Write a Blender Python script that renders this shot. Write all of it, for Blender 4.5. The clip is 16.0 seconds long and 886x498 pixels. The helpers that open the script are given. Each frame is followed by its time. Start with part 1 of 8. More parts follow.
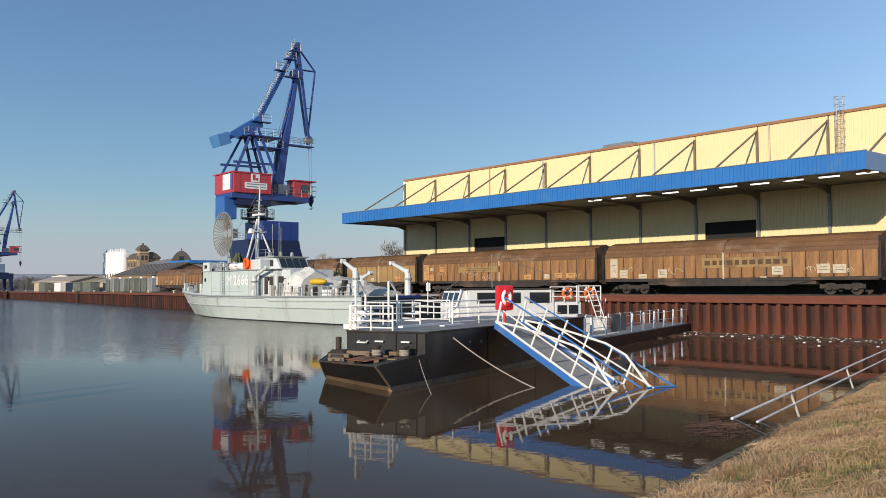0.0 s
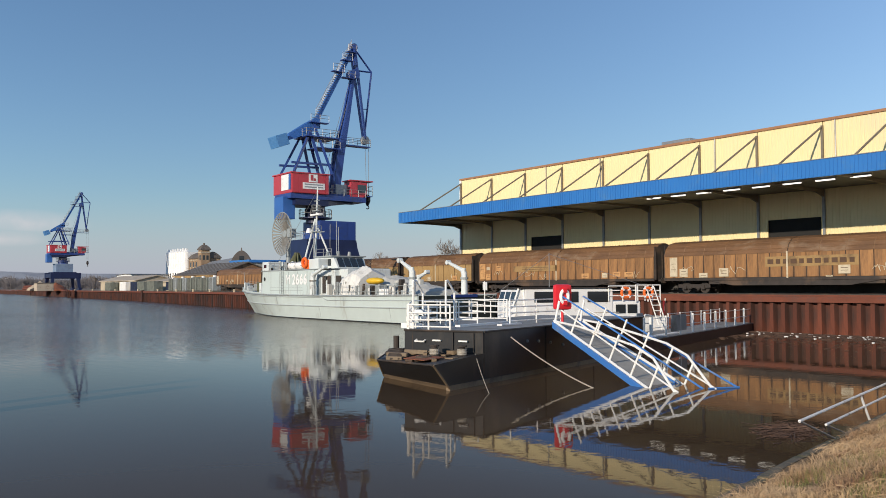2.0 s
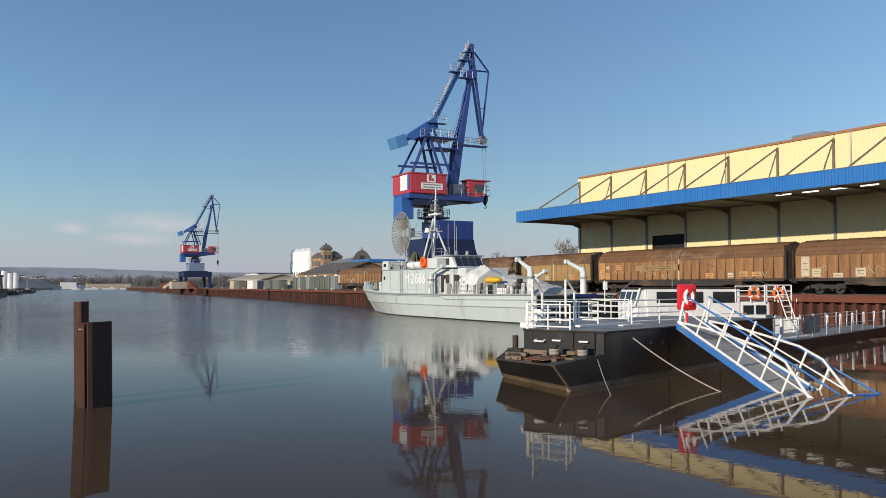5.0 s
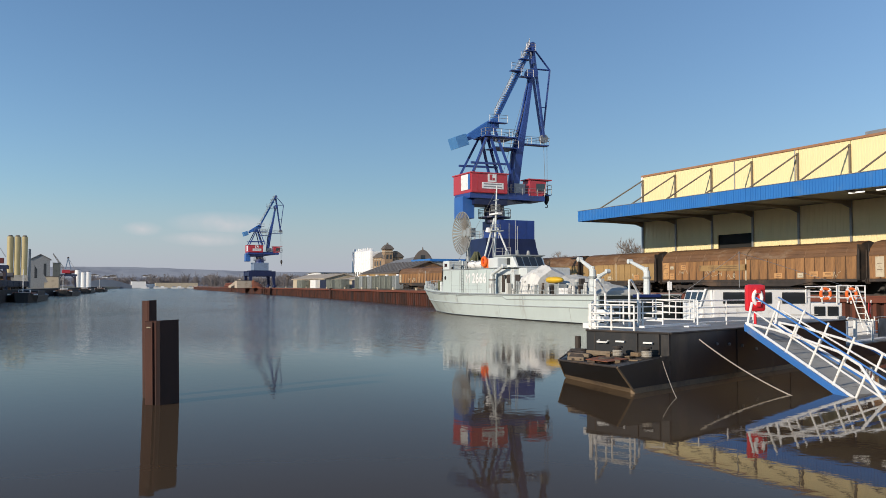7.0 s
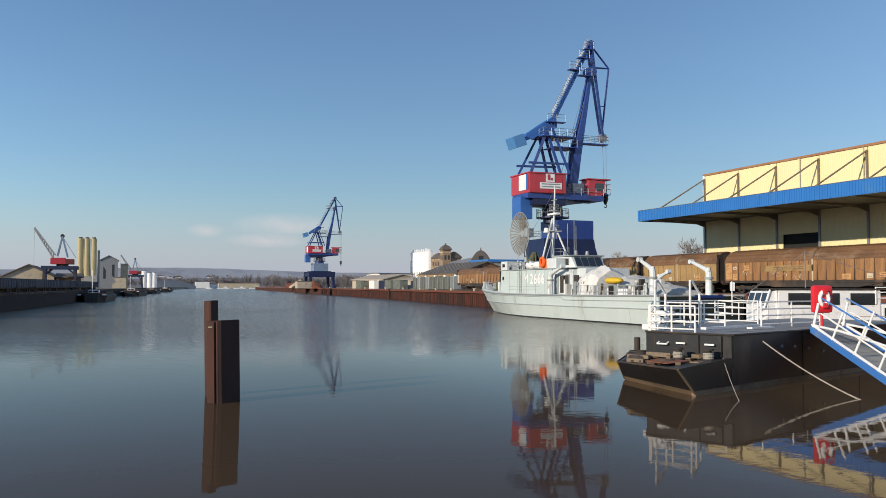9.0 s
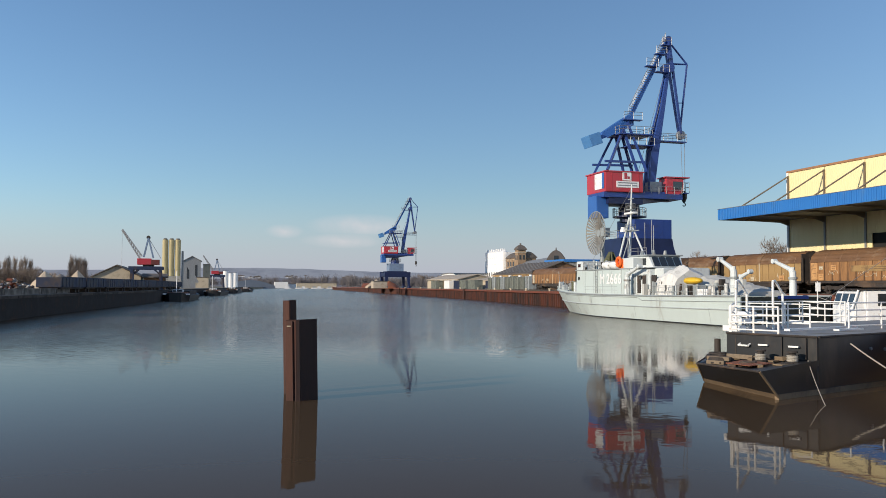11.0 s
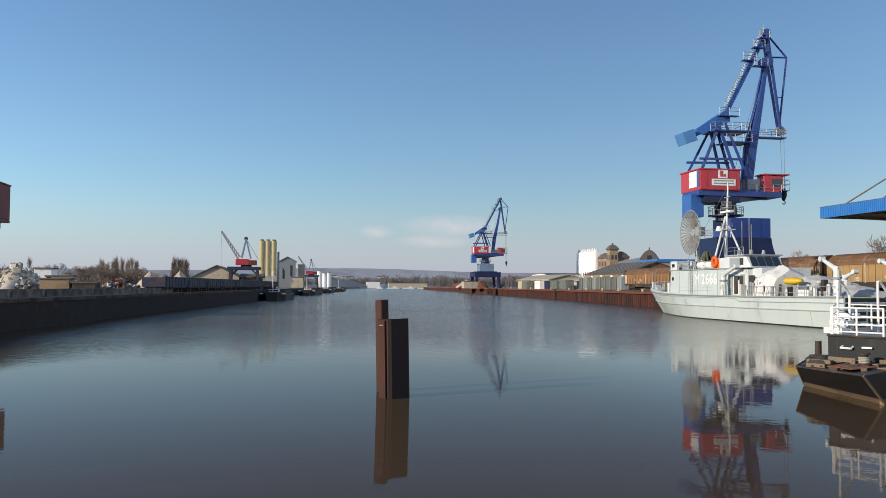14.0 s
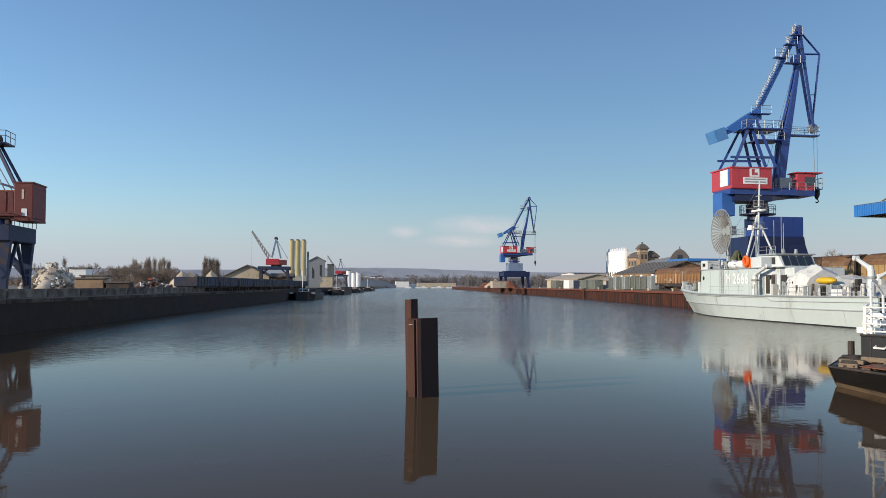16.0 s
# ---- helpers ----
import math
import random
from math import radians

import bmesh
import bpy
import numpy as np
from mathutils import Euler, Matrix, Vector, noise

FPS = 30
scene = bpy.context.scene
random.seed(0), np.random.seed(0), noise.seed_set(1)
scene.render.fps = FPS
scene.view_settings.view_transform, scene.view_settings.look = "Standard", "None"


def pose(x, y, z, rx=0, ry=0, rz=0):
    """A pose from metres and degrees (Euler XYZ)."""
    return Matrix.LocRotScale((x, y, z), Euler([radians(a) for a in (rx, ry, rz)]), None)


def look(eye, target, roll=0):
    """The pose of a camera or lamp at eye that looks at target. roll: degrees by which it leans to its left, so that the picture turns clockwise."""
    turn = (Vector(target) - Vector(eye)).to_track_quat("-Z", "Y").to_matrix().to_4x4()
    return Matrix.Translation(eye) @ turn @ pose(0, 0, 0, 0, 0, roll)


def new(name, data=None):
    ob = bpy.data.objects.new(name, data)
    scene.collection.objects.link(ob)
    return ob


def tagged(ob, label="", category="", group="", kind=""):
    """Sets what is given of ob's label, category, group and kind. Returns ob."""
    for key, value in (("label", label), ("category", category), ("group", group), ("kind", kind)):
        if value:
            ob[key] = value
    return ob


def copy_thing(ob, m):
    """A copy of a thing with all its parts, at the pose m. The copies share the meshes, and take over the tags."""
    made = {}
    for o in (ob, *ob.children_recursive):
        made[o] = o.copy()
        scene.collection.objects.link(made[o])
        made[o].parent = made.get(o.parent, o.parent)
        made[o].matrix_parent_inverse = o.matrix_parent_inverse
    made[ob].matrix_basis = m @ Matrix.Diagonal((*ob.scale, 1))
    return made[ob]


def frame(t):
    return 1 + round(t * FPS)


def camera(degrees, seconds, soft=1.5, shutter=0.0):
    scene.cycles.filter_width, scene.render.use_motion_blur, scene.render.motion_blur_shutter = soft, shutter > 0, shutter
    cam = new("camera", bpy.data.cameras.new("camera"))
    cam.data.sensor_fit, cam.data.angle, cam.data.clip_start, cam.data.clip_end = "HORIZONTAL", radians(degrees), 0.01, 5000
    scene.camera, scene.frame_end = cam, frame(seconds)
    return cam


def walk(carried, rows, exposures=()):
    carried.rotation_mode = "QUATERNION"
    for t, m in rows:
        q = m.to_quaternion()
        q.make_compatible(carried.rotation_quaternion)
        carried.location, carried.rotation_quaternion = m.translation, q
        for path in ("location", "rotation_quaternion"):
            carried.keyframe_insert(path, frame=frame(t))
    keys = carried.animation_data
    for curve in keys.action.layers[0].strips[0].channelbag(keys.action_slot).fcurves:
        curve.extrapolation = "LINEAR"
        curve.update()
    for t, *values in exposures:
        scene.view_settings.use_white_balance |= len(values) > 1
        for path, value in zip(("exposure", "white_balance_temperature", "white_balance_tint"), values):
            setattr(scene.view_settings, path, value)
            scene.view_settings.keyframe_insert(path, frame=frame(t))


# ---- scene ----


def aim(yaw, pitch, roll, side, ahead):
    """The hand-held camera: yaw to the left of the canal's line, pitch up, roll to the left, and small offsets to the
    right and ahead, fitted so that near things line up in view.
    """
    return pose(0, 0, 3.1, 0, 0, yaw) @ pose(side, ahead, 0) @ pose(0, 0, 0, 90 + pitch) @ pose(0, 0, 0, 0, 0, roll)


cam = camera(53.96, 16.0, soft=0.5)
PATH = [
    (0.0, aim(-40.088, 2.525, -0.224, -0.060, 0.050)),
    (0.5, aim(-38.868, 2.523, -0.243, -0.070, 0.062)),
    (1.0, aim(-37.867, 2.499, -0.225, -0.080, 0.074)),
    (1.5, aim(-37.147, 2.494, -0.196, -0.090, 0.086)),
    (2.0, aim(-36.408, 2.482, -0.231, -0.100, 0.098)),
    (2.5, aim(-35.581, 2.487, -0.181, -0.110, 0.110)),
    (3.0, aim(-34.568, 2.495, -0.189, -0.116, 0.130)),
    (3.5, aim(-33.278, 2.470, -0.154, -0.122, 0.150)),
    (4.0, aim(-31.767, 2.455, -0.112, -0.128, 0.170)),
    (4.5, aim(-30.169, 2.451, -0.052, -0.134, 0.190)),
    (5.0, aim(-28.701, 2.450, -0.020, -0.140, 0.210)),
    (7.5, aim(-23.688, 2.431, 0.126, -0.120, 0.360)),
    (8.0, aim(-22.599, 2.442, 0.128, -0.103, 0.366)),
    (8.5, aim(-21.788, 2.470, 0.122, -0.087, 0.373)),
    (9.0, aim(-20.873, 2.461, 0.137, -0.070, 0.380)),
    (11.5, aim(-14.597, 2.456, 0.213, -0.020, 0.360)),
    (12.0, aim(-13.331, 2.456, 0.241, -0.013, 0.326)),
    (12.5, aim(-12.329, 2.442, 0.238, -0.005, 0.292)),
    (13.0, aim(-11.394, 2.440, 0.284, 0.002, 0.259)),
    (13.5, aim(-10.655, 2.445, 0.274, 0.010, 0.225)),
    (14.0, aim(-10.000, 2.435, 0.280, 0.008, 0.188)),
    (14.5, aim(-9.423, 2.434, 0.285, 0.006, 0.151)),
    (15.0, aim(-8.877, 2.416, 0.267, 0.004, 0.114)),
    (15.5, aim(-8.472, 2.399, 0.288, 0.002, 0.077)),
    (16.0, aim(-8.113, 2.395, 0.282, 0.000, 0.040)),
]
walk(cam, PATH, [(0.0, 0.09), (5.0, 0.06), (9.0, 0.12), (12.5, 0.18), (16.0, 0.19)])

# ---- daylight ----
SUN_WAY = Vector((9.5, 3.6, -3.02)).normalized()
world = bpy.data.worlds.new("sky")
scene.world = world
world.use_nodes = True
wn = world.node_tree.nodes
wl = world.node_tree.links
wn.clear()
sky = wn.new("ShaderNodeTexSky")
sky.sky_type = "NISHITA"
sky.sun_disc = False
sky.sun_elevation = math.asin(-SUN_WAY.z)
sky.sun_rotation = -math.atan2(-SUN_WAY.x, -SUN_WAY.y)
sky.air_density = 1.0
sky.dust_density = 0.6
sky.ozone_density = 4.0
bg = wn.new("ShaderNodeBackground")
bg.inputs["Strength"].default_value = 0.138
out = wn.new("ShaderNodeOutputWorld")
# Winter haze: a pale, faintly rosy veil low over the horizon.
tcw = wn.new("ShaderNodeTexCoord")
sep = wn.new("ShaderNodeSeparateXYZ")
wl.new(tcw.outputs["Generated"], sep.inputs[0])
fade = wn.new("ShaderNodeMapRange")
fade.interpolation_type = "SMOOTHERSTEP"
fade.inputs["From Min"].default_value = -0.02
fade.inputs["From Max"].default_value = 0.125
fade.inputs["To Min"].default_value = 0.75
fade.inputs["To Max"].default_value = 0.0
wl.new(sep.outputs["Z"], fade.inputs["Value"])
haze = wn.new("ShaderNodeMix")
haze.data_type = "RGBA"
haze.inputs[7].default_value = (3.15, 3.3, 4.25, 1)
wl.new(fade.outputs[0], haze.inputs[0])
wl.new(sky.outputs[0], haze.inputs[6])
wl.new(haze.outputs[2], bg.inputs["Color"])
wl.new(bg.outputs[0], out.inputs["Surface"])
sun_data = bpy.data.lights.new("sun", "SUN")
sun_data.energy = 4.0
sun_data.angle = radians(0.6)
sun_data.color = (1.0, 0.885, 0.735)
sun = new("sun", sun_data)
sun.matrix_world = look((0, 0, 60), Vector((0, 0, 60)) + SUN_WAY)
scene.view_settings.exposure = 0.0


# ---- materials ----
def material(name, a, b, rough=0.6, metal=0.0, scale=3.0, fine=30.0, bump=0.15, mix=0.5, stain=None, stain_amount=0.0,
             stain_scale=0.6, spread=0.0, stretch=(1, 1, 1), spec=0.5):
    """Two tones mixed by coarse and fine noise, with stains of a third tone, fine relief and a random tint per piece."""
    m = bpy.data.materials.new(name)
    m.use_nodes = True
    n, l = m.node_tree.nodes, m.node_tree.links
    p = n["Principled BSDF"]
    tc = n.new("ShaderNodeTexCoord")
    mp = n.new("ShaderNodeMapping")
    mp.inputs["Scale"].default_value = stretch
    l.new(tc.outputs["Object"], mp.inputs["Vector"])
    n1 = n.new("ShaderNodeTexNoise")
    n1.inputs["Scale"].default_value = scale
    n1.inputs["Detail"].default_value = 5
    n2 = n.new("ShaderNodeTexNoise")
    n2.inputs["Scale"].default_value = fine
    n2.inputs["Detail"].default_value = 3
    l.new(mp.outputs[0], n1.inputs["Vector"])
    l.new(mp.outputs[0], n2.inputs["Vector"])
    add = n.new("ShaderNodeMath")
    add.operation = "MULTIPLY_ADD"
    add.inputs[1].default_value = 0.35
    l.new(n2.outputs[0], add.inputs[0])
    l.new(n1.outputs[0], add.inputs[2])
    ramp = n.new("ShaderNodeMapRange")
    ramp.inputs["From Min"].default_value = mix - 0.1
    ramp.inputs["From Max"].default_value = mix + 0.45
    l.new(add.outputs[0], ramp.inputs["Value"])
    mc = n.new("ShaderNodeMix")
    mc.data_type = "RGBA"
    mc.inputs[6].default_value = (*a, 1)
    mc.inputs[7].default_value = (*b, 1)
    l.new(ramp.outputs[0], mc.inputs[0])
    col = mc.outputs[2]
    if stain:
        n3 = n.new("ShaderNodeTexNoise")
        n3.inputs["Scale"].default_value = stain_scale
        n3.inputs["Detail"].default_value = 8
        n3.inputs["Roughness"].default_value = 0.65
        l.new(mp.outputs[0], n3.inputs["Vector"])
        r3 = n.new("ShaderNodeMapRange")
        r3.inputs["From Min"].default_value = 0.62 - 0.25 * stain_amount
        r3.inputs["From Max"].default_value = 0.75 - 0.2 * stain_amount
        l.new(n3.outputs[0], r3.inputs["Value"])
        ms = n.new("ShaderNodeMix")
        ms.data_type = "RGBA"
        ms.inputs[7].default_value = (*stain, 1)
        l.new(r3.outputs[0], ms.inputs[0])
        l.new(col, ms.inputs[6])
        col = ms.outputs[2]
    if spread:
        info = n.new("ShaderNodeObjectInfo")
        hs = n.new("ShaderNodeHueSaturation")
        mr = n.new("ShaderNodeMapRange")
        mr.inputs["To Min"].default_value = 1 - spread
        mr.inputs["To Max"].default_value = 1 + spread
        l.new(info.outputs["Random"], mr.inputs["Value"])
        l.new(mr.outputs[0], hs.inputs["Value"])
        l.new(col, hs.inputs["Color"])
        col = hs.outputs[0]
    l.new(col, p.inputs["Base Color"])
    p.inputs["Roughness"].default_value = rough
    p.inputs["Metallic"].default_value = metal
    p.inputs["Specular IOR Level"].default_value = spec
    if bump:
        bp = n.new("ShaderNodeBump")
        bp.inputs["Strength"].default_value = bump
        bp.inputs["Distance"].default_value = 0.02
        l.new(add.outputs[0], bp.inputs["Height"])
        l.new(bp.outputs[0], p.inputs["Normal"])
    return m


def water_material():
    """Still, turbid harbour water: brown body, mirror surface with faint ripples in patches."""
    m = bpy.data.materials.new("harbour_water")
    m.use_nodes = True
    n, l = m.node_tree.nodes, m.node_tree.links
    p = n["Principled BSDF"]
    p.inputs["Base Color"].default_value = (0.082, 0.053, 0.031, 1)
    tc = n.new("ShaderNodeTexCoord")
    big = n.new("ShaderNodeTexNoise")
    big.inputs["Scale"].default_value = 0.025
    big.inputs["Detail"].default_value = 3
    l.new(tc.outputs["Object"], big.inputs["Vector"])
    mr = n.new("ShaderNodeMapRange")
    mr.inputs["From Min"].default_value = 0.42
    mr.inputs["From Max"].default_value = 0.62
    mr.inputs["To Min"].default_value = 0.55
    mr.inputs["To Max"].default_value = 1.0
    # Breeze on the open basin, calm in the lee near the bank.
    sp = n.new("ShaderNodeSeparateXYZ")
    l.new(tc.outputs["Object"], sp.inputs[0])
    lane = n.new("ShaderNodeMapRange")
    lane.interpolation_type = "SMOOTHSTEP"
    lane.inputs["From Min"].default_value = 30
    lane.inputs["From Max"].default_value = 110
    lane.inputs["To Min"].default_value = 0.008
    lane.inputs["To Max"].default_value = 1.0
    l.new(sp.outputs["Y"], lane.inputs["Value"])
    # Capillary ripples too fine to see smear the mirror image further out.
    fine = n.new("ShaderNodeMapRange")
    fine.interpolation_type = "SMOOTHSTEP"
    fine.inputs["From Min"].default_value = 14
    fine.inputs["From Max"].default_value = 85
    fine.inputs["To Min"].default_value = 0.02
    fine.inputs["To Max"].default_value = 0.13
    l.new(sp.outputs["Y"], fine.inputs["Value"])
    l.new(fine.outputs[0], p.inputs["Roughness"])
    # Reflection strength painted by x: weak over the open basin, strong by the landing.
    reflect_by_x = n.new("ShaderNodeMapRange")
    reflect_by_x.interpolation_type = "SMOOTHSTEP"
    reflect_by_x.inputs["From Min"].default_value = 7
    reflect_by_x.inputs["From Max"].default_value = 21
    reflect_by_x.inputs["To Min"].default_value = 1.082
    reflect_by_x.inputs["To Max"].default_value = 1.22
    l.new(sp.outputs["X"], reflect_by_x.inputs["Value"])
    l.new(reflect_by_x.outputs[0], p.inputs["IOR"])
    breeze = n.new("ShaderNodeMath")
    breeze.operation = "MULTIPLY"
    l.new(mr.outputs[0], breeze.inputs[0])
    l.new(lane.outputs[0], breeze.inputs[1])
    l.new(big.outputs[0], mr.inputs["Value"])
    rip = n.new("ShaderNodeTexNoise")
    rip.inputs["Scale"].default_value = 2.2
    rip.inputs["Detail"].default_value = 4
    rip.inputs["Distortion"].default_value = 0.4
    l.new(tc.outputs["Object"], rip.inputs["Vector"])
    bp = n.new("ShaderNodeBump")
    bp.inputs["Distance"].default_value = 0.4
    l.new(breeze.outputs[0], bp.inputs["Strength"])
    l.new(rip.outputs[0], bp.inputs["Height"])
    l.new(bp.outputs[0], p.inputs["Normal"])
    return m


def glass_material(name, tint):
    m = bpy.data.materials.new(name)
    m.use_nodes = True
    p = m.node_tree.nodes["Principled BSDF"]
    p.inputs["Base Color"].default_value = (*tint, 1)
    p.inputs["Roughness"].default_value = 0.04
    p.inputs["IOR"].default_value = 1.5
    p.inputs["Specular IOR Level"].default_value = 0.7
    return m


def lamp_material(name, colour, strength):
    m = bpy.data.materials.new(name)
    m.use_nodes = True
    p = m.node_tree.nodes["Principled BSDF"]
    p.inputs["Emission Color"].default_value = (*colour, 1)
    p.inputs["Emission Strength"].default_value = strength
    return m


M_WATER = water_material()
M_RUST = material("rusted_sheet_pile_steel", (0.155, 0.040, 0.018), (0.068, 0.022, 0.013), 0.8, 0.0, 0.8, 12, 0.4, stain=(0.035, 0.018, 0.014), stain_amount=0.7, stretch=(1, 1, 0.3), spread=0.3)
M_RUST_CAP = material("rusted_cap_beam", (0.20, 0.054, 0.026), (0.125, 0.038, 0.021), 0.8, 0.0, 1.0, 15, 0.2, stain=(0.12, 0.05, 0.035), stain_amount=0.4)
M_PILE = material("dark_rusted_pile", (0.088, 0.029, 0.016), (0.036, 0.015, 0.011), 0.8, 0.0, 1.2, 15, 0.3, stain=(0.022, 0.015, 0.014), stain_amount=0.6, stretch=(1, 1, 0.25))
# Darker copy of the pile steel: the webs' shaded side is painted in.
M_PILE_SHADE = material("shade_darkened_pile_steel", (0.034, 0.015, 0.012), (0.016, 0.010, 0.010), 0.8, 0.0, 1.2, 15, 0.3, stain=(0.06, 0.022, 0.014), stain_amount=0.35, stretch=(1, 1, 0.25))
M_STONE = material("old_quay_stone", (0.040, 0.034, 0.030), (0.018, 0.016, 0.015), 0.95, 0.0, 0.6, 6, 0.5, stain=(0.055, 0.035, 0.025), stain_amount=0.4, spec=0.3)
M_COPING = material("grimy_coping_stone", (0.095, 0.08, 0.066), (0.05, 0.044, 0.038), 0.9, 0.0, 0.9, 8, 0.4, stain=(0.03, 0.026, 0.024), stain_amount=0.5, spread=0.3, spec=0.2)
M_PARAPET = material("grimy_parapet_concrete", (0.20, 0.18, 0.155), (0.12, 0.11, 0.095), 0.9, 0.0, 0.7, 8, 0.3, stain=(0.07, 0.06, 0.05), stain_amount=0.5, spread=0.3, spec=0.2)
M_GROUND = material("gravel_ground", (0.24, 0.20, 0.16), (0.14, 0.12, 0.095), 0.95, 0.0, 0.05, 2.0, 0.3, stain=(0.12, 0.13, 0.06), stain_amount=0.5, stain_scale=0.02)
M_GRASS = material("dry_winter_turf", (0.27, 0.175, 0.095), (0.15, 0.095, 0.055), 1.0, 0.0, 0.9, 14, 0.6, stain=(0.13, 0.075, 0.045), stain_amount=0.3, stain_scale=0.45, spec=0.1)
M_KERB = material("mossy_kerb_concrete", (0.15, 0.125, 0.085), (0.085, 0.075, 0.05), 0.9, 0.0, 2.0, 18, 0.5, stain=(0.06, 0.065, 0.03), stain_amount=0.5, stain_scale=1.5)
M_MUD = material("wet_bank_mud", (0.075, 0.06, 0.042), (0.04, 0.034, 0.026), 0.6, 0.0, 2, 20, 0.5)
M_BLADE = material("dry_grass_blades", (0.74, 0.52, 0.30), (0.40, 0.245, 0.125), 0.9, 0.0, 1.3, 12, 0.0, stain=(0.24, 0.115, 0.065), stain_amount=0.42, stain_scale=0.9, spec=0.1)
M_BLADE_GREEN = material("green_winter_grass_blades", (0.26, 0.27, 0.085), (0.15, 0.17, 0.05), 0.9, 0.0, 1.1, 9, 0.0, stain=(0.36, 0.26, 0.12), stain_amount=0.35, stain_scale=1.2, spec=0.1)
M_TWIGPILE = material("wet_dark_brushwood", (0.11, 0.06, 0.038), (0.055, 0.033, 0.024), 0.8, 0.0, 3, 20, 0.1, stain=(0.24, 0.15, 0.10), stain_amount=0.25)
M_CREAM = material("cream_profiled_cladding", (0.88, 0.74, 0.41), (0.85, 0.70, 0.38), 0.45, 0.0, 0.15, 4, 0.03, stain=(0.78, 0.66, 0.40), stain_amount=0.2, stain_scale=0.1)
M_BLUE = material("bright_blue_sheet_metal", (0.032, 0.185, 0.52), (0.028, 0.16, 0.46), 0.4, 0.0, 0.4, 6, 0.03, stain=(0.06, 0.19, 0.44), stain_amount=0.3)
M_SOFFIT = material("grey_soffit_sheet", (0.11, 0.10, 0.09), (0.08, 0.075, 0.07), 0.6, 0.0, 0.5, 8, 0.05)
M_STEEL = material("galvanised_steel", (0.36, 0.36, 0.36), (0.26, 0.26, 0.26), 0.5, 0.5, 2, 20, 0.05)
M_STRUT = material("brown_grey_painted_steel", (0.22, 0.18, 0.13), (0.16, 0.13, 0.10), 0.55, 0.0, 2, 20, 0.05)
M_TRIM = material("rust_brown_roof_edge", (0.40, 0.20, 0.09), (0.30, 0.14, 0.07), 0.5, 0.0, 1, 10, 0.05)
M_DARK = material("unlit_interior_black", (0.02, 0.018, 0.016), (0.012, 0.011, 0.010), 0.8, 0.0, 1, 8, 0.0)
M_CONC = material("concrete", (0.40, 0.38, 0.34), (0.30, 0.285, 0.255), 0.85, 0.0, 0.8, 10, 0.2, stain=(0.17, 0.16, 0.14), stain_amount=0.4)
M_DOCK_DARK = material("low_bounce_dark_surface", (0.075, 0.07, 0.065), (0.05, 0.047, 0.044), 0.9, 0.0, 0.8, 12, 0.2, stain=(0.11, 0.10, 0.09), stain_amount=0.3)
M_WAGON = material("dirty_brown_wagon_panel", (0.40, 0.200, 0.072), (0.19, 0.092, 0.038), 0.65, 0.0, 1.3, 11, 0.2, stain=(0.06, 0.037, 0.024), stain_amount=0.6, stain_scale=0.9, spread=0.16, stretch=(1, 1, 0.22))
M_WAGON_ROOF = material("brown_wagon_roof", (0.23, 0.115, 0.047), (0.11, 0.057, 0.027), 0.6, 0.0, 0.8, 9, 0.15, stain=(0.27, 0.19, 0.12), stain_amount=0.3, stretch=(1, 0.4, 1))
M_WAGON_PALE = material("faded_ochre_wagon_panel", (0.42, 0.265, 0.105), (0.30, 0.18, 0.07), 0.65, 0.0, 0.6, 8, 0.1, stain=(0.16, 0.10, 0.05), stain_amount=0.5, spread=0.1)
M_UNDER = material("grimy_underframe", (0.055, 0.043, 0.036), (0.03, 0.025, 0.022), 0.8, 0.0, 2, 15, 0.2, stain=(0.11, 0.07, 0.045), stain_amount=0.4)
M_PLATE = material("pale_stencil_plate", (0.62, 0.53, 0.38), (0.50, 0.42, 0.29), 0.7, 0.0, 3, 25, 0.03, stain=(0.32, 0.24, 0.15), stain_amount=0.35, stain_scale=2)
M_ORANGE_PLATE = material("orange_stencil_plate", (0.60, 0.33, 0.13), (0.48, 0.25, 0.10), 0.7, 0.0, 3, 25, 0.03, stain=(0.25, 0.14, 0.07), stain_amount=0.35, stain_scale=2)
M_LETTER = material("dark_brown_lettering", (0.085, 0.045, 0.024), (0.12, 0.065, 0.035), 0.7, 0.0, 3, 25, 0.0)
M_CRANE = material("deep_blue_crane_paint", (0.026, 0.065, 0.27), (0.02, 0.048, 0.20), 0.4, 0.0, 0.8, 8, 0.05, stain=(0.03, 0.045, 0.13), stain_amount=0.35)
M_CRANE_LIGHT = material("mid_blue_crane_paint", (0.035, 0.14, 0.44), (0.03, 0.11, 0.36), 0.4, 0.0, 0.8, 8, 0.05)
M_CRANE_PALE = material("faded_pale_blue_paint", (0.085, 0.25, 0.52), (0.07, 0.21, 0.45), 0.5, 0.0, 0.8, 8, 0.05)
M_CRANE_FADED = material("faded_grey_blue_paint", (0.20, 0.27, 0.38), (0.16, 0.22, 0.32), 0.6, 0.0, 0.8, 8, 0.05, stain=(0.13, 0.15, 0.19), stain_amount=0.3)
M_CRANE_DULL = material("grimy_blue_grey_paint", (0.035, 0.05, 0.10), (0.022, 0.03, 0.06), 0.6, 0.0, 1.2, 10, 0.1, stain=(0.09, 0.06, 0.045), stain_amount=0.4, spec=0.25)
M_TENT = material("white_deck_canvas", (0.74, 0.73, 0.69), (0.60, 0.59, 0.56), 0.9, 0.0, 1.5, 18, 0.3, stain=(0.42, 0.40, 0.36), stain_amount=0.25, stain_scale=1.2)
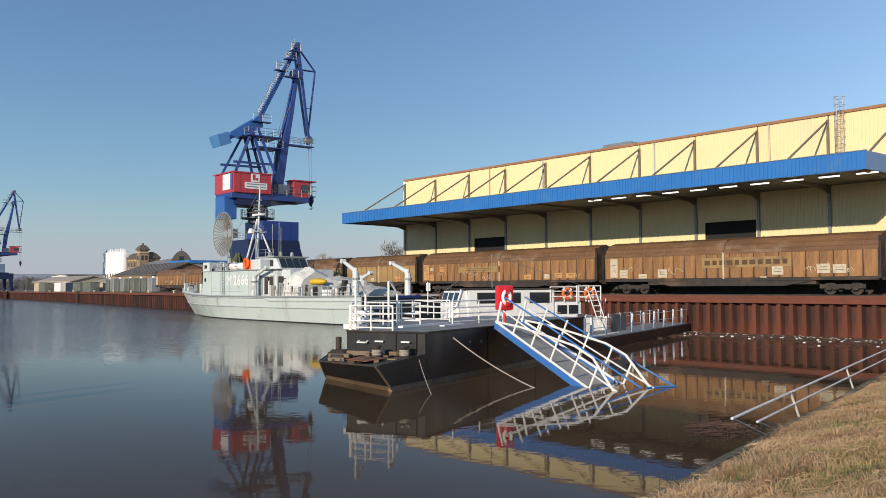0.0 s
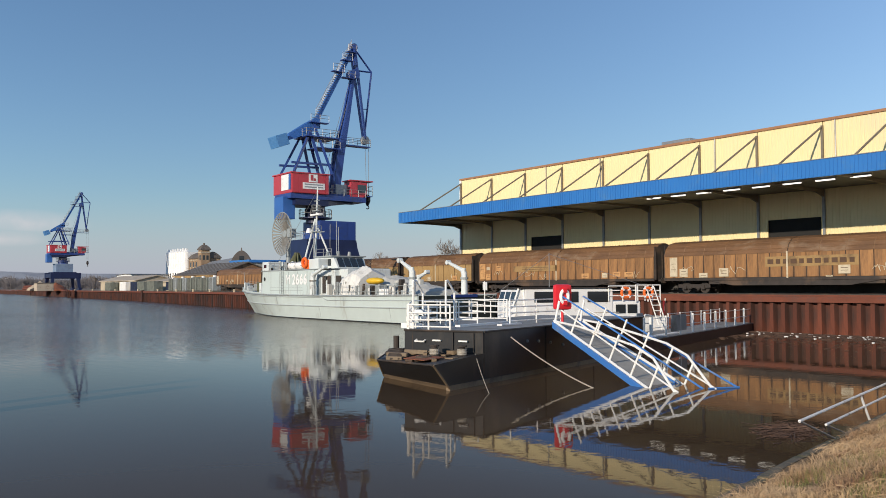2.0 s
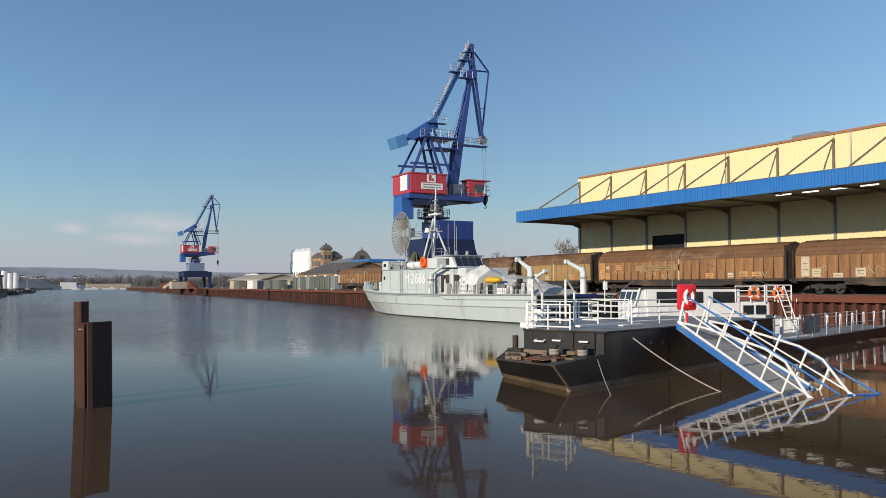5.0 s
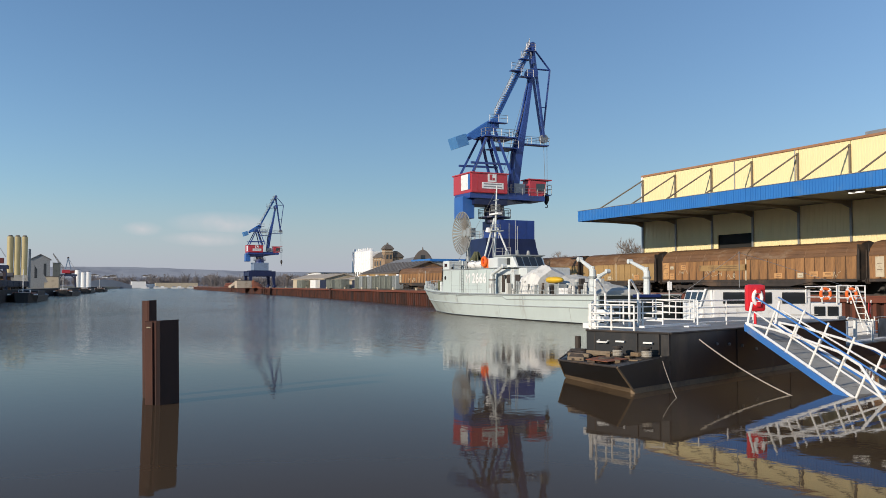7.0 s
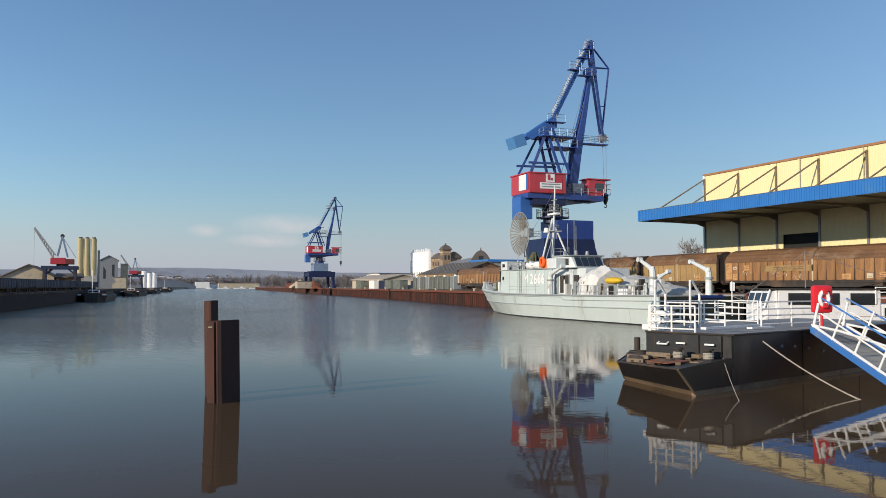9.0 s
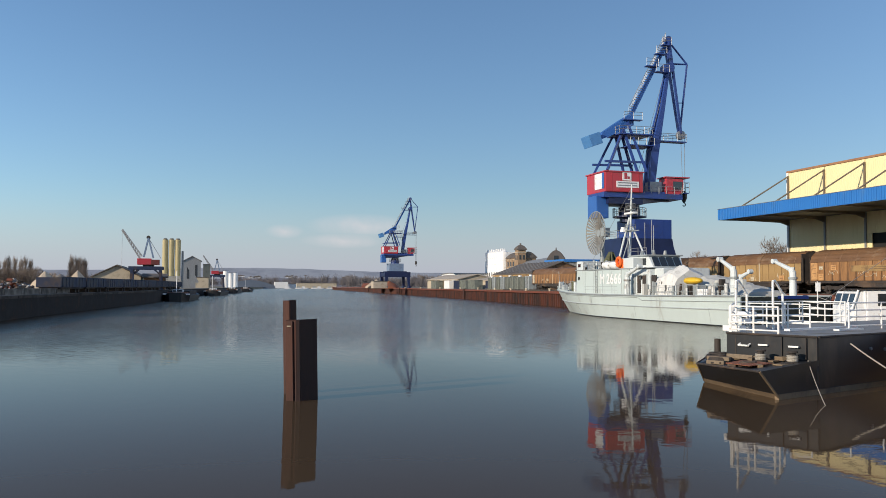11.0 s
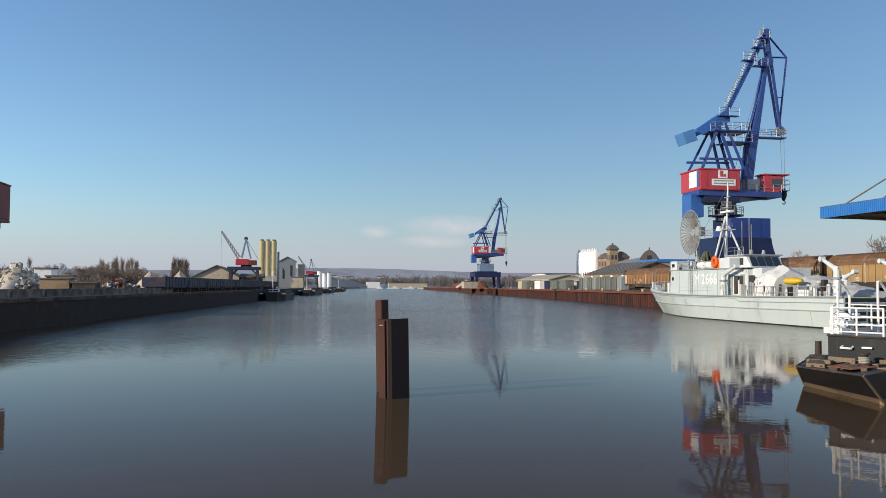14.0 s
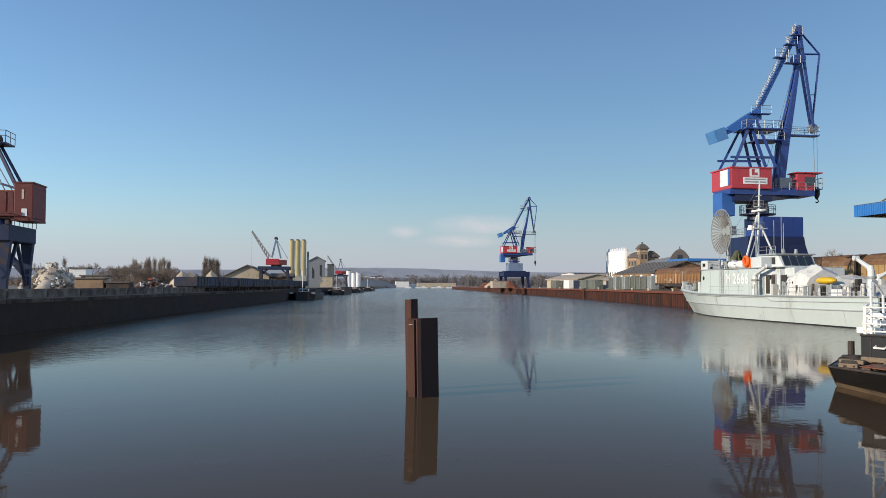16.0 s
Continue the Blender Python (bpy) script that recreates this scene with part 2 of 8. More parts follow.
M_PALEROOF = material("pale_tan_roof_sheet", (0.52, 0.44, 0.34), (0.42, 0.35, 0.27), 0.7, 0.0, 0.25, 3, 0.05, stain=(0.30, 0.22, 0.16), stain_amount=0.3)
M_RUBBLE = material("pale_broken_rubble", (0.50, 0.43, 0.34), (0.30, 0.25, 0.19), 0.95, 0.0, 1.1, 9, 0.4, spread=0.3)
M_RED = material("red_machine_house_paint", (0.50, 0.045, 0.06), (0.42, 0.035, 0.048), 0.42, 0.0, 0.6, 8, 0.04, stain=(0.36, 0.07, 0.07), stain_amount=0.3)
M_RED_DULL = material("weathered_red_paint", (0.17, 0.034, 0.028), (0.10, 0.024, 0.021), 0.6, 0.0, 0.6, 8, 0.08, stain=(0.17, 0.05, 0.04), stain_amount=0.4)
M_WHITE = material("white_paint", (0.85, 0.84, 0.82), (0.78, 0.77, 0.75), 0.45, 0.0, 1.5, 12, 0.04, stain=(0.55, 0.50, 0.43), stain_amount=0.2, stain_scale=1.5)
M_WHITE_RAIL = material("white_rail_paint", (0.87, 0.86, 0.83), (0.79, 0.77, 0.72), 0.45, 0.0, 4, 30, 0.04, stain=(0.42, 0.30, 0.20), stain_amount=0.15, stain_scale=6)
M_HULL = material("pale_grey_ship_paint", (0.56, 0.63, 0.60), (0.50, 0.56, 0.535), 0.4, 0.0, 0.5, 6, 0.06, stain=(0.36, 0.35, 0.31), stain_amount=0.25, stain_scale=0.5, stretch=(1, 1, 0.35))
M_SHIPWHITE = material("light_grey_superstructure_paint", (0.68, 0.72, 0.71), (0.59, 0.63, 0.62), 0.45, 0.0, 0.8, 8, 0.05, stain=(0.40, 0.38, 0.34), stain_amount=0.25, stain_scale=0.9)
M_SHIPGREY = material("mid_grey_deck_gear_paint", (0.34, 0.37, 0.37), (0.26, 0.28, 0.28), 0.5, 0.0, 1.5, 12, 0.06, stain=(0.20, 0.15, 0.11), stain_amount=0.25)
M_SHIPMID = material("mid_tone_ship_paint", (0.44, 0.48, 0.47), (0.38, 0.41, 0.41), 0.45, 0.0, 0.8, 8, 0.05, stain=(0.30, 0.28, 0.25), stain_amount=0.25)
# Darker than the crane blue: shade on the lower works is in this colour.
M_NAVY = material("shade_darkened_navy", (0.010, 0.018, 0.075), (0.007, 0.012, 0.05), 0.45, 0.0, 0.8, 8, 0.05)
M_DECK = material("grey_steel_deck", (0.30, 0.30, 0.29), (0.22, 0.22, 0.215), 0.75, 0.0, 1.2, 14, 0.12, stain=(0.16, 0.14, 0.12), stain_amount=0.4)
M_BLACK = material("black_bitumen_hull_paint", (0.020, 0.020, 0.021), (0.012, 0.012, 0.013), 0.42, 0.0, 0.8, 10, 0.12, stain=(0.055, 0.045, 0.036), stain_amount=0.3, stretch=(1, 1, 0.4))
M_BOOT = material("muddy_waterline_band", (0.24, 0.17, 0.10), (0.15, 0.10, 0.06), 0.75, 0.0, 1.5, 12, 0.15, stain=(0.06, 0.045, 0.035), stain_amount=0.4)
M_RUSTPLATE = material("rusty_deck_plate", (0.30, 0.10, 0.045), (0.20, 0.07, 0.035), 0.8, 0.0, 2, 14, 0.2)
M_WOOD = material("weathered_timber", (0.24, 0.18, 0.12), (0.16, 0.12, 0.08), 0.85, 0.0, 2, 20, 0.2, stretch=(1, 6, 6))
M_ROPE = material("grey_mooring_rope", (0.42, 0.38, 0.32), (0.30, 0.27, 0.22), 0.9, 0.0, 10, 80, 0.2)
M_RAMPBLUE = material("light_blue_steel_paint", (0.06, 0.21, 0.56), (0.05, 0.17, 0.48), 0.4, 0.0, 1, 10, 0.05, stain=(0.20, 0.26, 0.38), stain_amount=0.25)
M_SIGNRED = material("signal_red_plastic", (0.72, 0.025, 0.035), (0.66, 0.02, 0.03), 0.35, 0.0, 2, 10, 0.02)
M_ORANGE = material("orange_lifebuoy_cover", (0.85, 0.16, 0.02), (0.75, 0.13, 0.02), 0.5, 0.0, 3, 12, 0.05)
M_YELLOW = material("yellow_tarpaulin", (0.80, 0.50, 0.03), (0.70, 0.42, 0.02), 0.5, 0.0, 3, 12, 0.1)
M_CANVAS = material("pale_canvas_cover", (0.60, 0.59, 0.54), (0.47, 0.46, 0.42), 0.9, 0.0, 2.5, 25, 0.3)
M_GREYCANVAS = material("grey_canvas_cover", (0.36, 0.37, 0.35), (0.25, 0.26, 0.25), 0.9, 0.0, 2.5, 25, 0.4, stain=(0.16, 0.16, 0.15), stain_amount=0.4)
M_CRATE = material("grey_green_crate_cover", (0.20, 0.215, 0.185), (0.12, 0.13, 0.11), 0.85, 0.0, 1.2, 10, 0.25, stain=(0.08, 0.075, 0.06), stain_amount=0.4)
M_RIBS = material("tarnished_metal_ribs", (0.36, 0.33, 0.28), (0.24, 0.22, 0.19), 0.5, 0.3, 3, 20, 0.05)
M_NETTING = material("olive_camouflage_net", (0.14, 0.14, 0.07), (0.08, 0.085, 0.05), 0.95, 0.0, 4, 30, 0.3)
M_GLASS = glass_material("dark_window_glass", (0.02, 0.025, 0.03))
M_TUBE = lamp_material("fluorescent_tube", (1.0, 0.95, 0.85), 1.3)
M_BRICK = material("yellow_brown_brickwork", (0.36, 0.245, 0.15), (0.27, 0.18, 0.11), 0.85, 0.0, 0.5, 5, 0.15, stain=(0.18, 0.12, 0.08), stain_amount=0.35)
M_SLATE = material("dark_roof_covering", (0.15, 0.125, 0.105), (0.10, 0.085, 0.072), 0.8, 0.0, 0.4, 4, 0.1, stain=(0.14, 0.11, 0.09), stain_amount=0.4)
M_GREYROOF = material("grey_sheet_roof", (0.26, 0.26, 0.26), (0.20, 0.20, 0.20), 0.6, 0.0, 0.3, 3, 0.05)
M_TIMBERWALL = material("brown_timber_shed_wall", (0.26, 0.145, 0.075), (0.18, 0.10, 0.055), 0.8, 0.0, 0.8, 6, 0.15, stain=(0.10, 0.06, 0.04), stain_amount=0.4, stretch=(1, 1, 0.3))
M_BEIGE = material("beige_render", (0.52, 0.44, 0.32), (0.45, 0.38, 0.28), 0.85, 0.0, 0.3, 3, 0.08, stain=(0.32, 0.27, 0.20), stain_amount=0.3)
M_SILO = material("cream_silo_sheet", (0.50, 0.42, 0.22), (0.41, 0.34, 0.17), 0.6, 0.0, 0.3, 3, 0.05)
M_SAND = material("pale_sand_heap", (0.52, 0.42, 0.31), (0.40, 0.32, 0.23), 0.95, 0.0, 0.4, 3, 0.4)
M_GRAVEL = material("grey_gravel_heap", (0.20, 0.18, 0.16), (0.13, 0.12, 0.11), 0.95, 0.0, 0.5, 4, 0.5)
M_SCRAP = material("mixed_scrap_metal", (0.35, 0.33, 0.32), (0.06, 0.05, 0.045), 0.6, 0.3, 1.5, 6, 0.2, stain=(0.22, 0.09, 0.05), stain_amount=0.5, spread=0.5)
# Slate blue with the distance haze mixed into the colour.
M_DOCKROOF = material("hazy_slate_blue_dock_roof", (0.13, 0.16, 0.21), (0.10, 0.125, 0.17), 0.7, 0.0, 0.1, 1, 0.0)
M_BARK = material("grey_brown_bark", (0.15, 0.115, 0.085), (0.09, 0.07, 0.055), 0.95, 0.0, 2, 15, 0.2)
M_TWIG = material("bare_winter_twigs", (0.25, 0.19, 0.145), (0.17, 0.13, 0.10), 0.95, 0.0, 1, 5, 0.0)
M_DARKBLUE = material("dark_blue_container_paint", (0.02, 0.03, 0.07), (0.014, 0.02, 0.045), 0.6, 0.0, 0.5, 5, 0.08, stain=(0.06, 0.045, 0.04), stain_amount=0.4)
M_GREENBOAT = material("black_green_stern_tone", (0.022, 0.032, 0.030), (0.014, 0.02, 0.019), 0.5, 0.0, 0.8, 8, 0.08)
M_BLUETARP = material("blue_tarpaulin", (0.015, 0.045, 0.22), (0.012, 0.035, 0.16), 0.5, 0.0, 2, 12, 0.2)
# Hill and far-wood tones: distance haze is painted into these pale greys.
M_HILL = material("haze_tinted_wooded_hills", (0.33, 0.345, 0.375), (0.40, 0.41, 0.43), 1.0, 0.0, 0.008, 0.05, 0.0, stain=(0.27, 0.28, 0.31), stain_amount=0.6, stain_scale=0.006, spec=0.0)
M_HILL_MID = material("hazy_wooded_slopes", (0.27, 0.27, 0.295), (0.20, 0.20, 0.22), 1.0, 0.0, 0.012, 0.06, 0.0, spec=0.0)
M_HILL_NEAR = material("haze_tinted_bare_woodland", (0.20, 0.18, 0.18), (0.14, 0.13, 0.135), 1.0, 0.0, 0.03, 0.2, 0.0, spec=0.0)


# ---- building helpers ----
def thing(name, label, category, m=None, group="", kind=""):
    ob = new(name)
    if m is not None:
        ob.matrix_world = m
    return tagged(ob, label, category, group, kind)


def finish(name, bm, mat_, smooth=False):
    me = bpy.data.meshes.new(name)
    bmesh.ops.recalc_face_normals(bm, faces=bm.faces)
    bm.to_mesh(me)
    bm.free()
    me.materials.append(mat_)
    if smooth:
        for f in me.polygons:
            f.use_smooth = True
    return me


def part(name, bm, mat_, parent, label="", smooth=False, kind=""):
    """Link a bmesh as one mesh under a thing or a part, in the parent's own coordinates."""
    ob = new(name, finish(name, bm, mat_, smooth))
    ob.parent = parent
    return tagged(ob, label, "", "", kind)


def solid(name, bm, mat_, label, category, m=None, group="", kind="", smooth=False):
    ob = new(name, finish(name, bm, mat_, smooth))
    if m is not None:
        ob.matrix_world = m
    return tagged(ob, label, category, group, kind)


def shared(name, me, parent, loc, rz=0.0, scale=(1, 1, 1)):
    ob = new(name, me)
    ob.parent = parent
    ob.location = loc
    ob.rotation_euler = (0, 0, rz)
    ob.scale = scale
    return ob


def box(bm, x0, y0, z0, x1, y1, z1, bevel=0.0):
    vs = [bm.verts.new(c) for c in ((x0, y0, z0), (x1, y0, z0), (x1, y1, z0), (x0, y1, z0), (x0, y0, z1), (x1, y0, z1), (x1, y1, z1), (x0, y1, z1))]
    fs = [bm.faces.new([vs[i] for i in q]) for q in ((0, 3, 2, 1), (4, 5, 6, 7), (0, 1, 5, 4), (1, 2, 6, 5), (2, 3, 7, 6), (3, 0, 4, 7))]
    if bevel:
        es = {e for f in fs for e in f.edges}
        bmesh.ops.bevel(bm, geom=list(es), offset=bevel, segments=2, affect="EDGES", profile=0.6)
    return bm


def bx(*a, bevel=0.0):
    return box(bmesh.new(), *a, bevel=bevel)


def beam(bm, p, q, r=0.05, sides=8, r2=None, square=False):
    """A round or square bar from p to q, closed at both ends."""
    p, q = Vector(p), Vector(q)
    d = (q - p).normalized()
    up = Vector((0, 0, 1)) if abs(d.z) < 0.95 else Vector((0, 1, 0))
    u = d.cross(up).normalized()
    v = u.cross(d)
    k = 4 if square else sides
    off = math.pi / 4 if square else 0
    rr = (r, r if r2 is None else r2)
    rings = []
    for c, rad in ((p, rr[0]), (q, rr[1])):
        rad = rad * (1.414 if square else 1)
        rings.append([bm.verts.new(c + rad * (math.cos(off + i * math.tau / k) * u + math.sin(off + i * math.tau / k) * v)) for i in range(k)])
    for i in range(k):
        bm.faces.new((rings[0][i], rings[0][(i + 1) % k], rings[1][(i + 1) % k], rings[1][i]))
    bm.faces.new(rings[0][::-1])
    bm.faces.new(rings[1])
    return bm


def bar(p, q, r=0.05, sides=8, r2=None, square=False):
    return beam(bmesh.new(), p, q, r, sides, r2, square)


def chain(bm, pts, r=0.03, sides=6):
    for a, b in zip(pts[:-1], pts[1:]):
        beam(bm, a, b, r, sides)
    return bm


def prism(bm, outline, z0, z1):
    """A closed solid over a flat outline (x, y)."""
    lo = [bm.verts.new((x, y, z0)) for x, y in outline]
    hi = [bm.verts.new((x, y, z1)) for x, y in outline]
    k = len(outline)
    for i in range(k):
        bm.faces.new((lo[i], lo[(i + 1) % k], hi[(i + 1) % k], hi[i]))
    bm.faces.new(lo[::-1])
    bm.faces.new(hi)
    return bm


def extrude_xz(bm, outline, y0, y1):
    """A closed solid from an outline (x, z) drawn along y."""
    a = [bm.verts.new((x, y0, z)) for x, z in outline]
    b = [bm.verts.new((x, y1, z)) for x, z in outline]
    k = len(outline)
    for i in range(k):
        bm.faces.new((a[i], a[(i + 1) % k], b[(i + 1) % k], b[i]))
    bm.faces.new(a[::-1])
    bm.faces.new(b)
    return bm


def loft(bm, rings, caps=True, closed=True):
    rows = [[bm.verts.new(p) for p in ring] for ring in rings]
    k = len(rows[0])
    for a, b in zip(rows[:-1], rows[1:]):
        for i in range(k if closed else k - 1):
            j = (i + 1) % k
            vs = []
            for v in (a[i], a[j], b[j], b[i]):
                if all((v.co - w.co).length > 1e-5 for w in vs):
                    vs.append(v)
            if len(vs) > 2:
                bm.faces.new(vs)
    if caps:
        for row in (rows[0], rows[-1]):
            if len({tuple(round(c, 4) for c in v.co) for v in row}) == k:
                bm.faces.new(row)
    return bm


def ring_tube(bm, centre, ax, ay, r, tube, n=24, m=6, a0=0.0, a1=math.tau):
    """A round bar bent along an arc in the plane of ax and ay."""
    c, ax, ay = Vector(centre), Vector(ax), Vector(ay)
    up = ax.cross(ay).normalized()
    rings = []
    for i in range(n + 1):
        t_ = a0 + (a1 - a0) * i / n
        o = math.cos(t_) * ax + math.sin(t_) * ay
        rings.append([tuple(c + o * (r + tube * math.cos(k * math.tau / m)) + up * tube * math.sin(k * math.tau / m)) for k in range(m)])
    closed_ = abs(abs(a1 - a0) - math.tau) < 1e-6
    return loft(bm, rings, caps=not closed_)

# ---- water, ground and quays ----
QUAY = [(52.0, -60.0), (52.0, 108.0), (64.0, 205.0), (82.0, 400.0), (111.0, 725.0)]
LEFT = [(-26.0, -60.0), (-20.8, 35.0), (-18.7, 55.0), (-16.5, 74.0), (-15.0, 92.0), (-6.7, 168.0), (-0.6, 258.0), (8.0, 330.0), (40.0, 660.0)]
Z_QUAY = 2.3
Z_LEFT = 2.1


def along(line, y):
    for (x0, y0), (x1, y1) in zip(line[:-1], line[1:]):
        if y <= y1:
            break
    return x0 + (x1 - x0) * (y - y0) / (y1 - y0)


def bank_edge(x):
    return 4.98 + 0.266 * x


bm = bmesh.new()
xs = [-900, -300, -60, -20, 20, 60, 140, 400, 1200]
ys = [-80, 0, 60, 150, 400, 900, 1350]
grid = [[bm.verts.new((x, y, 0)) for x in xs] for y in ys]
for r0, r1 in zip(grid[:-1], grid[1:]):
    for i in range(len(xs) - 1):
        bm.faces.new((r0[i], r0[i + 1], r1[i + 1], r1[i]))
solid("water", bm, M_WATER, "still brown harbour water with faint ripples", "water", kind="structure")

# The ground: one sheet with the basin cut out of it.
bm = bmesh.new()


def strip(a, b):
    va, vb = [bm.verts.new(p) for p in a], [bm.verts.new(p) for p in b]
    for i in range(len(a) - 1):
        bm.faces.new((va[i], va[i + 1], vb[i + 1], vb[i]))


strip([(x + 0.5, y, Z_QUAY) for x, y in QUAY], [(2600, y * 1.2, Z_QUAY) for x, y in QUAY])
strip([(x - 0.5, y, Z_LEFT) for x, y in LEFT], [(-2600, y * 1.2, Z_LEFT) for x, y in LEFT])
strip([(111.5, 725, Z_QUAY), (180, 1150, 1.6), (2600, 2600, 2.0)], [(2600, 870, Z_QUAY), (2600, 900, 2.0), (2601, 2600, 2.0)])
strip([(39.5, 660, Z_LEFT), (95, 1150, 1.6), (-2600, 2600, 2.0)], [(-2600, 792, Z_LEFT), (-2600, 900, 2.0), (-2601, 2600, 2.0)])
strip([(95, 1150, 1.6), (-2600, 2600, 2.0)], [(180, 1150, 1.6), (2600, 2600, 2.0)])
strip([(95, 1150, 1.6), (180, 1150, 1.6)], [(95, 1149, -1.0), (180, 1149, -1.0)])
strip([(39.5, 660, Z_LEFT), (95, 1150, 1.6)], [(40, 660, -1.0), (95.5, 1150, -1.0)])
strip([(111.5, 725, Z_QUAY), (180, 1150, 1.6)], [(111, 725, -1.0), (179.5, 1150, -1.0)])
strip([(-2600, -60, 2.0), (2600, -60, 2.3)], [(-2600, -2600, 2.0), (2600, -2600, 2.3)])
solid("ground", bm, M_GROUND, "flat gravelly harbour ground reaching the horizon", "ground", kind="structure")

# Grass bank from the basin's end up to where the camera stands.
random.seed(11)
bm = bmesh.new()
rows = []
for i in range(111):
    x = -40 + i * 0.92
    row = []
    for j in range(34):
        s = -0.6 + 0.42 * j if j < 24 else 9.5 + (j - 24) * 6.0
        y = bank_edge(x) - s
        z = -0.25 + 0.9 * max(0.0, min(s + 0.3, 0.55)) + 0.24 * max(0.0, min(s - 0.25, 5.5)) if s < 30 else 2.0
        z = min(z, 2.0)
        z += 0.10 * noise.noise((x * 0.6, y * 0.6, 0)) + 0.035 * noise.noise((x * 2.3, y * 2.3, 3)) if -0.3 < s < 30 else 0
        row.append(bm.verts.new((x + 0.12 * noise.noise((x, y, 7)), y + (0.16 * noise.noise((x * 1.1, 0, 9)) if s < 2 else 0), z)))
    rows.append(row)
for a, b in zip(rows[:-1], rows[1:]):
    for i in range(len(a) - 1):
        bm.faces.new((a[i], b[i], b[i + 1], a[i + 1]))
edge_bm = bmesh.new()
erows = [[edge_bm.verts.new(v.co + Vector((0, 0, 0.012))) for v in row[:3]] for row in rows]
for a, b in zip(erows[:-1], erows[1:]):
    for i in range(2):
        edge_bm.faces.new((a[i], b[i], b[i + 1], a[i + 1]))
solid("bank_edge", edge_bm, M_MUD, "dark muddy eroded edge of the bank", "bank", kind="structure", smooth=True)
solid("grass_bank", bm, M_GRASS, "sloping bank of dry yellowed winter turf", "bank", kind="structure", smooth=True)

# Mossy concrete edging along the foot of the bank, laid in lengths.
kerb = thing("bank_kerb", "mossy concrete edging at the foot of the bank", "kerb", kind="structure")
rnd_k = random.Random(9)
k_yaw = math.atan(0.266)
for i in range(30):
    x = -8.7 + 1.95 * i
    bm = bx(-0.98, -0.13, -0.5, 0.98, 0.13, 0.19 + rnd_k.uniform(-0.02, 0.02), bevel=0.03)
    for v in bm.verts:
        v.co.y += 0.02 * noise.noise((v.co.x * 3 + i, v.co.y * 4, v.co.z * 4))
        v.co.z += 0.02 * noise.noise((v.co.x * 3, v.co.y * 4 + i, 2))
    bmesh.ops.transform(bm, matrix=pose(x, bank_edge(x) - 0.12 + rnd_k.uniform(-0.02, 0.02), 0, 0, 0, math.degrees(k_yaw) + rnd_k.uniform(-0.5, 0.5)), verts=bm.verts)
    part("kerb_length", bm, M_KERB, kerb)

# Sheet-pile quay: cap beam, ribbed steel wall.
bm = bmesh.new()
for (x0, y0), (x1, y1) in zip(QUAY[:-1], QUAY[1:]):
    d = Vector((x1 - x0, y1 - y0)).normalized()
    nrm = Vector((-d.y, d.x))
    p0, p1 = Vector((x0, y0)), Vector((x1, y1))
    a, b, c, e = p0 + nrm * 0.18, p1 + nrm * 0.18, p1 - nrm * 0.7, p0 - nrm * 0.7
    prism(bm, [tuple(a), tuple(b), tuple(c), tuple(e)], Z_QUAY - 0.3, Z_QUAY + 0.06)
quay = solid("quay_wall", bm, M_RUST_CAP, "rust-brown sheet-pile quay wall with a steel cap beam", "quay wall", kind="structure")


def pile_profile(pitch, depth):
    return [(0, 0), (pitch * 0.30, 0), (pitch * 0.42, depth), (pitch * 0.88, depth), (pitch, 0)]


def sheet_mesh(pitch, depth, z0, z1):
    """One trough of a sheet-pile wall, running along +y and bulging to +x, 12 mm thick."""
    bm_ = bmesh.new()
    prof = pile_profile(pitch, depth)
    front = [(0.0 + d, s) for s, d in prof]
    back = [(x + 0.03, s) for x, s in front]
    prism(bm_, front + back[::-1], z0, z1)
    return finish("sheet_pile", bm_, M_RUST)


SHEET = sheet_mesh(0.85, 0.36, -0.8, Z_QUAY - 0.30)
near = [k for k in range(230)]
for k in near:
    y = -30 + 0.85 * k
    if y > 118:
        break
    x = along(QUAY, y)
    shared("sheet_pile", SHEET, quay, (x, y, 0), -math.atan2(along(QUAY, y + 0.85) - x, 0.85))
bm = bmesh.new()
y = 118.75
while y < 720:
    x = along(QUAY, y)
    step = 1.2 if y < 330 else 3.0
    xe = along(QUAY, y + step)
    prof = pile_profile(step, 0.42 if y < 330 else 0.6)
    front = [(x + (xe - x) * s / step + d, y + s) for s, d in prof]
    prism(bm, front + [(a + 0.03, b) for a, b in front[::-1]], -0.8, Z_QUAY - 0.4)
    y += step
part("far_sheet_piles", bm, M_RUST, quay, kind="stuff")
# Fender posts on the quay face.
for y in (204.0, 320.0, 434.0):
    x = along(QUAY, y)
    part("fender_post", bx(x - 0.45, y - 0.5, -0.6, x + 0.1, y + 0.5, Z_QUAY + 0.25, bevel=0.04), M_PILE, quay)

# The old stone quay across the basin, with a low parapet.
bm = bmesh.new()
for (x0, y0), (x1, y1) in zip(LEFT[:-1], LEFT[1:]):
    prism(bm, [(x0, y0), (x1, y1), (x1 - 1.2, y1), (x0 - 1.2, y0)], -1.0, Z_LEFT)
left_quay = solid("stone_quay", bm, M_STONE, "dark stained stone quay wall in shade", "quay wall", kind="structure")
rnd_c = random.Random(41)
y = 30.0
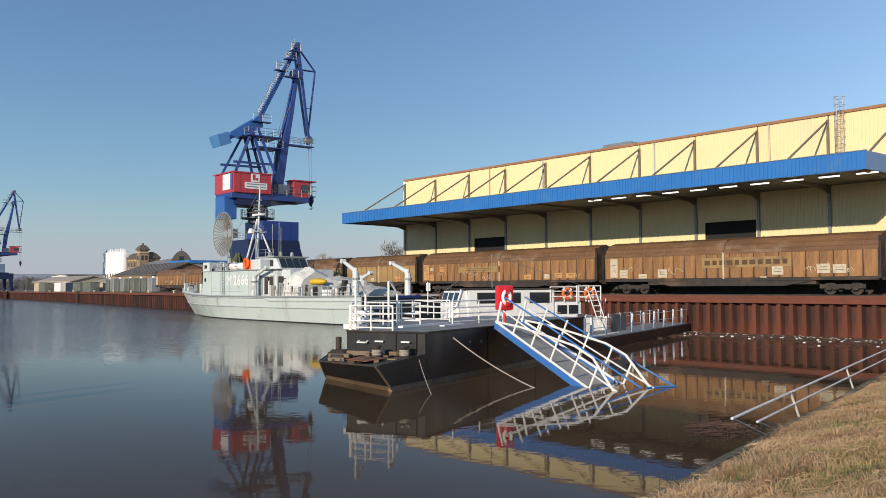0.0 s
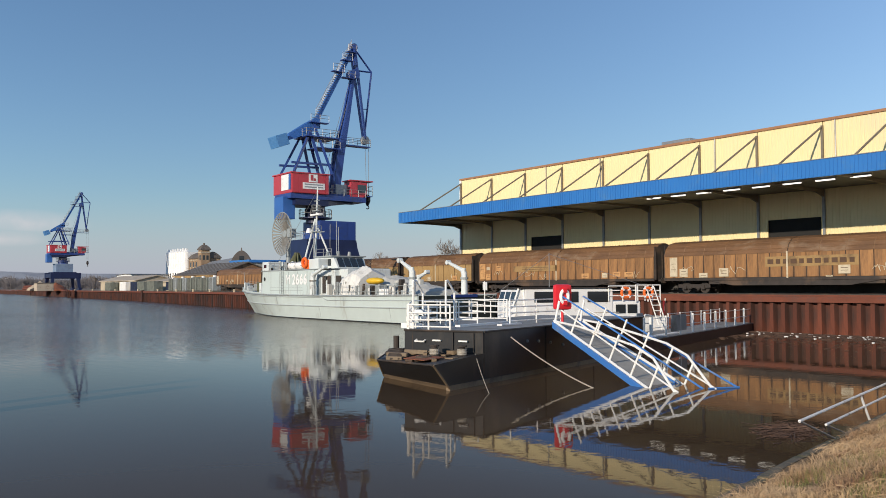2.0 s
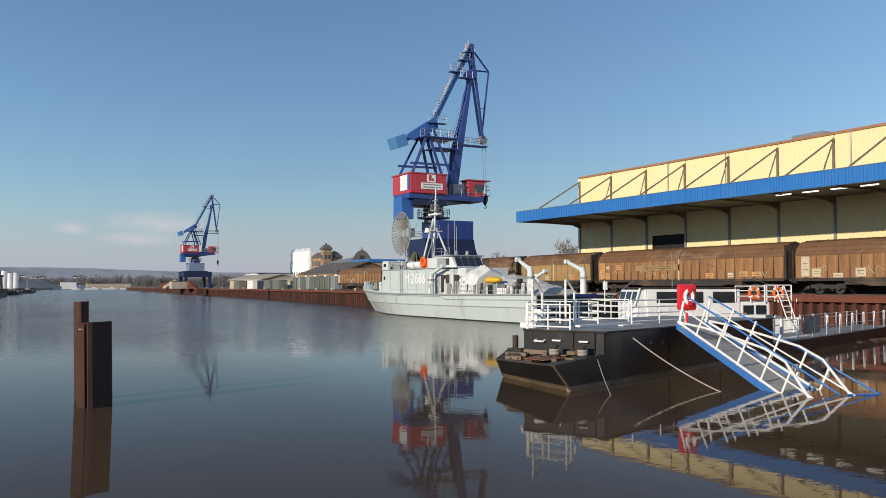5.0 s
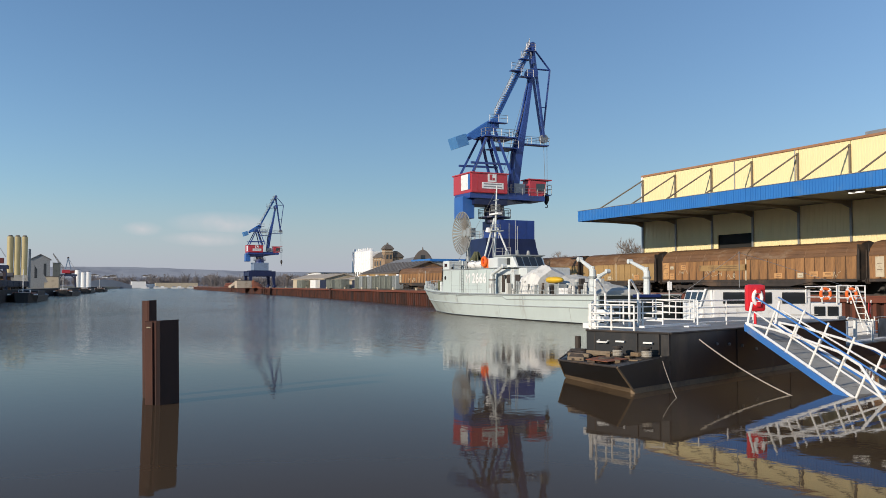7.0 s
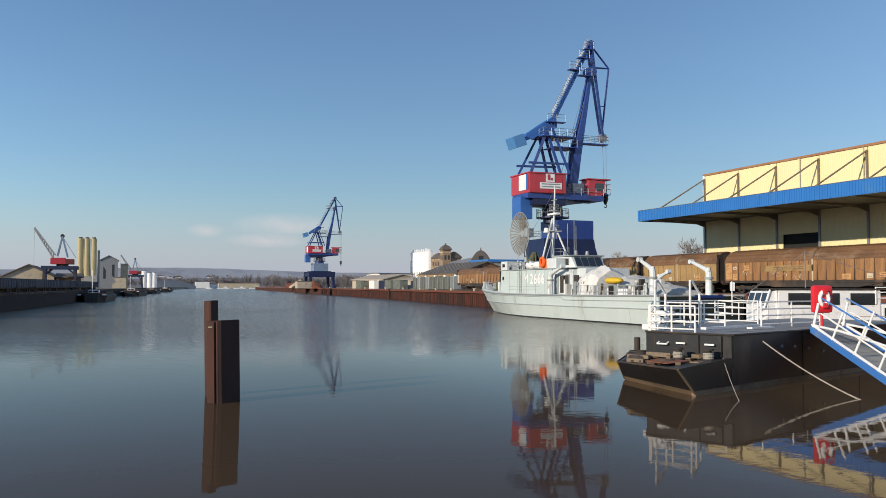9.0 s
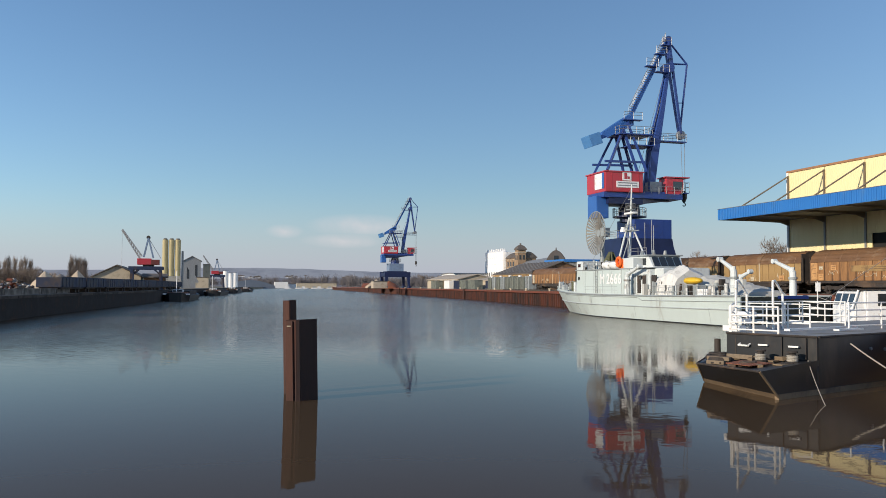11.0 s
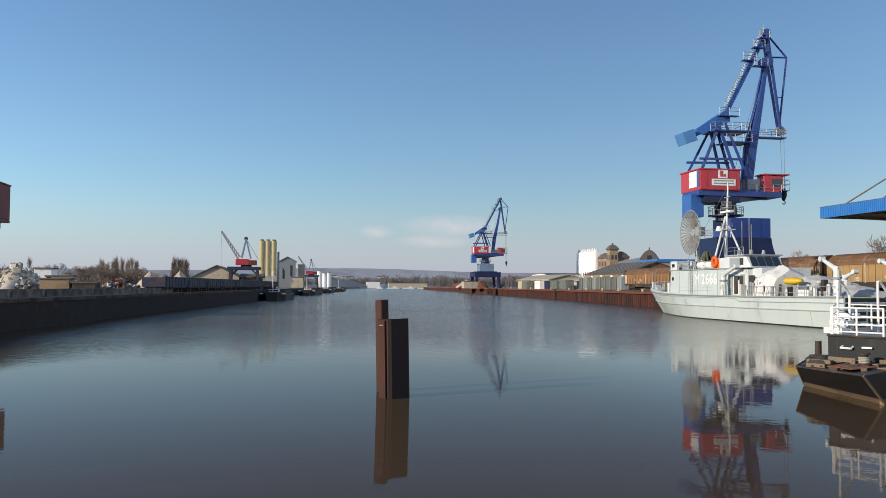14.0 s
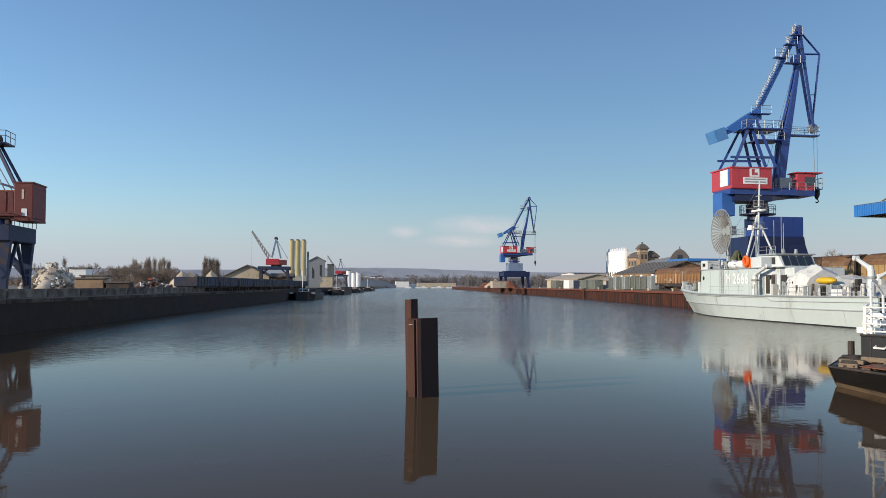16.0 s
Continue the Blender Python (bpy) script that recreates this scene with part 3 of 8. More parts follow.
while y < 165:
    run = rnd_c.uniform(2.6, 3.6)
    x0, x1 = along(LEFT, y), along(LEFT, y + run - 0.06)
    out_c = 0.07 + rnd_c.uniform(-0.02, 0.03)
    part("coping_stone", prism(bmesh.new(), [(x0 + out_c, y), (x1 + out_c, y + run - 0.06), (x1 - 0.6, y + run - 0.06), (x0 - 0.6, y)], Z_LEFT - 0.24, Z_LEFT + 0.012 + rnd_c.uniform(0, 0.02)), M_COPING, left_quay)
    y += run

# ---- warehouse ----
WX, W0, W1, WTOP = 67.0, -24.0, 87.2, 16.6
BAYS = [87.0 - 6.05 * i for i in range(19)]
wh = thing("warehouse", "long cream-clad warehouse with a bright blue loading canopy", "warehouse")
OPEN = [(68.8, 74.1), (38.9, 43.8)]


def ribbed(y0, y1, z0, z1, x, pitch=0.3, depth=0.035):
    """Vertical trapezoid cladding between y0 and y1, facing -x, with thickness."""
    pts = []
    k = max(1, round((y1 - y0) / pitch))
    st = (y1 - y0) / k
    for i in range(k):
        a = y0 + i * st
        pts += [(x, a), (x, a + st * 0.55), (x + depth, a + st * 0.65), (x + depth, a + st * 0.9)]
    pts.append((x, y1))
    return prism(bmesh.new(), pts + [(x + 0.12, y1), (x + 0.12, y0)], z0, z1)


for y1, y0 in zip(BAYS[:-1], BAYS[1:]):
    part("cladding_panel", ribbed(y0 + 0.05, y1 - 0.05, 11.6, WTOP - 0.1, WX), M_CREAM, wh)
    holes = [o for o in OPEN if o[0] >= y0 - 0.3 and o[1] <= y1 + 0.3]
    if holes:
        a, b = holes[0]
        part("cladding_panel", ribbed(y0 + 0.05, y1 - 0.05, 8.7, 11.58, WX), M_CREAM, wh)
        if a - y0 > 0.2:
            part("cladding_panel", ribbed(y0 + 0.05, a, 2.3, 8.7, WX), M_CREAM, wh)
        if y1 - b > 0.2:
            part("cladding_panel", ribbed(b, y1 - 0.05, 2.3, 8.7, WX), M_CREAM, wh)
        # Near-black sheet stands in for the unlit inside of the opening.
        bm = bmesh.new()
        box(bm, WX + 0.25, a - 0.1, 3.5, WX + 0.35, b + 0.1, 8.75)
        part("opening_dark_sheet", bm, M_DARK, wh, "near-black sheet for the unlit inside of a raised door")
    else:
        part("cladding_panel", ribbed(y0 + 0.05, y1 - 0.05, 2.3, 11.58, WX), M_CREAM, wh)
    part("wall_column", bx(WX - 0.16, y1 - 0.11, 3.5, WX - 0.005, y1 + 0.11, 11.0), M_STEEL, wh)
# Near-black backing, painted as the unlit inside behind the cladding.
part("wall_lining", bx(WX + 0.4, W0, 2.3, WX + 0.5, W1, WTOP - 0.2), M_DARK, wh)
part("end_wall", bx(WX, W1 - 0.15, 2.3, 125, W1, WTOP - 0.1), M_CREAM, wh)
part("end_wall", bx(WX, W0, 2.3, 125, W0 + 0.15, WTOP - 0.1), M_CREAM, wh)
part("back_wall", bx(124.8, W0, 2.3, 125, W1, WTOP - 0.1), M_CREAM, wh)
part("roof", bx(WX + 0.3, W0 + 0.2, WTOP - 0.3, 124.7, W1 - 0.2, WTOP - 0.12), M_GREYROOF, wh)
part("roof_edge", bx(WX - 0.12, W0 - 0.1, WTOP - 0.1, WX + 0.35, W1 + 0.1, WTOP + 0.12), M_TRIM, wh, "rust-brown roof edge strip")
part("corner_post", bx(WX - 0.14, W1 - 0.25, 2.3, WX - 0.004, W1 + 0.06, WTOP - 0.1), M_WHITE, wh)
# Unseen dock top, kept dark to cut light bounced onto the wall.
part("loading_dock", bx(60.95, W0, 2.3, WX - 0.01, W1, 3.5), M_DOCK_DARK, wh)
part("roof_vent", bx(69.0, 53.4, WTOP - 0.12, 71.2, 56.8, WTOP + 0.85, bevel=0.04), M_STEEL, wh)
for y in (62.2 + 9.2, 63.2, 49.0, 37.5):
    part("downpipe", bar((WX - 0.07, y, 11.9), (WX - 0.07, y, WTOP - 0.1), 0.06), M_STEEL, wh)

# Canopy with its fascia, soffit, brackets and tension struts.
C0, C1, CX = 25.5, 87.1, 57.5
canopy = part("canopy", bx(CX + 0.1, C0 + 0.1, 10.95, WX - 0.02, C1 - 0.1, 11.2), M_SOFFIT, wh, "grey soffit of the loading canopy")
part("fascia", prism(bmesh.new(), [(CX, C0), (CX, C1), (CX + 0.1, C1), (CX + 0.1, C0)], 10.72, 11.95), M_BLUE, canopy, "bright blue profiled fascia")
k = 0
bm = bmesh.new()
y = C0
while y < C1 - 0.2:
    box(bm, CX - 0.035, y + 0.02, 10.76, CX + 0.002, y + 0.14, 11.91)
    y += 0.3
part("fascia_ribs", bm, M_BLUE, canopy, kind="stuff")
part("fascia", bx(CX + 0.1, C0, 10.72, WX - 0.02, C0 + 0.1, 11.95), M_BLUE, canopy)
part("fascia", bx(CX + 0.1, C1 - 0.1, 10.72, WX - 0.02, C1, 11.95), M_BLUE, canopy)
part("edge_strip", bx(CX - 0.05, C0 - 0.02, 11.95, CX + 0.14, C1 + 0.02, 12.0), M_STEEL, canopy)
for y in BAYS[:11]:
    bm = bmesh.new()
    extrude_xz(bm, [(WX - 0.16, 10.3), (WX - 0.16, 10.94), (CX + 0.3, 10.94), (CX + 0.3, 10.84), (WX - 1.2, 10.62)], y - 0.09, y + 0.09)
    part("canopy_bracket", bm, M_STRUT, canopy)
    part("tension_strut", bar((WX - 0.06, y, 16.1), (58.6, y, 11.25), 0.085), M_STRUT, canopy)
    part("strut_post", bar((WX - 0.1, y, 11.25), (WX - 0.1, y, 16.15), 0.09, square=True), M_STRUT, canopy)
for i in range(10):
    y = 25.95 + 2.66 * i
    lamp = part("tube_light", bx(60.2, y, 10.76, 60.42, y + 1.45, 10.85, bevel=0.02), M_TUBE, canopy, "lit fluorescent tube")
    part("lamp_tray", bx(60.17, y - 0.06, 10.852, 60.45, y + 1.51, 10.948), M_STEEL, lamp)

# Caged roof ladder.
lad = thing("roof_ladder", "galvanised caged ladder on the warehouse wall", "ladder")
for dy in (-0.25, 0.25):
    part("stile", bar((WX - 0.25, 31.5 + dy, 11.2), (WX - 0.25, 31.5 + dy, 17.9), 0.03), M_STEEL, lad)
for i in range(22):
    part("rung", bar((WX - 0.25, 31.25, 11.5 + 0.29 * i), (WX - 0.25, 31.75, 11.5 + 0.29 * i), 0.018, 6), M_STEEL, lad)
for i in range(8):
    bm = bmesh.new()
    ring_tube(bm, (WX - 0.3, 31.5, 13.4 + 0.62 * i), (-1, 0, 0), (0, 1, 0), 0.38, 0.02, 10, 5, -2.2, 2.2)
    part("cage_hoop", bm, M_STEEL, lad)
for a in (-1.3, -0.5, 0.5, 1.3):
    p = (WX - 0.3 - 0.38 * math.cos(a), 31.5 + 0.38 * math.sin(a))
    part("cage_bar", bar((*p, 13.4), (*p, 17.8), 0.016, 5), M_STEEL, lad)

# ---- railway ----
track = thing("railway_track", "two steel rails on the quay beside the warehouse", "track", kind="structure")
for x in (58.28, 59.72):
    part("rail", bx(x - 0.035, -40, Z_QUAY + 0.01, x + 0.035, 142, 2.5), M_UNDER, track)
for x in (54.6, 56.0):
    part("rail", bx(x - 0.035, -40, Z_QUAY + 0.01, x + 0.035, 116, 2.44), M_RUST_CAP, track)


def wagon_wheelset(parent, y):
    ax = part("axle", bar((-0.78, y, 0.45), (0.78, y, 0.45), 0.07), M_UNDER, parent)
    for s in (-1, 1):
        bm = bmesh.new()
        beam(bm, (s * 0.68, y, 0.45), (s * 0.79, y, 0.45), 0.45, 18)
        beam(bm, (s * 0.79, y, 0.45), (s * 0.86, y, 0.45), 0.16, 10)
        part("wheel", bm, M_UNDER, ax)


def sliding_wall_wagon(length, skin, roof_skin, label, plates, panels, y_mid, lettering=0, seed=0, track_x=59.0):
    """A long bogie van with sliding walls; local y along the track, z from the rail."""
    rnd = random.Random(seed)
    h = length / 2
    w = thing("railway_wagon", label, "wagon", pose(track_x, y_mid, 2.5), group="wagons on the quay track")
    bm = bmesh.new()
    sec = [(-1.42, 1.12), (-1.42, 3.02), (-1.22, 3.55), (-0.75, 4.0), (0, 4.18), (0.75, 4.0), (1.22, 3.55), (1.42, 3.02), (1.42, 1.12)]
    loft(bm, [[(x, y, z) for x, z in sec] for y in (-h, h)])
    part("body", bm, M_UNDER, w)
    rf = [(-1.47, 3.02), (-1.26, 3.58), (-0.78, 4.04), (0, 4.23), (0.78, 4.04), (1.26, 3.58), (1.47, 3.02)]
    inner = [(x * 0.985, z - 0.02) for x, z in rf][::-1]
    cut = [-h, -0.06, 0.06, h]
    for a, b in ((-h, -0.05), (0.05, h)):
        bm = bmesh.new()
        loft(bm, [[(x, y, z) for x, z in rf + inner] for y in (a, b)])
        part("sliding_roof", bm, roof_skin, w)
    for s in (-1, 1):
        for zz, xx in ((3.32, 1.365), (3.80, 1.03)):
            part("roof_seam", bx(min(s * xx, s * (xx + 0.03)), -h + 0.05, zz - 0.02, max(s * xx, s * (xx + 0.03)), h - 0.05, zz + 0.025), roof_skin, w)
    wd = length / panels
    rb = bmesh.new()
    for (xa, za), (xb, zb) in zip(rf[:3], rf[1:4]):
        beam(rb, (xa, 0, za), (xb, 0, zb), 0.03, 4)
    me_rib = finish("roof_rib", rb, roof_skin)
    for i in range(1, panels, 2):
        shared("roof_rib", me_rib, w, (0, -h + wd * i, 0.0))
    for i in range(5 if length > 20 else 2):
        gy, gz = rnd.uniform(-h * 0.85, h * 0.85), rnd.uniform(1.4, 1.9)
        pts = [(-1.5, gy, gz)]
        for k in range(9):
            gy -= rnd.uniform(-0.12, 0.32)
            pts.append((-1.5, gy, gz + rnd.uniform(-0.2, 0.45)))
        part("scrawl", chain(bmesh.new(), pts, 0.018, 4), M_PLATE, w, "pale illegible graffiti scrawl")
    bm = bmesh.new()
    box(bm, -0.028, -wd / 2 + 0.035, 1.22, 0.028, wd / 2 - 0.035, 2.98, bevel=0.02)
    me = finish("side_panel", bm, skin)
    for i in range(panels):
        shared("side_panel", me, w, (-1.44 - 0.012 * (i % 2), -h + wd * (i + 0.5), 0))
    part("top_rail", bx(-1.5, -h, 2.98, -1.42, h, 3.06), roof_skin, w)
    part("sole_bar", bx(-1.46, -h, 1.0, -1.36, h, 1.2), M_UNDER, w)
    part("sole_bar", bx(1.36, -h, 1.0, 1.46, h, 1.2), M_UNDER, w)
    part("door_post", bx(-1.53, -0.06, 1.15, -1.44, 0.06, 3.1), M_PLATE, w)
    bm = bmesh.new()
    extrude_xz(bm, [(-1.30, 1.0), (1.30, 1.0), (1.30, 0.72), (-1.30, 0.72)], -h * 0.62, h * 0.62)
    part("underframe", bm, M_UNDER, w)
    bm = bmesh.new()
    vs = [(-1.4, -h * 0.62, 1.0), (-1.4, h * 0.62, 1.0), (-1.4, h * 0.42, 0.62), (-1.4, -h * 0.42, 0.62)]
    lo = [bm.verts.new(v) for v in vs]
    hi = [bm.verts.new((v[0] + 0.05, v[1], v[2])) for v in vs]
    for i in range(4):
        bm.faces.new((lo[i], lo[(i + 1) % 4], hi[(i + 1) % 4], hi[i]))
    bm.faces.new(lo)
    bm.faces.new(hi[::-1])
    part("truss_plate", bm, M_UNDER, w)
    for s in (-1, 1):
        by = s * (h - 2.6)
        bogie = part("bogie_frame", bx(-1.02, by - 1.55, 0.42, -0.9, by + 1.55, 0.72, bevel=0.03), M_UNDER, w)
        part("bogie_frame", bx(0.9, by - 1.55, 0.42, 1.02, by + 1.55, 0.72, bevel=0.03), M_UNDER, w)
        part("bolster", bx(-0.9, by - 0.25, 0.4, 0.9, by + 0.25, 0.72), M_UNDER, w)
        for dy in (-0.9, 0.9):
            wagon_wheelset(w, by + dy)
            part("axle_box", bx(-1.1, by + dy - 0.17, 0.3, -0.9, by + dy + 0.17, 0.62, bevel=0.03), M_UNDER, w)
            part("spring", bx(-1.06, by + dy * 0.45 - 0.2, 0.36, -0.95, by + dy * 0.45 + 0.2, 0.5), M_UNDER, w)
        e = s * h
        part("end_wall", bx(-1.4, min(e, e + s * 0.05), 1.1, 1.4, max(e, e + s * 0.05), 3.9), M_UNDER, w)
        for x in (-1.3, -0.45, 0.45, 1.3):
            part("end_stanchion", bx(x - 0.05, min(e, e + s * 0.13), 1.1, x + 0.05, max(e, e + s * 0.13), 3.5), M_UNDER, w)
        for x in (-0.88, 0.88):
            bm = bmesh.new()
            beam(bm, (x, e, 1.05), (x, e + s * 0.42, 1.05), 0.09, 10)
            beam(bm, (x, e + s * 0.42, 1.05), (x, e + s * 0.47, 1.05), 0.24, 14)
            part("buffer", bm, M_UNDER, w)
    for yc, wdt, z0, z1, mt in plates:
        pl = part("stencil_plate", bx(-1.53, yc - wdt / 2, z0, -1.488, yc + wdt / 2, z1), mt, w)
        for r in range(2 if z1 - z0 > 0.4 else 1):
            zz = z0 + (z1 - z0) * (0.35 + 0.3 * r)
            part("marking", bx(-1.535, yc - wdt * 0.32, zz, -1.531, yc + wdt * 0.30, zz + 0.035), M_LETTER, pl)
    if lettering:
        part("lettering_field", bx(-1.496, -5.3, 1.98, -1.486, 1.8, 2.72), M_WAGON_PALE, w, "paler ochre field behind dark lettering")
    for i in range(lettering):
        yy = 2.95 - i * 0.62 - 1.6
        hw = (0.23, 0.17, 0.21)[i % 3]
        part("lettering_bar", bx(-1.526, yy - hw, 2.18, -1.497, yy + hw, 2.52), M_LETTER, w)
    return w


PL = M_PLATE
sliding_wall_wagon(22.4, M_WAGON, M_WAGON_ROOF, "dirty brown sliding-wall railway wagon with pale stencil plates", [(10.2, 0.75, 1.35, 2.9, PL), (9.2, 0.8, 1.3, 1.95, PL), (7.3, 0.8, 1.25, 1.6, PL), (5.4, 0.85, 1.3, 1.95, PL), (-4.3, 0.85, 1.4, 2.0, PL), (-7.6, 0.9, 1.45, 2.1, PL), (-8.7, 0.9, 1.45, 2.05, PL), (-3.2, 0.5, 1.2, 1.3, PL)], 23, 36.1, 11, 1)
sliding_wall_wagon(23.4, M_WAGON, M_WAGON_ROOF, "dark brown weathered sliding-wall railway wagon with orange stencil plates", [(11.0, 0.85, 1.35, 2.95, M_ORANGE_PLATE), (10.1, 0.7, 1.3, 1.9, M_ORANGE_PLATE), (10.1, 0.5, 2.3, 2.6, PL), (8.4, 0.7, 2.2, 2.7, M_ORANGE_PLATE), (3.0, 6.2, 2.05, 2.6, M_WAGON_PALE), (-3.8, 0.9, 1.3, 1.75, M_ORANGE_PLATE), (-7.6, 0.9, 1.4, 1.85, M_ORANGE_PLATE), (-9.0, 1.0, 1.4, 1.8, M_ORANGE_PLATE), (-6.2, 0.6, 1.35, 1.75, PL)], 23, 60.1, 0, 2)
sliding_wall_wagon(13.0, M_WAGON_PALE, M_WAGON_ROOF, "faded ochre railway wagon with orange stencil plates", [(-3.6, 0.8, 1.3, 1.8, M_ORANGE_PLATE), (-5.2, 0.6, 1.3, 1.8, M_ORANGE_PLATE), (1.2, 0.6, 1.3, 1.7, PL)], 13, 79.6, 0, 3)
sliding_wall_wagon(13.0, M_WAGON_PALE, M_WAGON_ROOF, "faded ochre railway wagon partly hidden behind the grey ship", [(-2.6, 0.8, 1.3, 1.8, M_ORANGE_PLATE)], 13, 93.8, 0, 4)
sliding_wall_wagon(22.4, M_WAGON, M_WAGON_ROOF, "dirty brown sliding-wall railway wagon at the end of the row", [(9.2, 0.8, 1.3, 1.95, PL)], 23, 12.2, 0, 5)
sliding_wall_wagon(21.0, M_WAGON, M_WAGON_ROOF, "rusty brown railway wagon standing beyond the grey ship", [(9.6, 0.9, 1.3, 2.9, PL)], 15, 156.0, 0, 6, 68.0)
part("rail", bx(67.25, 140, Z_QUAY + 0.01, 67.32, 186, 2.5), M_UNDER, track)
part("rail", bx(68.68, 140, Z_QUAY + 0.01, 68.75, 186, 2.5), M_UNDER, track)


# ---- quay cranes ----
def lattice_rail(parent, pts, h=1.0, r=0.035, name="handrail", mt=None):
    """A handrail with posts along a run of points."""
    mt = mt or M_STEEL
    bm = bmesh.new()
    for a, b in zip(pts[:-1], pts[1:]):
        a, b = Vector(a), Vector(b)
        for z in (h, h * 0.55):
            beam(bm, a + Vector((0, 0, z)), b + Vector((0, 0, z)), r, 5)
        k = max(1, round((b - a).length / 1.3))
        for i in range(k + 1):
            p = a.lerp(b, i / k)
            beam(bm, p, p + Vector((0, 0, h)), r, 5)
    return part(name, bm, mt, parent)


def quay_crane(m, label, wide=False, hook=0.0):
    """A level-luffing portal crane, jib along +x; z from the quay."""
    c = thing("quay_crane", label, "crane", m, group="blue and red quay cranes")
    # portal: legs, cross beams, pedestal
    for sx in (-1, 1):
        ex = 0.0
        for sy in (-1, 1):
            bm = bmesh.new()
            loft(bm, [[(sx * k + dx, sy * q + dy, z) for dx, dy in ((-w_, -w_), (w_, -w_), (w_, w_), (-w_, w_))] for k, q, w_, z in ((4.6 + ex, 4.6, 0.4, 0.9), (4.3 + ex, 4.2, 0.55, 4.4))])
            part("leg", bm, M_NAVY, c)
            bog = part("travel_bogie", bx(sx * (4.6 + ex) - 0.5, sy * 4.6 - 1.6, 0.18, sx * (4.6 + ex) + 0.5, sy * 4.6 + 1.6, 0.95, bevel=0.06), M_NAVY, c)
            for dy in (-0.9, 0.9):
                part("wheel", bar((sx * (4.6 + ex) - 0.12, sy * 4.6 + dy, 0.3), (sx * (4.6 + ex) + 0.12, sy * 4.6 + dy, 0.3), 0.3, 14), M_UNDER, bog)
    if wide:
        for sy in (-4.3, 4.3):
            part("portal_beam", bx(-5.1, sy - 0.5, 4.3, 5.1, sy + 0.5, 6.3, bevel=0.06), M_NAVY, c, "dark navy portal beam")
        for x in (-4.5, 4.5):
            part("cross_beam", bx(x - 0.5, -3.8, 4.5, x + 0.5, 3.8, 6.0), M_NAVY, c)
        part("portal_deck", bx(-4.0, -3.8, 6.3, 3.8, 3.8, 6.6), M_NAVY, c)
        part("pedestal", bx(-2.8, -2.5, 6.6, 2.9, 2.5, 9.6, bevel=0.06), M_CRANE_FADED, c, "faded grey-blue pedestal block")
        part("pedestal_stem", bar((0, 0, 9.6), (0, 0, 10.75), 1.7, 20), M_CRANE, c)
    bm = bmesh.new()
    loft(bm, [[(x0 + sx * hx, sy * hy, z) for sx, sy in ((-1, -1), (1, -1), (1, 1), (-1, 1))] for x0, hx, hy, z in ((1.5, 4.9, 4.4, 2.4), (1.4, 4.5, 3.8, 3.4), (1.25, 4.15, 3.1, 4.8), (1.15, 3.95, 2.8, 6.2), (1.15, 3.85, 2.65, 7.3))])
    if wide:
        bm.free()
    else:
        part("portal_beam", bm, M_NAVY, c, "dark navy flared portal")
        ped = part("pedestal", bx(-0.6, -2.5, 7.304, 5.0, 2.5, 9.9, bevel=0.06), M_CRANE, c, "blue pedestal block")
        for x in (0.8, 2.2, 3.6):
            part("panel_joint", bx(x, -2.525, 7.4, x + 0.05, -2.497, 9.8), M_CRANE, ped)
        lattice_rail(ped, [(-3.0, -2.5, 7.304), (-3.0, 2.5, 7.304), (-0.7, 2.5, 7.304)])
        lattice_rail(ped, [(-3.0, -2.5, 7.304), (-0.7, -2.5, 7.304)])
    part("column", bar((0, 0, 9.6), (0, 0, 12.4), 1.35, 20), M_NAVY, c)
    for a in range(6):
        part("column_bracket", bx(1.3 * math.cos(a) - 0.18, 1.3 * math.sin(a) - 0.18, 10.4, 1.3 * math.cos(a) + 0.18, 1.3 * math.sin(a) + 0.18, 11.6, bevel=0.03), M_CRANE_DULL, c)
    part("slewing_ring", bar((0, 0, 12.3), (0, 0, 12.75), 1.9, 24), M_CRANE, c)
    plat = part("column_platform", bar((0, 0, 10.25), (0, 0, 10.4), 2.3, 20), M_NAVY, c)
    ring = [(2.25 * math.cos(a), 2.25 * math.sin(a), 10.4) for a in [i * math.tau / 16 for i in range(17)]]
    lattice_rail(plat, ring, 1.1)
    # machine deck and house
    part("slewing_deck", prism(bmesh.new(), [(-5.0, -2.4), (7.0, -2.0), (7.0, 2.0), (-5.0, 2.4)], 12.75, 13.45), M_CRANE, c)
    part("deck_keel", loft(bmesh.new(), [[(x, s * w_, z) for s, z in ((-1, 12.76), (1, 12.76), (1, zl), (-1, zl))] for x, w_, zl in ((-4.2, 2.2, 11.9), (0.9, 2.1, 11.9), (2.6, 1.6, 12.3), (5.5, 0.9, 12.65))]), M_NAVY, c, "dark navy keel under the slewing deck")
    house = part("machine_house", bx(-4.9, -2.6, 13.45, 0.7, 3.1, 16.2, bevel=0.12), M_RED, c, "red machine house")
    part("roof_lip", bx(-5.05, -2.72, 16.1, 0.82, 3.22, 16.26), M_RED, house)
    for x in (-4.0, -2.0, 0.0):
        part("panel_joint", bx(x, -2.63, 13.6, x + 0.06, -2.598, 16.25), M_RED, house)
    part("sign_board", bx(-2.4, -2.66, 15.0, -1.1, -2.604, 16.2), M_WHITE, house, "white sign board with a red emblem")
    part("emblem", bx(-2.15, -2.675, 15.2, -1.75, -2.662, 16.0), M_RED, house)
    part("emblem", bx(-1.7, -2.675, 15.2, -1.35, -2.662, 15.55), M_RED, house)
    sb = part("sign_board", bx(-3.3, -2.66, 14.05, 0.0, -2.604, 14.9), M_WHITE, house)
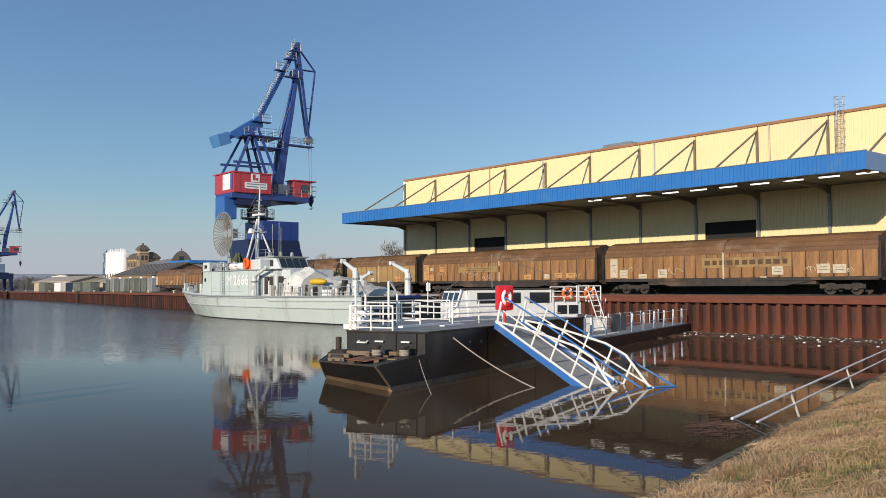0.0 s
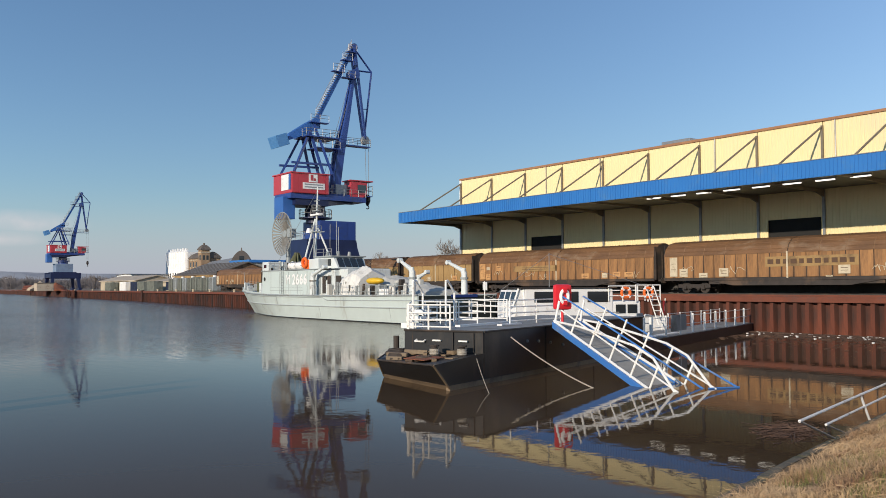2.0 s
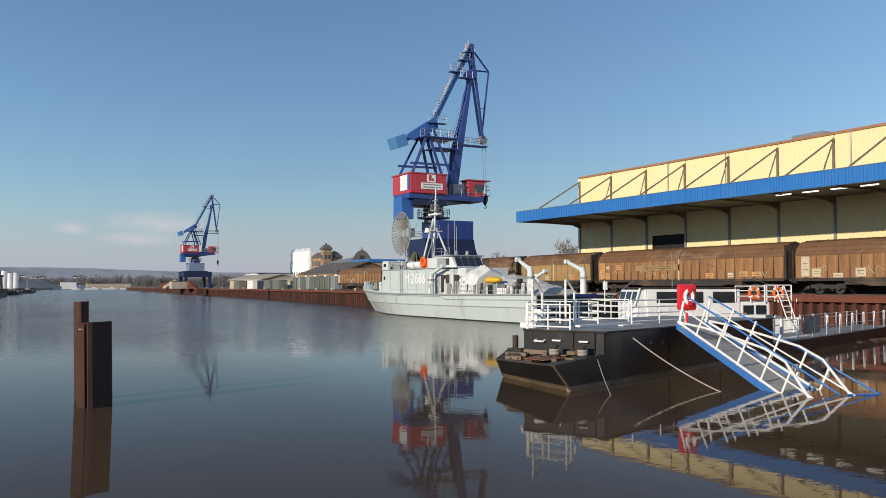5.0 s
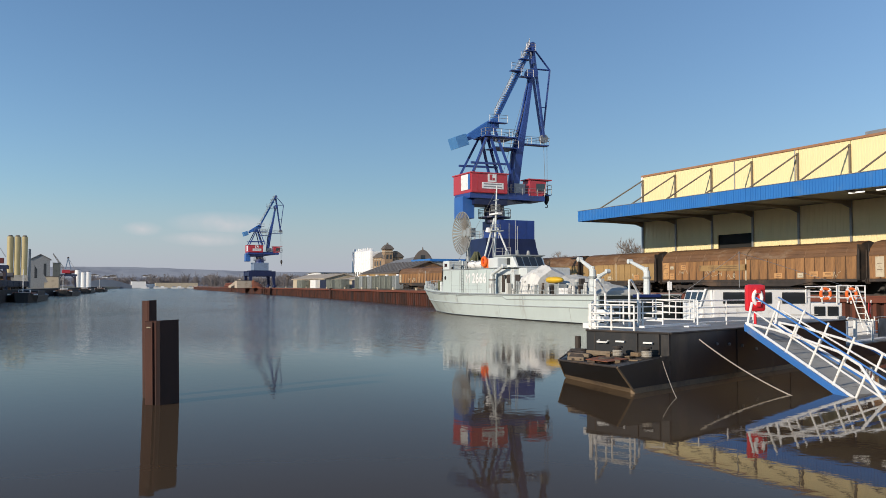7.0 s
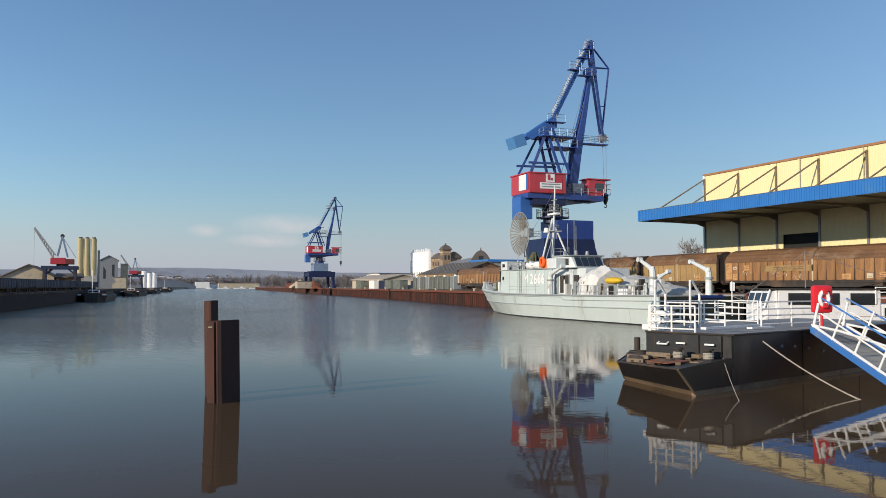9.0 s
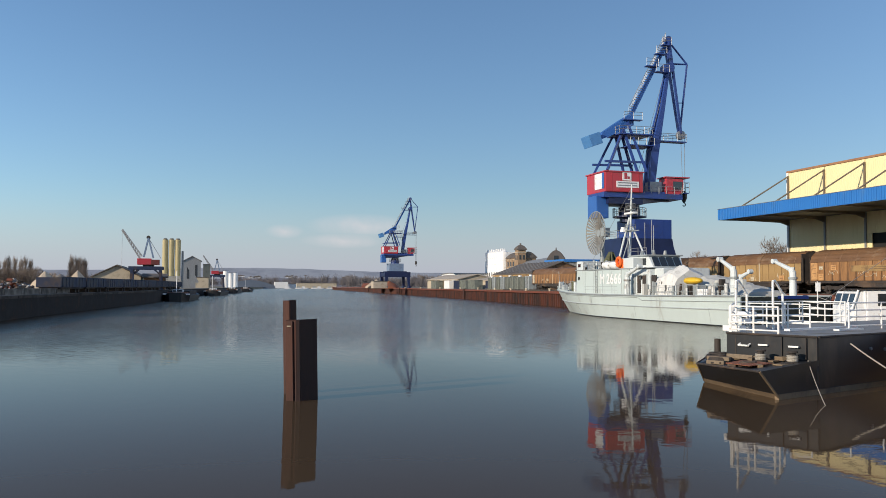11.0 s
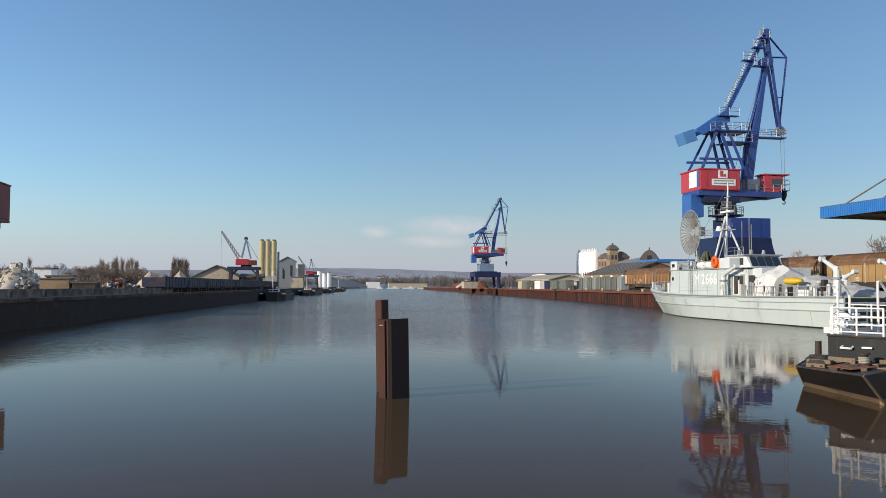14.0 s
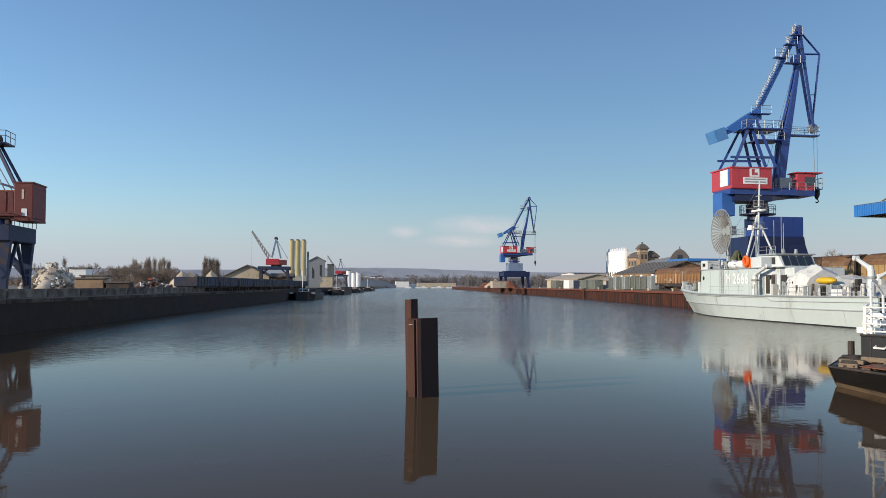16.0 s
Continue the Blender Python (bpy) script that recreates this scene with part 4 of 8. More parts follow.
    for z in (14.6, 14.25):
        part("writing_bar", bx(-3.05, -2.675, z, -0.25, -2.662, z + 0.15), M_STEEL, sb)
    part("flag_panel", bx(-4.96, -2.2, 13.9, -4.905, 0.5, 16.0), M_WHITE, house, "white panel with a blue stripe")
    part("flag_stripe", bx(-4.97, -2.3, 13.9, -4.962, -1.7, 16.0), M_CRANE_LIGHT, house)
    part("counterweight_box", bx(-5.6, -1.35, 10.0, -3.8, 1.35, 13.0, bevel=0.08), M_CRANE_LIGHT, c)
    # driver's cab
    part("cab_arm", bx(1.0, -1.2, 13.2, 6.0, 0.4, 13.8), M_CRANE, c)
    cab = bmesh.new()
    extrude_xz(cab, [(4.8, 13.3), (6.4, 13.2), (7.5, 13.9), (7.6, 15.6), (5.0, 15.8)], -1.3, 0.7)
    cab = part("cab", cab, M_RED, c, "red driver's cab with dark windows")
    part("cab_window", bx(6.0, -1.33, 14.2, 7.4, -1.305, 15.3), M_GLASS, cab)
    part("cab_roof", bx(4.7, -1.45, 15.8, 8.5, 0.9, 15.95), M_RED, cab)
    part("cab_window", bx(7.56, -1.1, 14.1, 7.64, 0.5, 15.4), M_GLASS, cab)
    bal_ = part("cab_balcony", bx(7.6, -1.3, 13.7, 8.5, 0.7, 13.8), M_CRANE, cab)
    lattice_rail(bal_, [(7.6, -1.3, 13.8), (8.5, -1.3, 13.8), (8.5, 0.7, 13.8)], 1.4)
    part("winch_box", bx(2.6, -1.0, 13.8, 4.4, 0.3, 15.2, bevel=0.05), M_STEEL, c)
    lattice_rail(c, [(1.2, -1.9, 13.45), (4.6, -1.9, 13.45), (7.0, -1.9, 13.45)])
    # A-frame
    for sy in (-1, 1):
        for a, b in (((-4.3, 2.0 * sy, 16.4), (-1.4, 1.2 * sy, 22.4)), ((1.6, 1.9 * sy, 16.4), (-0.9, 1.2 * sy, 23.2)), ((0.2, 1.9 * sy, 16.4), (-1.6, 1.2 * sy, 22.4))):
            part("frame_leg", bar(a, b, 0.15, square=True), M_CRANE, c)
        part("frame_tie", bar((-4.6, 1.9 * sy, 17.6), (1.4, 1.7 * sy, 17.7), 0.14, square=True), M_CRANE, c)
    pl = part("frame_platform", bx(-2.4, -1.9, 21.4, 2.6, 1.9, 21.55), M_CRANE, c)
    lattice_rail(pl, [(-2.4, -1.9, 21.55), (2.6, -1.9, 21.55), (2.6, 1.9, 21.55), (-2.4, 1.9, 21.55), (-2.4, -1.9, 21.55)])
    pl = part("frame_platform", bx(-0.6, -1.6, 20.0, 3.0, 1.6, 20.12), M_CRANE, c)
    lattice_rail(pl, [(-0.6, -1.6, 20.12), (3.0, -1.6, 20.12)])
    # rear balance beam with counterweight
    bm = bmesh.new()
    loft(bm, [[(x, y, z) for x, y, z in ((p[0], -p[3], p[1]), (p[0], p[3], p[1]), (p[0], p[3], p[2]), (p[0], -p[3], p[2]))] for p in ((-4.3, 20.8, 21.7, 0.5), (-1.6, 21.9, 23.5, 0.7), (0.4, 22.9, 24.7, 0.6))])
    bal = part("balance_beam", bm, M_CRANE_LIGHT, c)
    bm = bx(-0.86, -1.25, -0.8, 0.86, 1.25, 0.8, bevel=0.05)
    bmesh.ops.transform(bm, matrix=pose(-5.6, 0, 20.6, 0, -20, 0), verts=bm.verts)
    part("counterweight", bm, M_CRANE_PALE, c, "light-blue slab counterweight")
    # jib: main boom, tie boom, fly jib
    for sy in (-1, 1):
        bm = bmesh.new()
        loft(bm, [[(x + dx, sy * yo + dy, z) for dx, dy in ((-w_, -0.2), (w_, -0.2), (w_, 0.2), (-w_, 0.2))] for x, z, w_, yo in ((2.9, 14.0, 0.42, 0.75), (3.6, 19.6, 0.56, 0.66), (4.9, 25.5, 0.32, 0.45), (5.85, 30.6, 0.2, 0.3))])
        part("boom", bm, M_CRANE, c)
    for x, z in ((3.4, 17.5), (4.3, 22.5), (5.2, 26.5)):
        part("boom_tie", bar((x, -0.6, z), (x, 0.6, z), 0.15), M_CRANE, c)
    part("tie_beam", bar((0.0, 0, 23.9), (6.0, 0, 35.2), 0.26, square=True), M_CRANE_LIGHT, c)
    steps = bmesh.new()
    for i in range(34):
        p = Vector((0.0, 0, 24.5)).lerp(Vector((5.7, 0, 35.2)), i / 33)
        beam(steps, p + Vector((-0.25, -0.5, 0)), p + Vector((-0.25, -0.5, 1.0)), 0.03, 5)
        beam(steps, p + Vector((-0.5, -0.5, 0.05)), p + Vector((0, -0.5, 0.05)), 0.05, 4)
    beam(steps, (-0.25, -0.5, 25.5), (5.45, -0.5, 36.1), 0.035, 5)
    part("boom_stair", steps, M_STEEL, c, "steel stair with handrail along the tie beam")
    for sy in (-0.55, 0.55):
        part("fly_jib", bar((5.9, sy, 35.3), (7.9, sy * 0.6, 22.2), 0.17, square=True, r2=0.13), M_CRANE, c)
    part("fly_strut", bar((6.1, 0, 35.3), (9.1, 0, 32.1), 0.13), M_CRANE, c)
    part("fly_strut", bar((9.1, 0, 32.1), (7.9, 0, 22.4), 0.14), M_CRANE, c)
    part("fly_strut", bar((6.2, 0, 32.0), (9.1, 0, 32.1), 0.12), M_CRANE, c)
    part("fly_strut", bar((6.0, 0, 34.8), (6.3, 0, 31.6), 0.16), M_CRANE, c)
    part("fly_strut", bar((7.2, 0, 26.5), (8.4, 0, 26.6), 0.06), M_CRANE, c)
    part("head_sheave", bar((6.0, -0.5, 35.3), (6.0, 0.5, 35.3), 0.5, 18), M_CRANE, c)
    part("knee_sheave", bar((6.0, -0.8, 31.3), (6.0, 0.8, 31.3), 0.7, 18), M_CRANE, c)
    part("tip_sheave", bar((8.0, -0.3, 22.0), (8.0, 0.3, 22.0), 0.62, 18), M_STEEL, c)
    for x, z, l in ((4.6, 30.5, 2.0), (3.0, 31.2, 1.8), (4.4, 33.0, 1.6), (5.2, 34.3, 1.4), (0.0, 23.6, 2.8)):
        pl = part("service_platform", bx(x - l / 2, -1.3, z - 0.1, x + l / 2, -0.45, z), M_CRANE, c)
        lattice_rail(pl, [(x - l / 2, -1.3, z), (x + l / 2, -1.3, z)])
    pl = part("service_platform", bx(4.2, -0.6, 20.9, 8.6, 0.6, 21.05), M_CRANE, c)
    lattice_rail(pl, [(4.2, -0.6, 21.05), (8.6, -0.6, 21.05), (8.6, 0.6, 21.05), (4.2, 0.6, 21.05)])
    for dx in (-0.28, 0.28):
        part("hoist_rope", bar((8.3 + dx, 0, 21.8), (8.45 + dx * 0.6, 0, 14.2 - hook), 0.035, 5), M_STEEL, c)
        part("hoist_rope", bar((6.0 + dx, 0, 31.3), (1.6 + dx, 0, 16.4), 0.03, 5), M_STEEL, c)
    bm = bmesh.new()
    prof = [(0.1, 14.2), (0.4, 13.9), (0.42, 13.2), (0.22, 12.7), (0.12, 12.5)]
    loft(bm, [[(8.45 + r * math.cos(a), r * math.sin(a), z - hook) for a in [i * math.tau / 10 for i in range(10)]] for r, z in prof])
    ring_tube(bm, (8.45, 0, 12.3 - hook), (1, 0, 0), (0, 0, 1), 0.22, 0.07, 10, 6, -2.6, 1.5)
    part("hook_block", bm, M_UNDER, c)
    return c


crane = quay_crane(pose(57.25, 107.6, Z_QUAY), "tall blue level-luffing quay crane with a red machine house")
far_crane = quay_crane(pose(72.2, 318, Z_QUAY) @ Matrix.Diagonal((0.955, 0.955, 0.955, 1)), "distant blue quay crane with a red house, wide portal", True, 3.4)

# ---- grey minesweeper ----
ship = thing("naval_ship", "pale grey decommissioned naval minesweeper moored at the quay", "ship", pose(44.2, 58, 0, 0, 0, 90))
SHIP_LEN = 44.0


def half_beam(x):
    if x < 24:
        return 4.4 - 0.25 * max(0.0, (6 - x) / 6)
    return 4.4 * max(0.0, 1 - ((x - 24) / 20.0) ** 2.1)


def deck_z(x):
    return 2.3 + 0.12 * (1 - x / 12) * (x < 12) + 0.95 * max(0.0, (x - 22) / 22.0) ** 2.0 * 0.5


def hull_section(x, inset=0.0):
    b = half_beam(x) - inset
    d = deck_z(x)
    f = max(0.0, (x - 22) / 22)
    wlb = b * (0.93 - 0.55 * f ** 1.3)
    knuckle = b * (0.985 - 0.16 * f)
    return [(x, b, d), (x - 1.5 * f ** 2, knuckle, d * 0.52 + 0.1), (x - 3.6 * f ** 2, wlb, 0.05), (x - 4.4 * f ** 2, wlb * 0.7, -0.9), (x - 4.4 * f ** 2, -wlb * 0.7, -0.9), (x - 3.6 * f ** 2, -wlb, 0.05), (x - 1.5 * f ** 2, -knuckle, d * 0.52 + 0.1), (x, -b, d)]


bm = bmesh.new()
stations = [0, 2, 5, 9, 13, 17, 21, 24, 27, 30, 33, 36, 38.5, 40.5, 42, 43.2, 43.9]
loft(bm, [hull_section(x) for x in stations])
hull = part("hull", bm, M_HULL, ship)
for side in (1, -1):
    for row_, w_ in ((1, 0.06), (0, 0.09)):
        rings = []
        for x in stations:
            p = hull_section(x)[row_]
            rings.append([(p[0], side * (p[1] + 0.02 + w_ * math.cos(a)), p[2] + w_ * math.sin(a)) for a in [i * math.tau / 6 for i in range(6)]])
        part("rubbing_strake", loft(bmesh.new(), rings), M_SHIPMID if row_ else M_SHIPGREY, hull)
bm = bmesh.new()
for side in (1, -1):
    pts = []
    for x in stations:
        p = hull_section(x)[2]
        pts.append((p[0], side * (p[1] + 0.012), 0.06))
    chain(bm, pts, 0.04, 6)
for k, x in enumerate((4.0, 11.5, 16.2, 25.5, 31.0)):
    a_, b_, c_ = hull_section(x)[:3]
    pts = [(a_[0], a_[1] + 0.012, a_[2] - 0.1), (b_[0], b_[1] + 0.012, b_[2]), (c_[0], c_[1] + 0.012, 0.12)]
    part("plate_seam", chain(bmesh.new(), pts[:2] if k % 2 else pts[1:], 0.02, 5), M_SHIPMID, hull)
pts = [(x, half_beam(x) + 0.03, deck_z(x) - (0.42 if x < 15 else 0.16)) for x in (0.3, 5, 10, 14.6, 15.4, 20, 25, 30, 34)]
part("fender_line", chain(bmesh.new(), pts, 0.035, 6), M_SHIPMID, hull)
part("boot_top", bm, M_BLACK, hull, "dark waterline stripe")
part("transom", bx(-0.06, -4.0, 0.15, 0.0, 4.0, 2.36), M_GREENBOAT, hull, "dark green-black stern plate")
part("transom_tarpaulin", bx(-0.12, -2.0, 2.2, -0.061, 0.8, 2.45, bevel=0.02), M_BLUETARP, hull, "blue tarpaulin over the stern rail")
bm = bmesh.new()
rim = [(x, half_beam(x) - 0.18, deck_z(x) + 0.012) for x in stations]
vs0 = [bm.verts.new(p) for p in rim]
vs1 = [bm.verts.new((p[0], -p[1], p[2])) for p in rim]
for i in range(len(rim) - 1):
    bm.faces.new((vs0[i], vs0[i + 1], vs1[i + 1], vs1[i]))
part("deck", bm, M_SHIPGREY, ship)
# bulwark round the bow
bm = bmesh.new()
for side in (1, -1):
    for xa, xb in zip(stations[6:-1], stations[7:]):
        a, b = (xa, side * (half_beam(xa) - 0.02), deck_z(xa)), (xb, side * (half_beam(xb) - 0.02), deck_z(xb))
        h0, h1 = (0.02 + 0.35 * (xa - 21) / 22), (0.02 + 0.35 * (xb - 21) / 22)
        q = [bm.verts.new(a), bm.verts.new(b), bm.verts.new((b[0] + 0.12, b[1], b[2] + h1)), bm.verts.new((a[0], a[1], a[2] + h0))]
        q2 = [bm.verts.new((v.co.x, v.co.y - side * 0.08, v.co.z)) for v in q]
        bm.faces.new(q)
        bm.faces.new(q2[::-1])
        bm.faces.new((q[3], q[2], q2[2], q2[3]))
part("bulwark", bm, M_HULL, hull)
# deckhouse with the hull number
bm = bmesh.new()
loft(bm, [[(x, s * w_, z) for s, z in ((1, 2.25), (1, zt), (-1, zt), (-1, 2.25))] for x, w_, zt in ((15.5, 3.0, 4.75), (31.8, 3.0, 4.85), (33.2, 2.4, 3.4), (34.0, 2.1, 2.9))])
dh = part("deckhouse", bm, M_SHIPWHITE, ship, "light grey deckhouse with a painted pennant number")
part("deckhouse_roof", bx(15.4, -3.1, 4.87, 32.0, 3.1, 4.95), M_SHIPGREY, dh)
part("side_screen", bx(19.5, 3.01, 2.3, 31.6, 3.1, 4.82), M_HULL, dh)
for x in (21.0, 23.1, 25.2, 27.3, 29.4):
    part("panel_joint", bx(x, 3.1, 2.4, x + 0.04, 3.115, 4.75), M_SHIPGREY, dh)
for z in (2.75, 3.1):
    part("panel_joint", bx(22.0, 3.1, z, 29.6, 3.112, z + 0.03), M_SHIPGREY, dh)
for x, t in ((25.85, "M"), (24.3, "2"), (23.46, "6"), (22.62, "6"), (21.78, "6")):
    cu = bpy.data.curves.new("pennant_number", "FONT")
    cu.body = t
    cu.size = 1.45
    cu.extrude = 0.012
    cu.offset = 0.0 if t == "M" else 0.04
    tx = new("pennant_number", cu)
    tx.data.materials.append(M_WHITE)
    tx.parent = dh
    tx.matrix_basis = pose(x, 3.125, 3.42, 90, 0, 180)
fb = part("forward_screen", bx(30.4, -2.6, 4.85, 32.0, 2.95, 5.9, bevel=0.08), M_SHIPWHITE, dh)
part("screen_window", bx(30.9, 2.94, 5.25, 31.5, 2.99, 5.6), M_GLASS, fb)
part("chart_house", bx(19.0, -1.2, 2.3, 21.8, 2.95, 5.95, bevel=0.12), M_SHIPWHITE, dh)
part("recess_door", bx(19.6, 3.1, 2.45, 20.3, 3.14, 4.3, bevel=0.02), M_SHIPGREY, dh)
part("recess_door", bx(18.0, 2.5, 2.45, 18.8, 2.56, 4.4, bevel=0.02), M_UNDER, dh)
lattice_rail(dh, [(22.5, 2.95, 4.9), (30.2, 2.95, 4.9)], 0.8, 0.025)
for x in (17.2, 31.0):
    part("porthole", bar((x, 3.0, 4.0), (x, 3.13, 4.0), 0.22, 14), M_GLASS, dh)
for x in (16.4, 18.6):
    part("steel_door", bx(x - 0.35, 3.0, 2.45, x + 0.35, 3.06, 4.3, bevel=0.02), M_SHIPGREY, dh)
bm = bmesh.new()
for i in range(6):
    beam(bm, (26.3, 3.2, 2.7 + 0.3 * i), (26.75, 3.2, 2.7 + 0.3 * i), 0.03, 5)
beam(bm, (26.3, 3.2, 2.4), (26.3, 3.2, 4.8), 0.035, 5)
beam(bm, (26.75, 3.2, 2.4), (26.75, 3.2, 4.8), 0.035, 5)
part("side_ladder", bm, M_SHIPGREY, dh)
# bridge house with slanted windows
bm = bmesh.new()
loft(bm, [[(x, s * w_, z) for s, z in ((1, 4.85), (1, zt), (-1, zt), (-1, 4.85))] for x, w_, zt in ((17.3, 1.6, 4.95), (18.1, 1.75, 6.1), (21.4, 1.9, 6.2), (22.2, 1.8, 5.9))])
br = part("bridge_house", bm, M_SHIPWHITE, ship)
part("bridge_base", bx(14.0, -2.4, 2.3, 20.4, 2.5, 4.86, bevel=0.08), M_SHIPWHITE, br)
for y in (-1.15, -0.38, 0.38, 1.15):
    bm = bmesh.new()
    v = [bm.verts.new(p) for p in ((17.38, y - 0.32, 5.1), (17.38, y + 0.32, 5.1), (17.98, y + 0.31, 5.98), (17.98, y - 0.31, 5.98))]
    w2 = [bm.verts.new((p.co.x - 0.05, p.co.y, p.co.z + 0.02)) for p in v]
    bm.faces.new(w2)
    for i in range(4):
        bm.faces.new((v[i], v[(i + 1) % 4], w2[(i + 1) % 4], w2[i]))
    part("bridge_window", bm, M_GLASS, br)
for x in (18.5, 19.4):
    part("bridge_window", bx(x, 1.7, 5.25, x + 0.7, 1.86, 5.9), M_GLASS, br)
part("bridge_roof", bx(17.9, -1.95, 6.12, 21.6, 2.05, 6.24), M_SHIPGREY, br)
lattice_rail(br, [(18.2, 1.9, 6.24), (21.4, 1.95, 6.24)], 0.7, 0.025)
for x, y in ((18.6, 0.9), (19.3, -0.8), (20.1, 1.3)):
    part("roof_gear", bar((x, y, 6.24), (x, y, 6.7), 0.22, 10, 0.14), M_SHIPGREY, br)
# tripod mast
mast = part("mast", bar((25.2, 0, 4.9), (24.6, 0, 13.9), 0.16, 10, 0.07), M_SHIPWHITE, ship)
part("mast_leg", bar((26.4, 0.9, 4.9), (24.95, 0.1, 10.4), 0.11, 8), M_SHIPWHITE, mast)
part("mast_leg", bar((22.9, -1.2, 4.9), (24.7, -0.1, 9.4), 0.10, 8), M_SHIPWHITE, mast)
part("mast_leg", bar((24.9, 1.3, 4.9), (24.75, 0.2, 8.4), 0.06, 8), M_SHIPGREY, mast)
for z, r in ((9.0, 0.55), (11.2, 0.5)):
    mp_ = part("mast_platform", bar((24.9, 0, z), (24.9, 0, z + 0.08), r, 12), M_SHIPGREY, mast)
    lattice_rail(mp_, [(24.9 + r * math.cos(a), r * math.sin(a), z + 0.08) for a in [i * math.tau / 10 for i in range(11)]], 0.6, 0.02)
for z, l in ((8.9, 2.2), (10.7, 1.7), (12.3, 1.1)):
    part("yard_arm", bar((24.8 - l, 0.3, z), (24.8 + l, -0.3, z + 0.1), 0.06, 6), M_SHIPGREY, mast)
part("radar_bar", bx(23.9, -0.25, 10.75, 25.9, 0.25, 10.95, bevel=0.04), M_WHITE, mast)
part("radome", bar((25.6, 0.5, 8.9), (25.6, 0.5, 9.4), 0.35, 12, 0.22), M_WHITE, mast)
for x, z0, z1 in ((22.3, 5.0, 10.0), (21.9, 5.0, 9.4), (27.4, 5.0, 9.6), (23.7, 5.0, 9.8)):
    part("whip_antenna", bar((x, -1.0, z0), (x, -1.0, z1), 0.035, 5), M_SHIPGREY, mast)
part("stay_wire", bar((24.6, 0, 13.5), (38.0, 0, 3.0), 0.02, 4), M_STEEL, mast)
# large ribbed dish on a pedestal
dish = part("ribbed_dish", bar((32.7, -0.6, 4.8), (32.7, -0.6, 8.7), 0.3, 10, 0.2), M_SHIPGREY, ship, "large round ribbed antenna on a pedestal")
part("hub", bar((32.7, -0.9, 9.2), (32.7, -0.1, 9.2), 0.42, 14), M_SHIPGREY, dish)
for i in range(34):
    a = i * math.tau / 34
    ca, sa = math.cos(a), math.sin(a)
    bm = bmesh.new()
    inner_, outer_ = 0.35, 2.45
    t0 = Vector((-sa, 0, ca))
    p0 = Vector((32.7 + inner_ * ca, -0.25, 9.2 + inner_ * sa))
    p1 = Vector((32.7 + outer_ * ca, 0.25, 9.2 + outer_ * sa))
    q = [p0 - t0 * 0.025, p0 + t0 * 0.025, p1 + t0 * 0.12, p1 - t0 * 0.12]
    lo = [bm.verts.new(v) for v in q]
    hi = [bm.verts.new(v + Vector((0, 0.05, 0))) for v in q]
    bm.faces.new(lo)
    bm.faces.new(hi[::-1])
    for k in range(4):
        bm.faces.new((lo[k], lo[(k + 1) % 4], hi[(k + 1) % 4], hi[k]))
    part("rib", bm, M_RIBS, dish)
bm = bmesh.new()
ring_tube(bm, (32.7, 0.25, 9.2), (1, 0, 0), (0, 0, 1), 2.45, 0.05, 40, 6)
part("rim", bm, M_SHIPGREY, dish)
part("feed_box", bx(30.6, -0.5, 8.7, 31.4, 0.3, 9.7, bevel=0.04), M_SHIPGREY, dish)
# net-covered gear, rafts, lifebuoy
random.seed(5)
bm = bmesh.new()
for i in range(60):
    a, r = random.uniform(0, math.tau), random.uniform(0.1, 0.75)
    beam(bm, (28.6 + 0.2 * math.cos(a), 0.4 + 0.2 * math.sin(a), 6.9), (28.6 + 1.2 * r * math.cos(a), 0.4 + 1.2 * r * math.sin(a), 4.95 + 0.9 * random.random()), 0.07, 4, 0.12)
part("netted_gun", bm, M_NETTING, ship, "gun under an olive camouflage net")
for x in (25.1, 23.4):
    bm = bmesh.new()
    prof = [(-0.75, 0.15), (-0.68, 0.34), (-0.5, 0.42), (0.5, 0.42), (0.68, 0.34), (0.75, 0.15)]
    loft(bm, [[(x + u, 2.6 + r * math.cos(a), 5.35 + r * math.sin(a)) for a in [i * math.tau / 12 for i in range(12)]] for u, r in prof])
    part("life_raft", bm, M_WHITE, ship, "white life-raft canister", smooth=True)
bm = bmesh.new()
ring_tube(bm, (21.5, 3.15, 5.6), (1, 0, 0), (0, 0, 1), 0.42, 0.16, 18, 8)
part("lifebuoy", bm, M_ORANGE, ship, "orange lifebuoy")
part("lifebuoy_rack", bx(20.9, 2.7, 4.9, 21.9, 3.0, 5.9, bevel=0.1), M_ORANGE, ship)


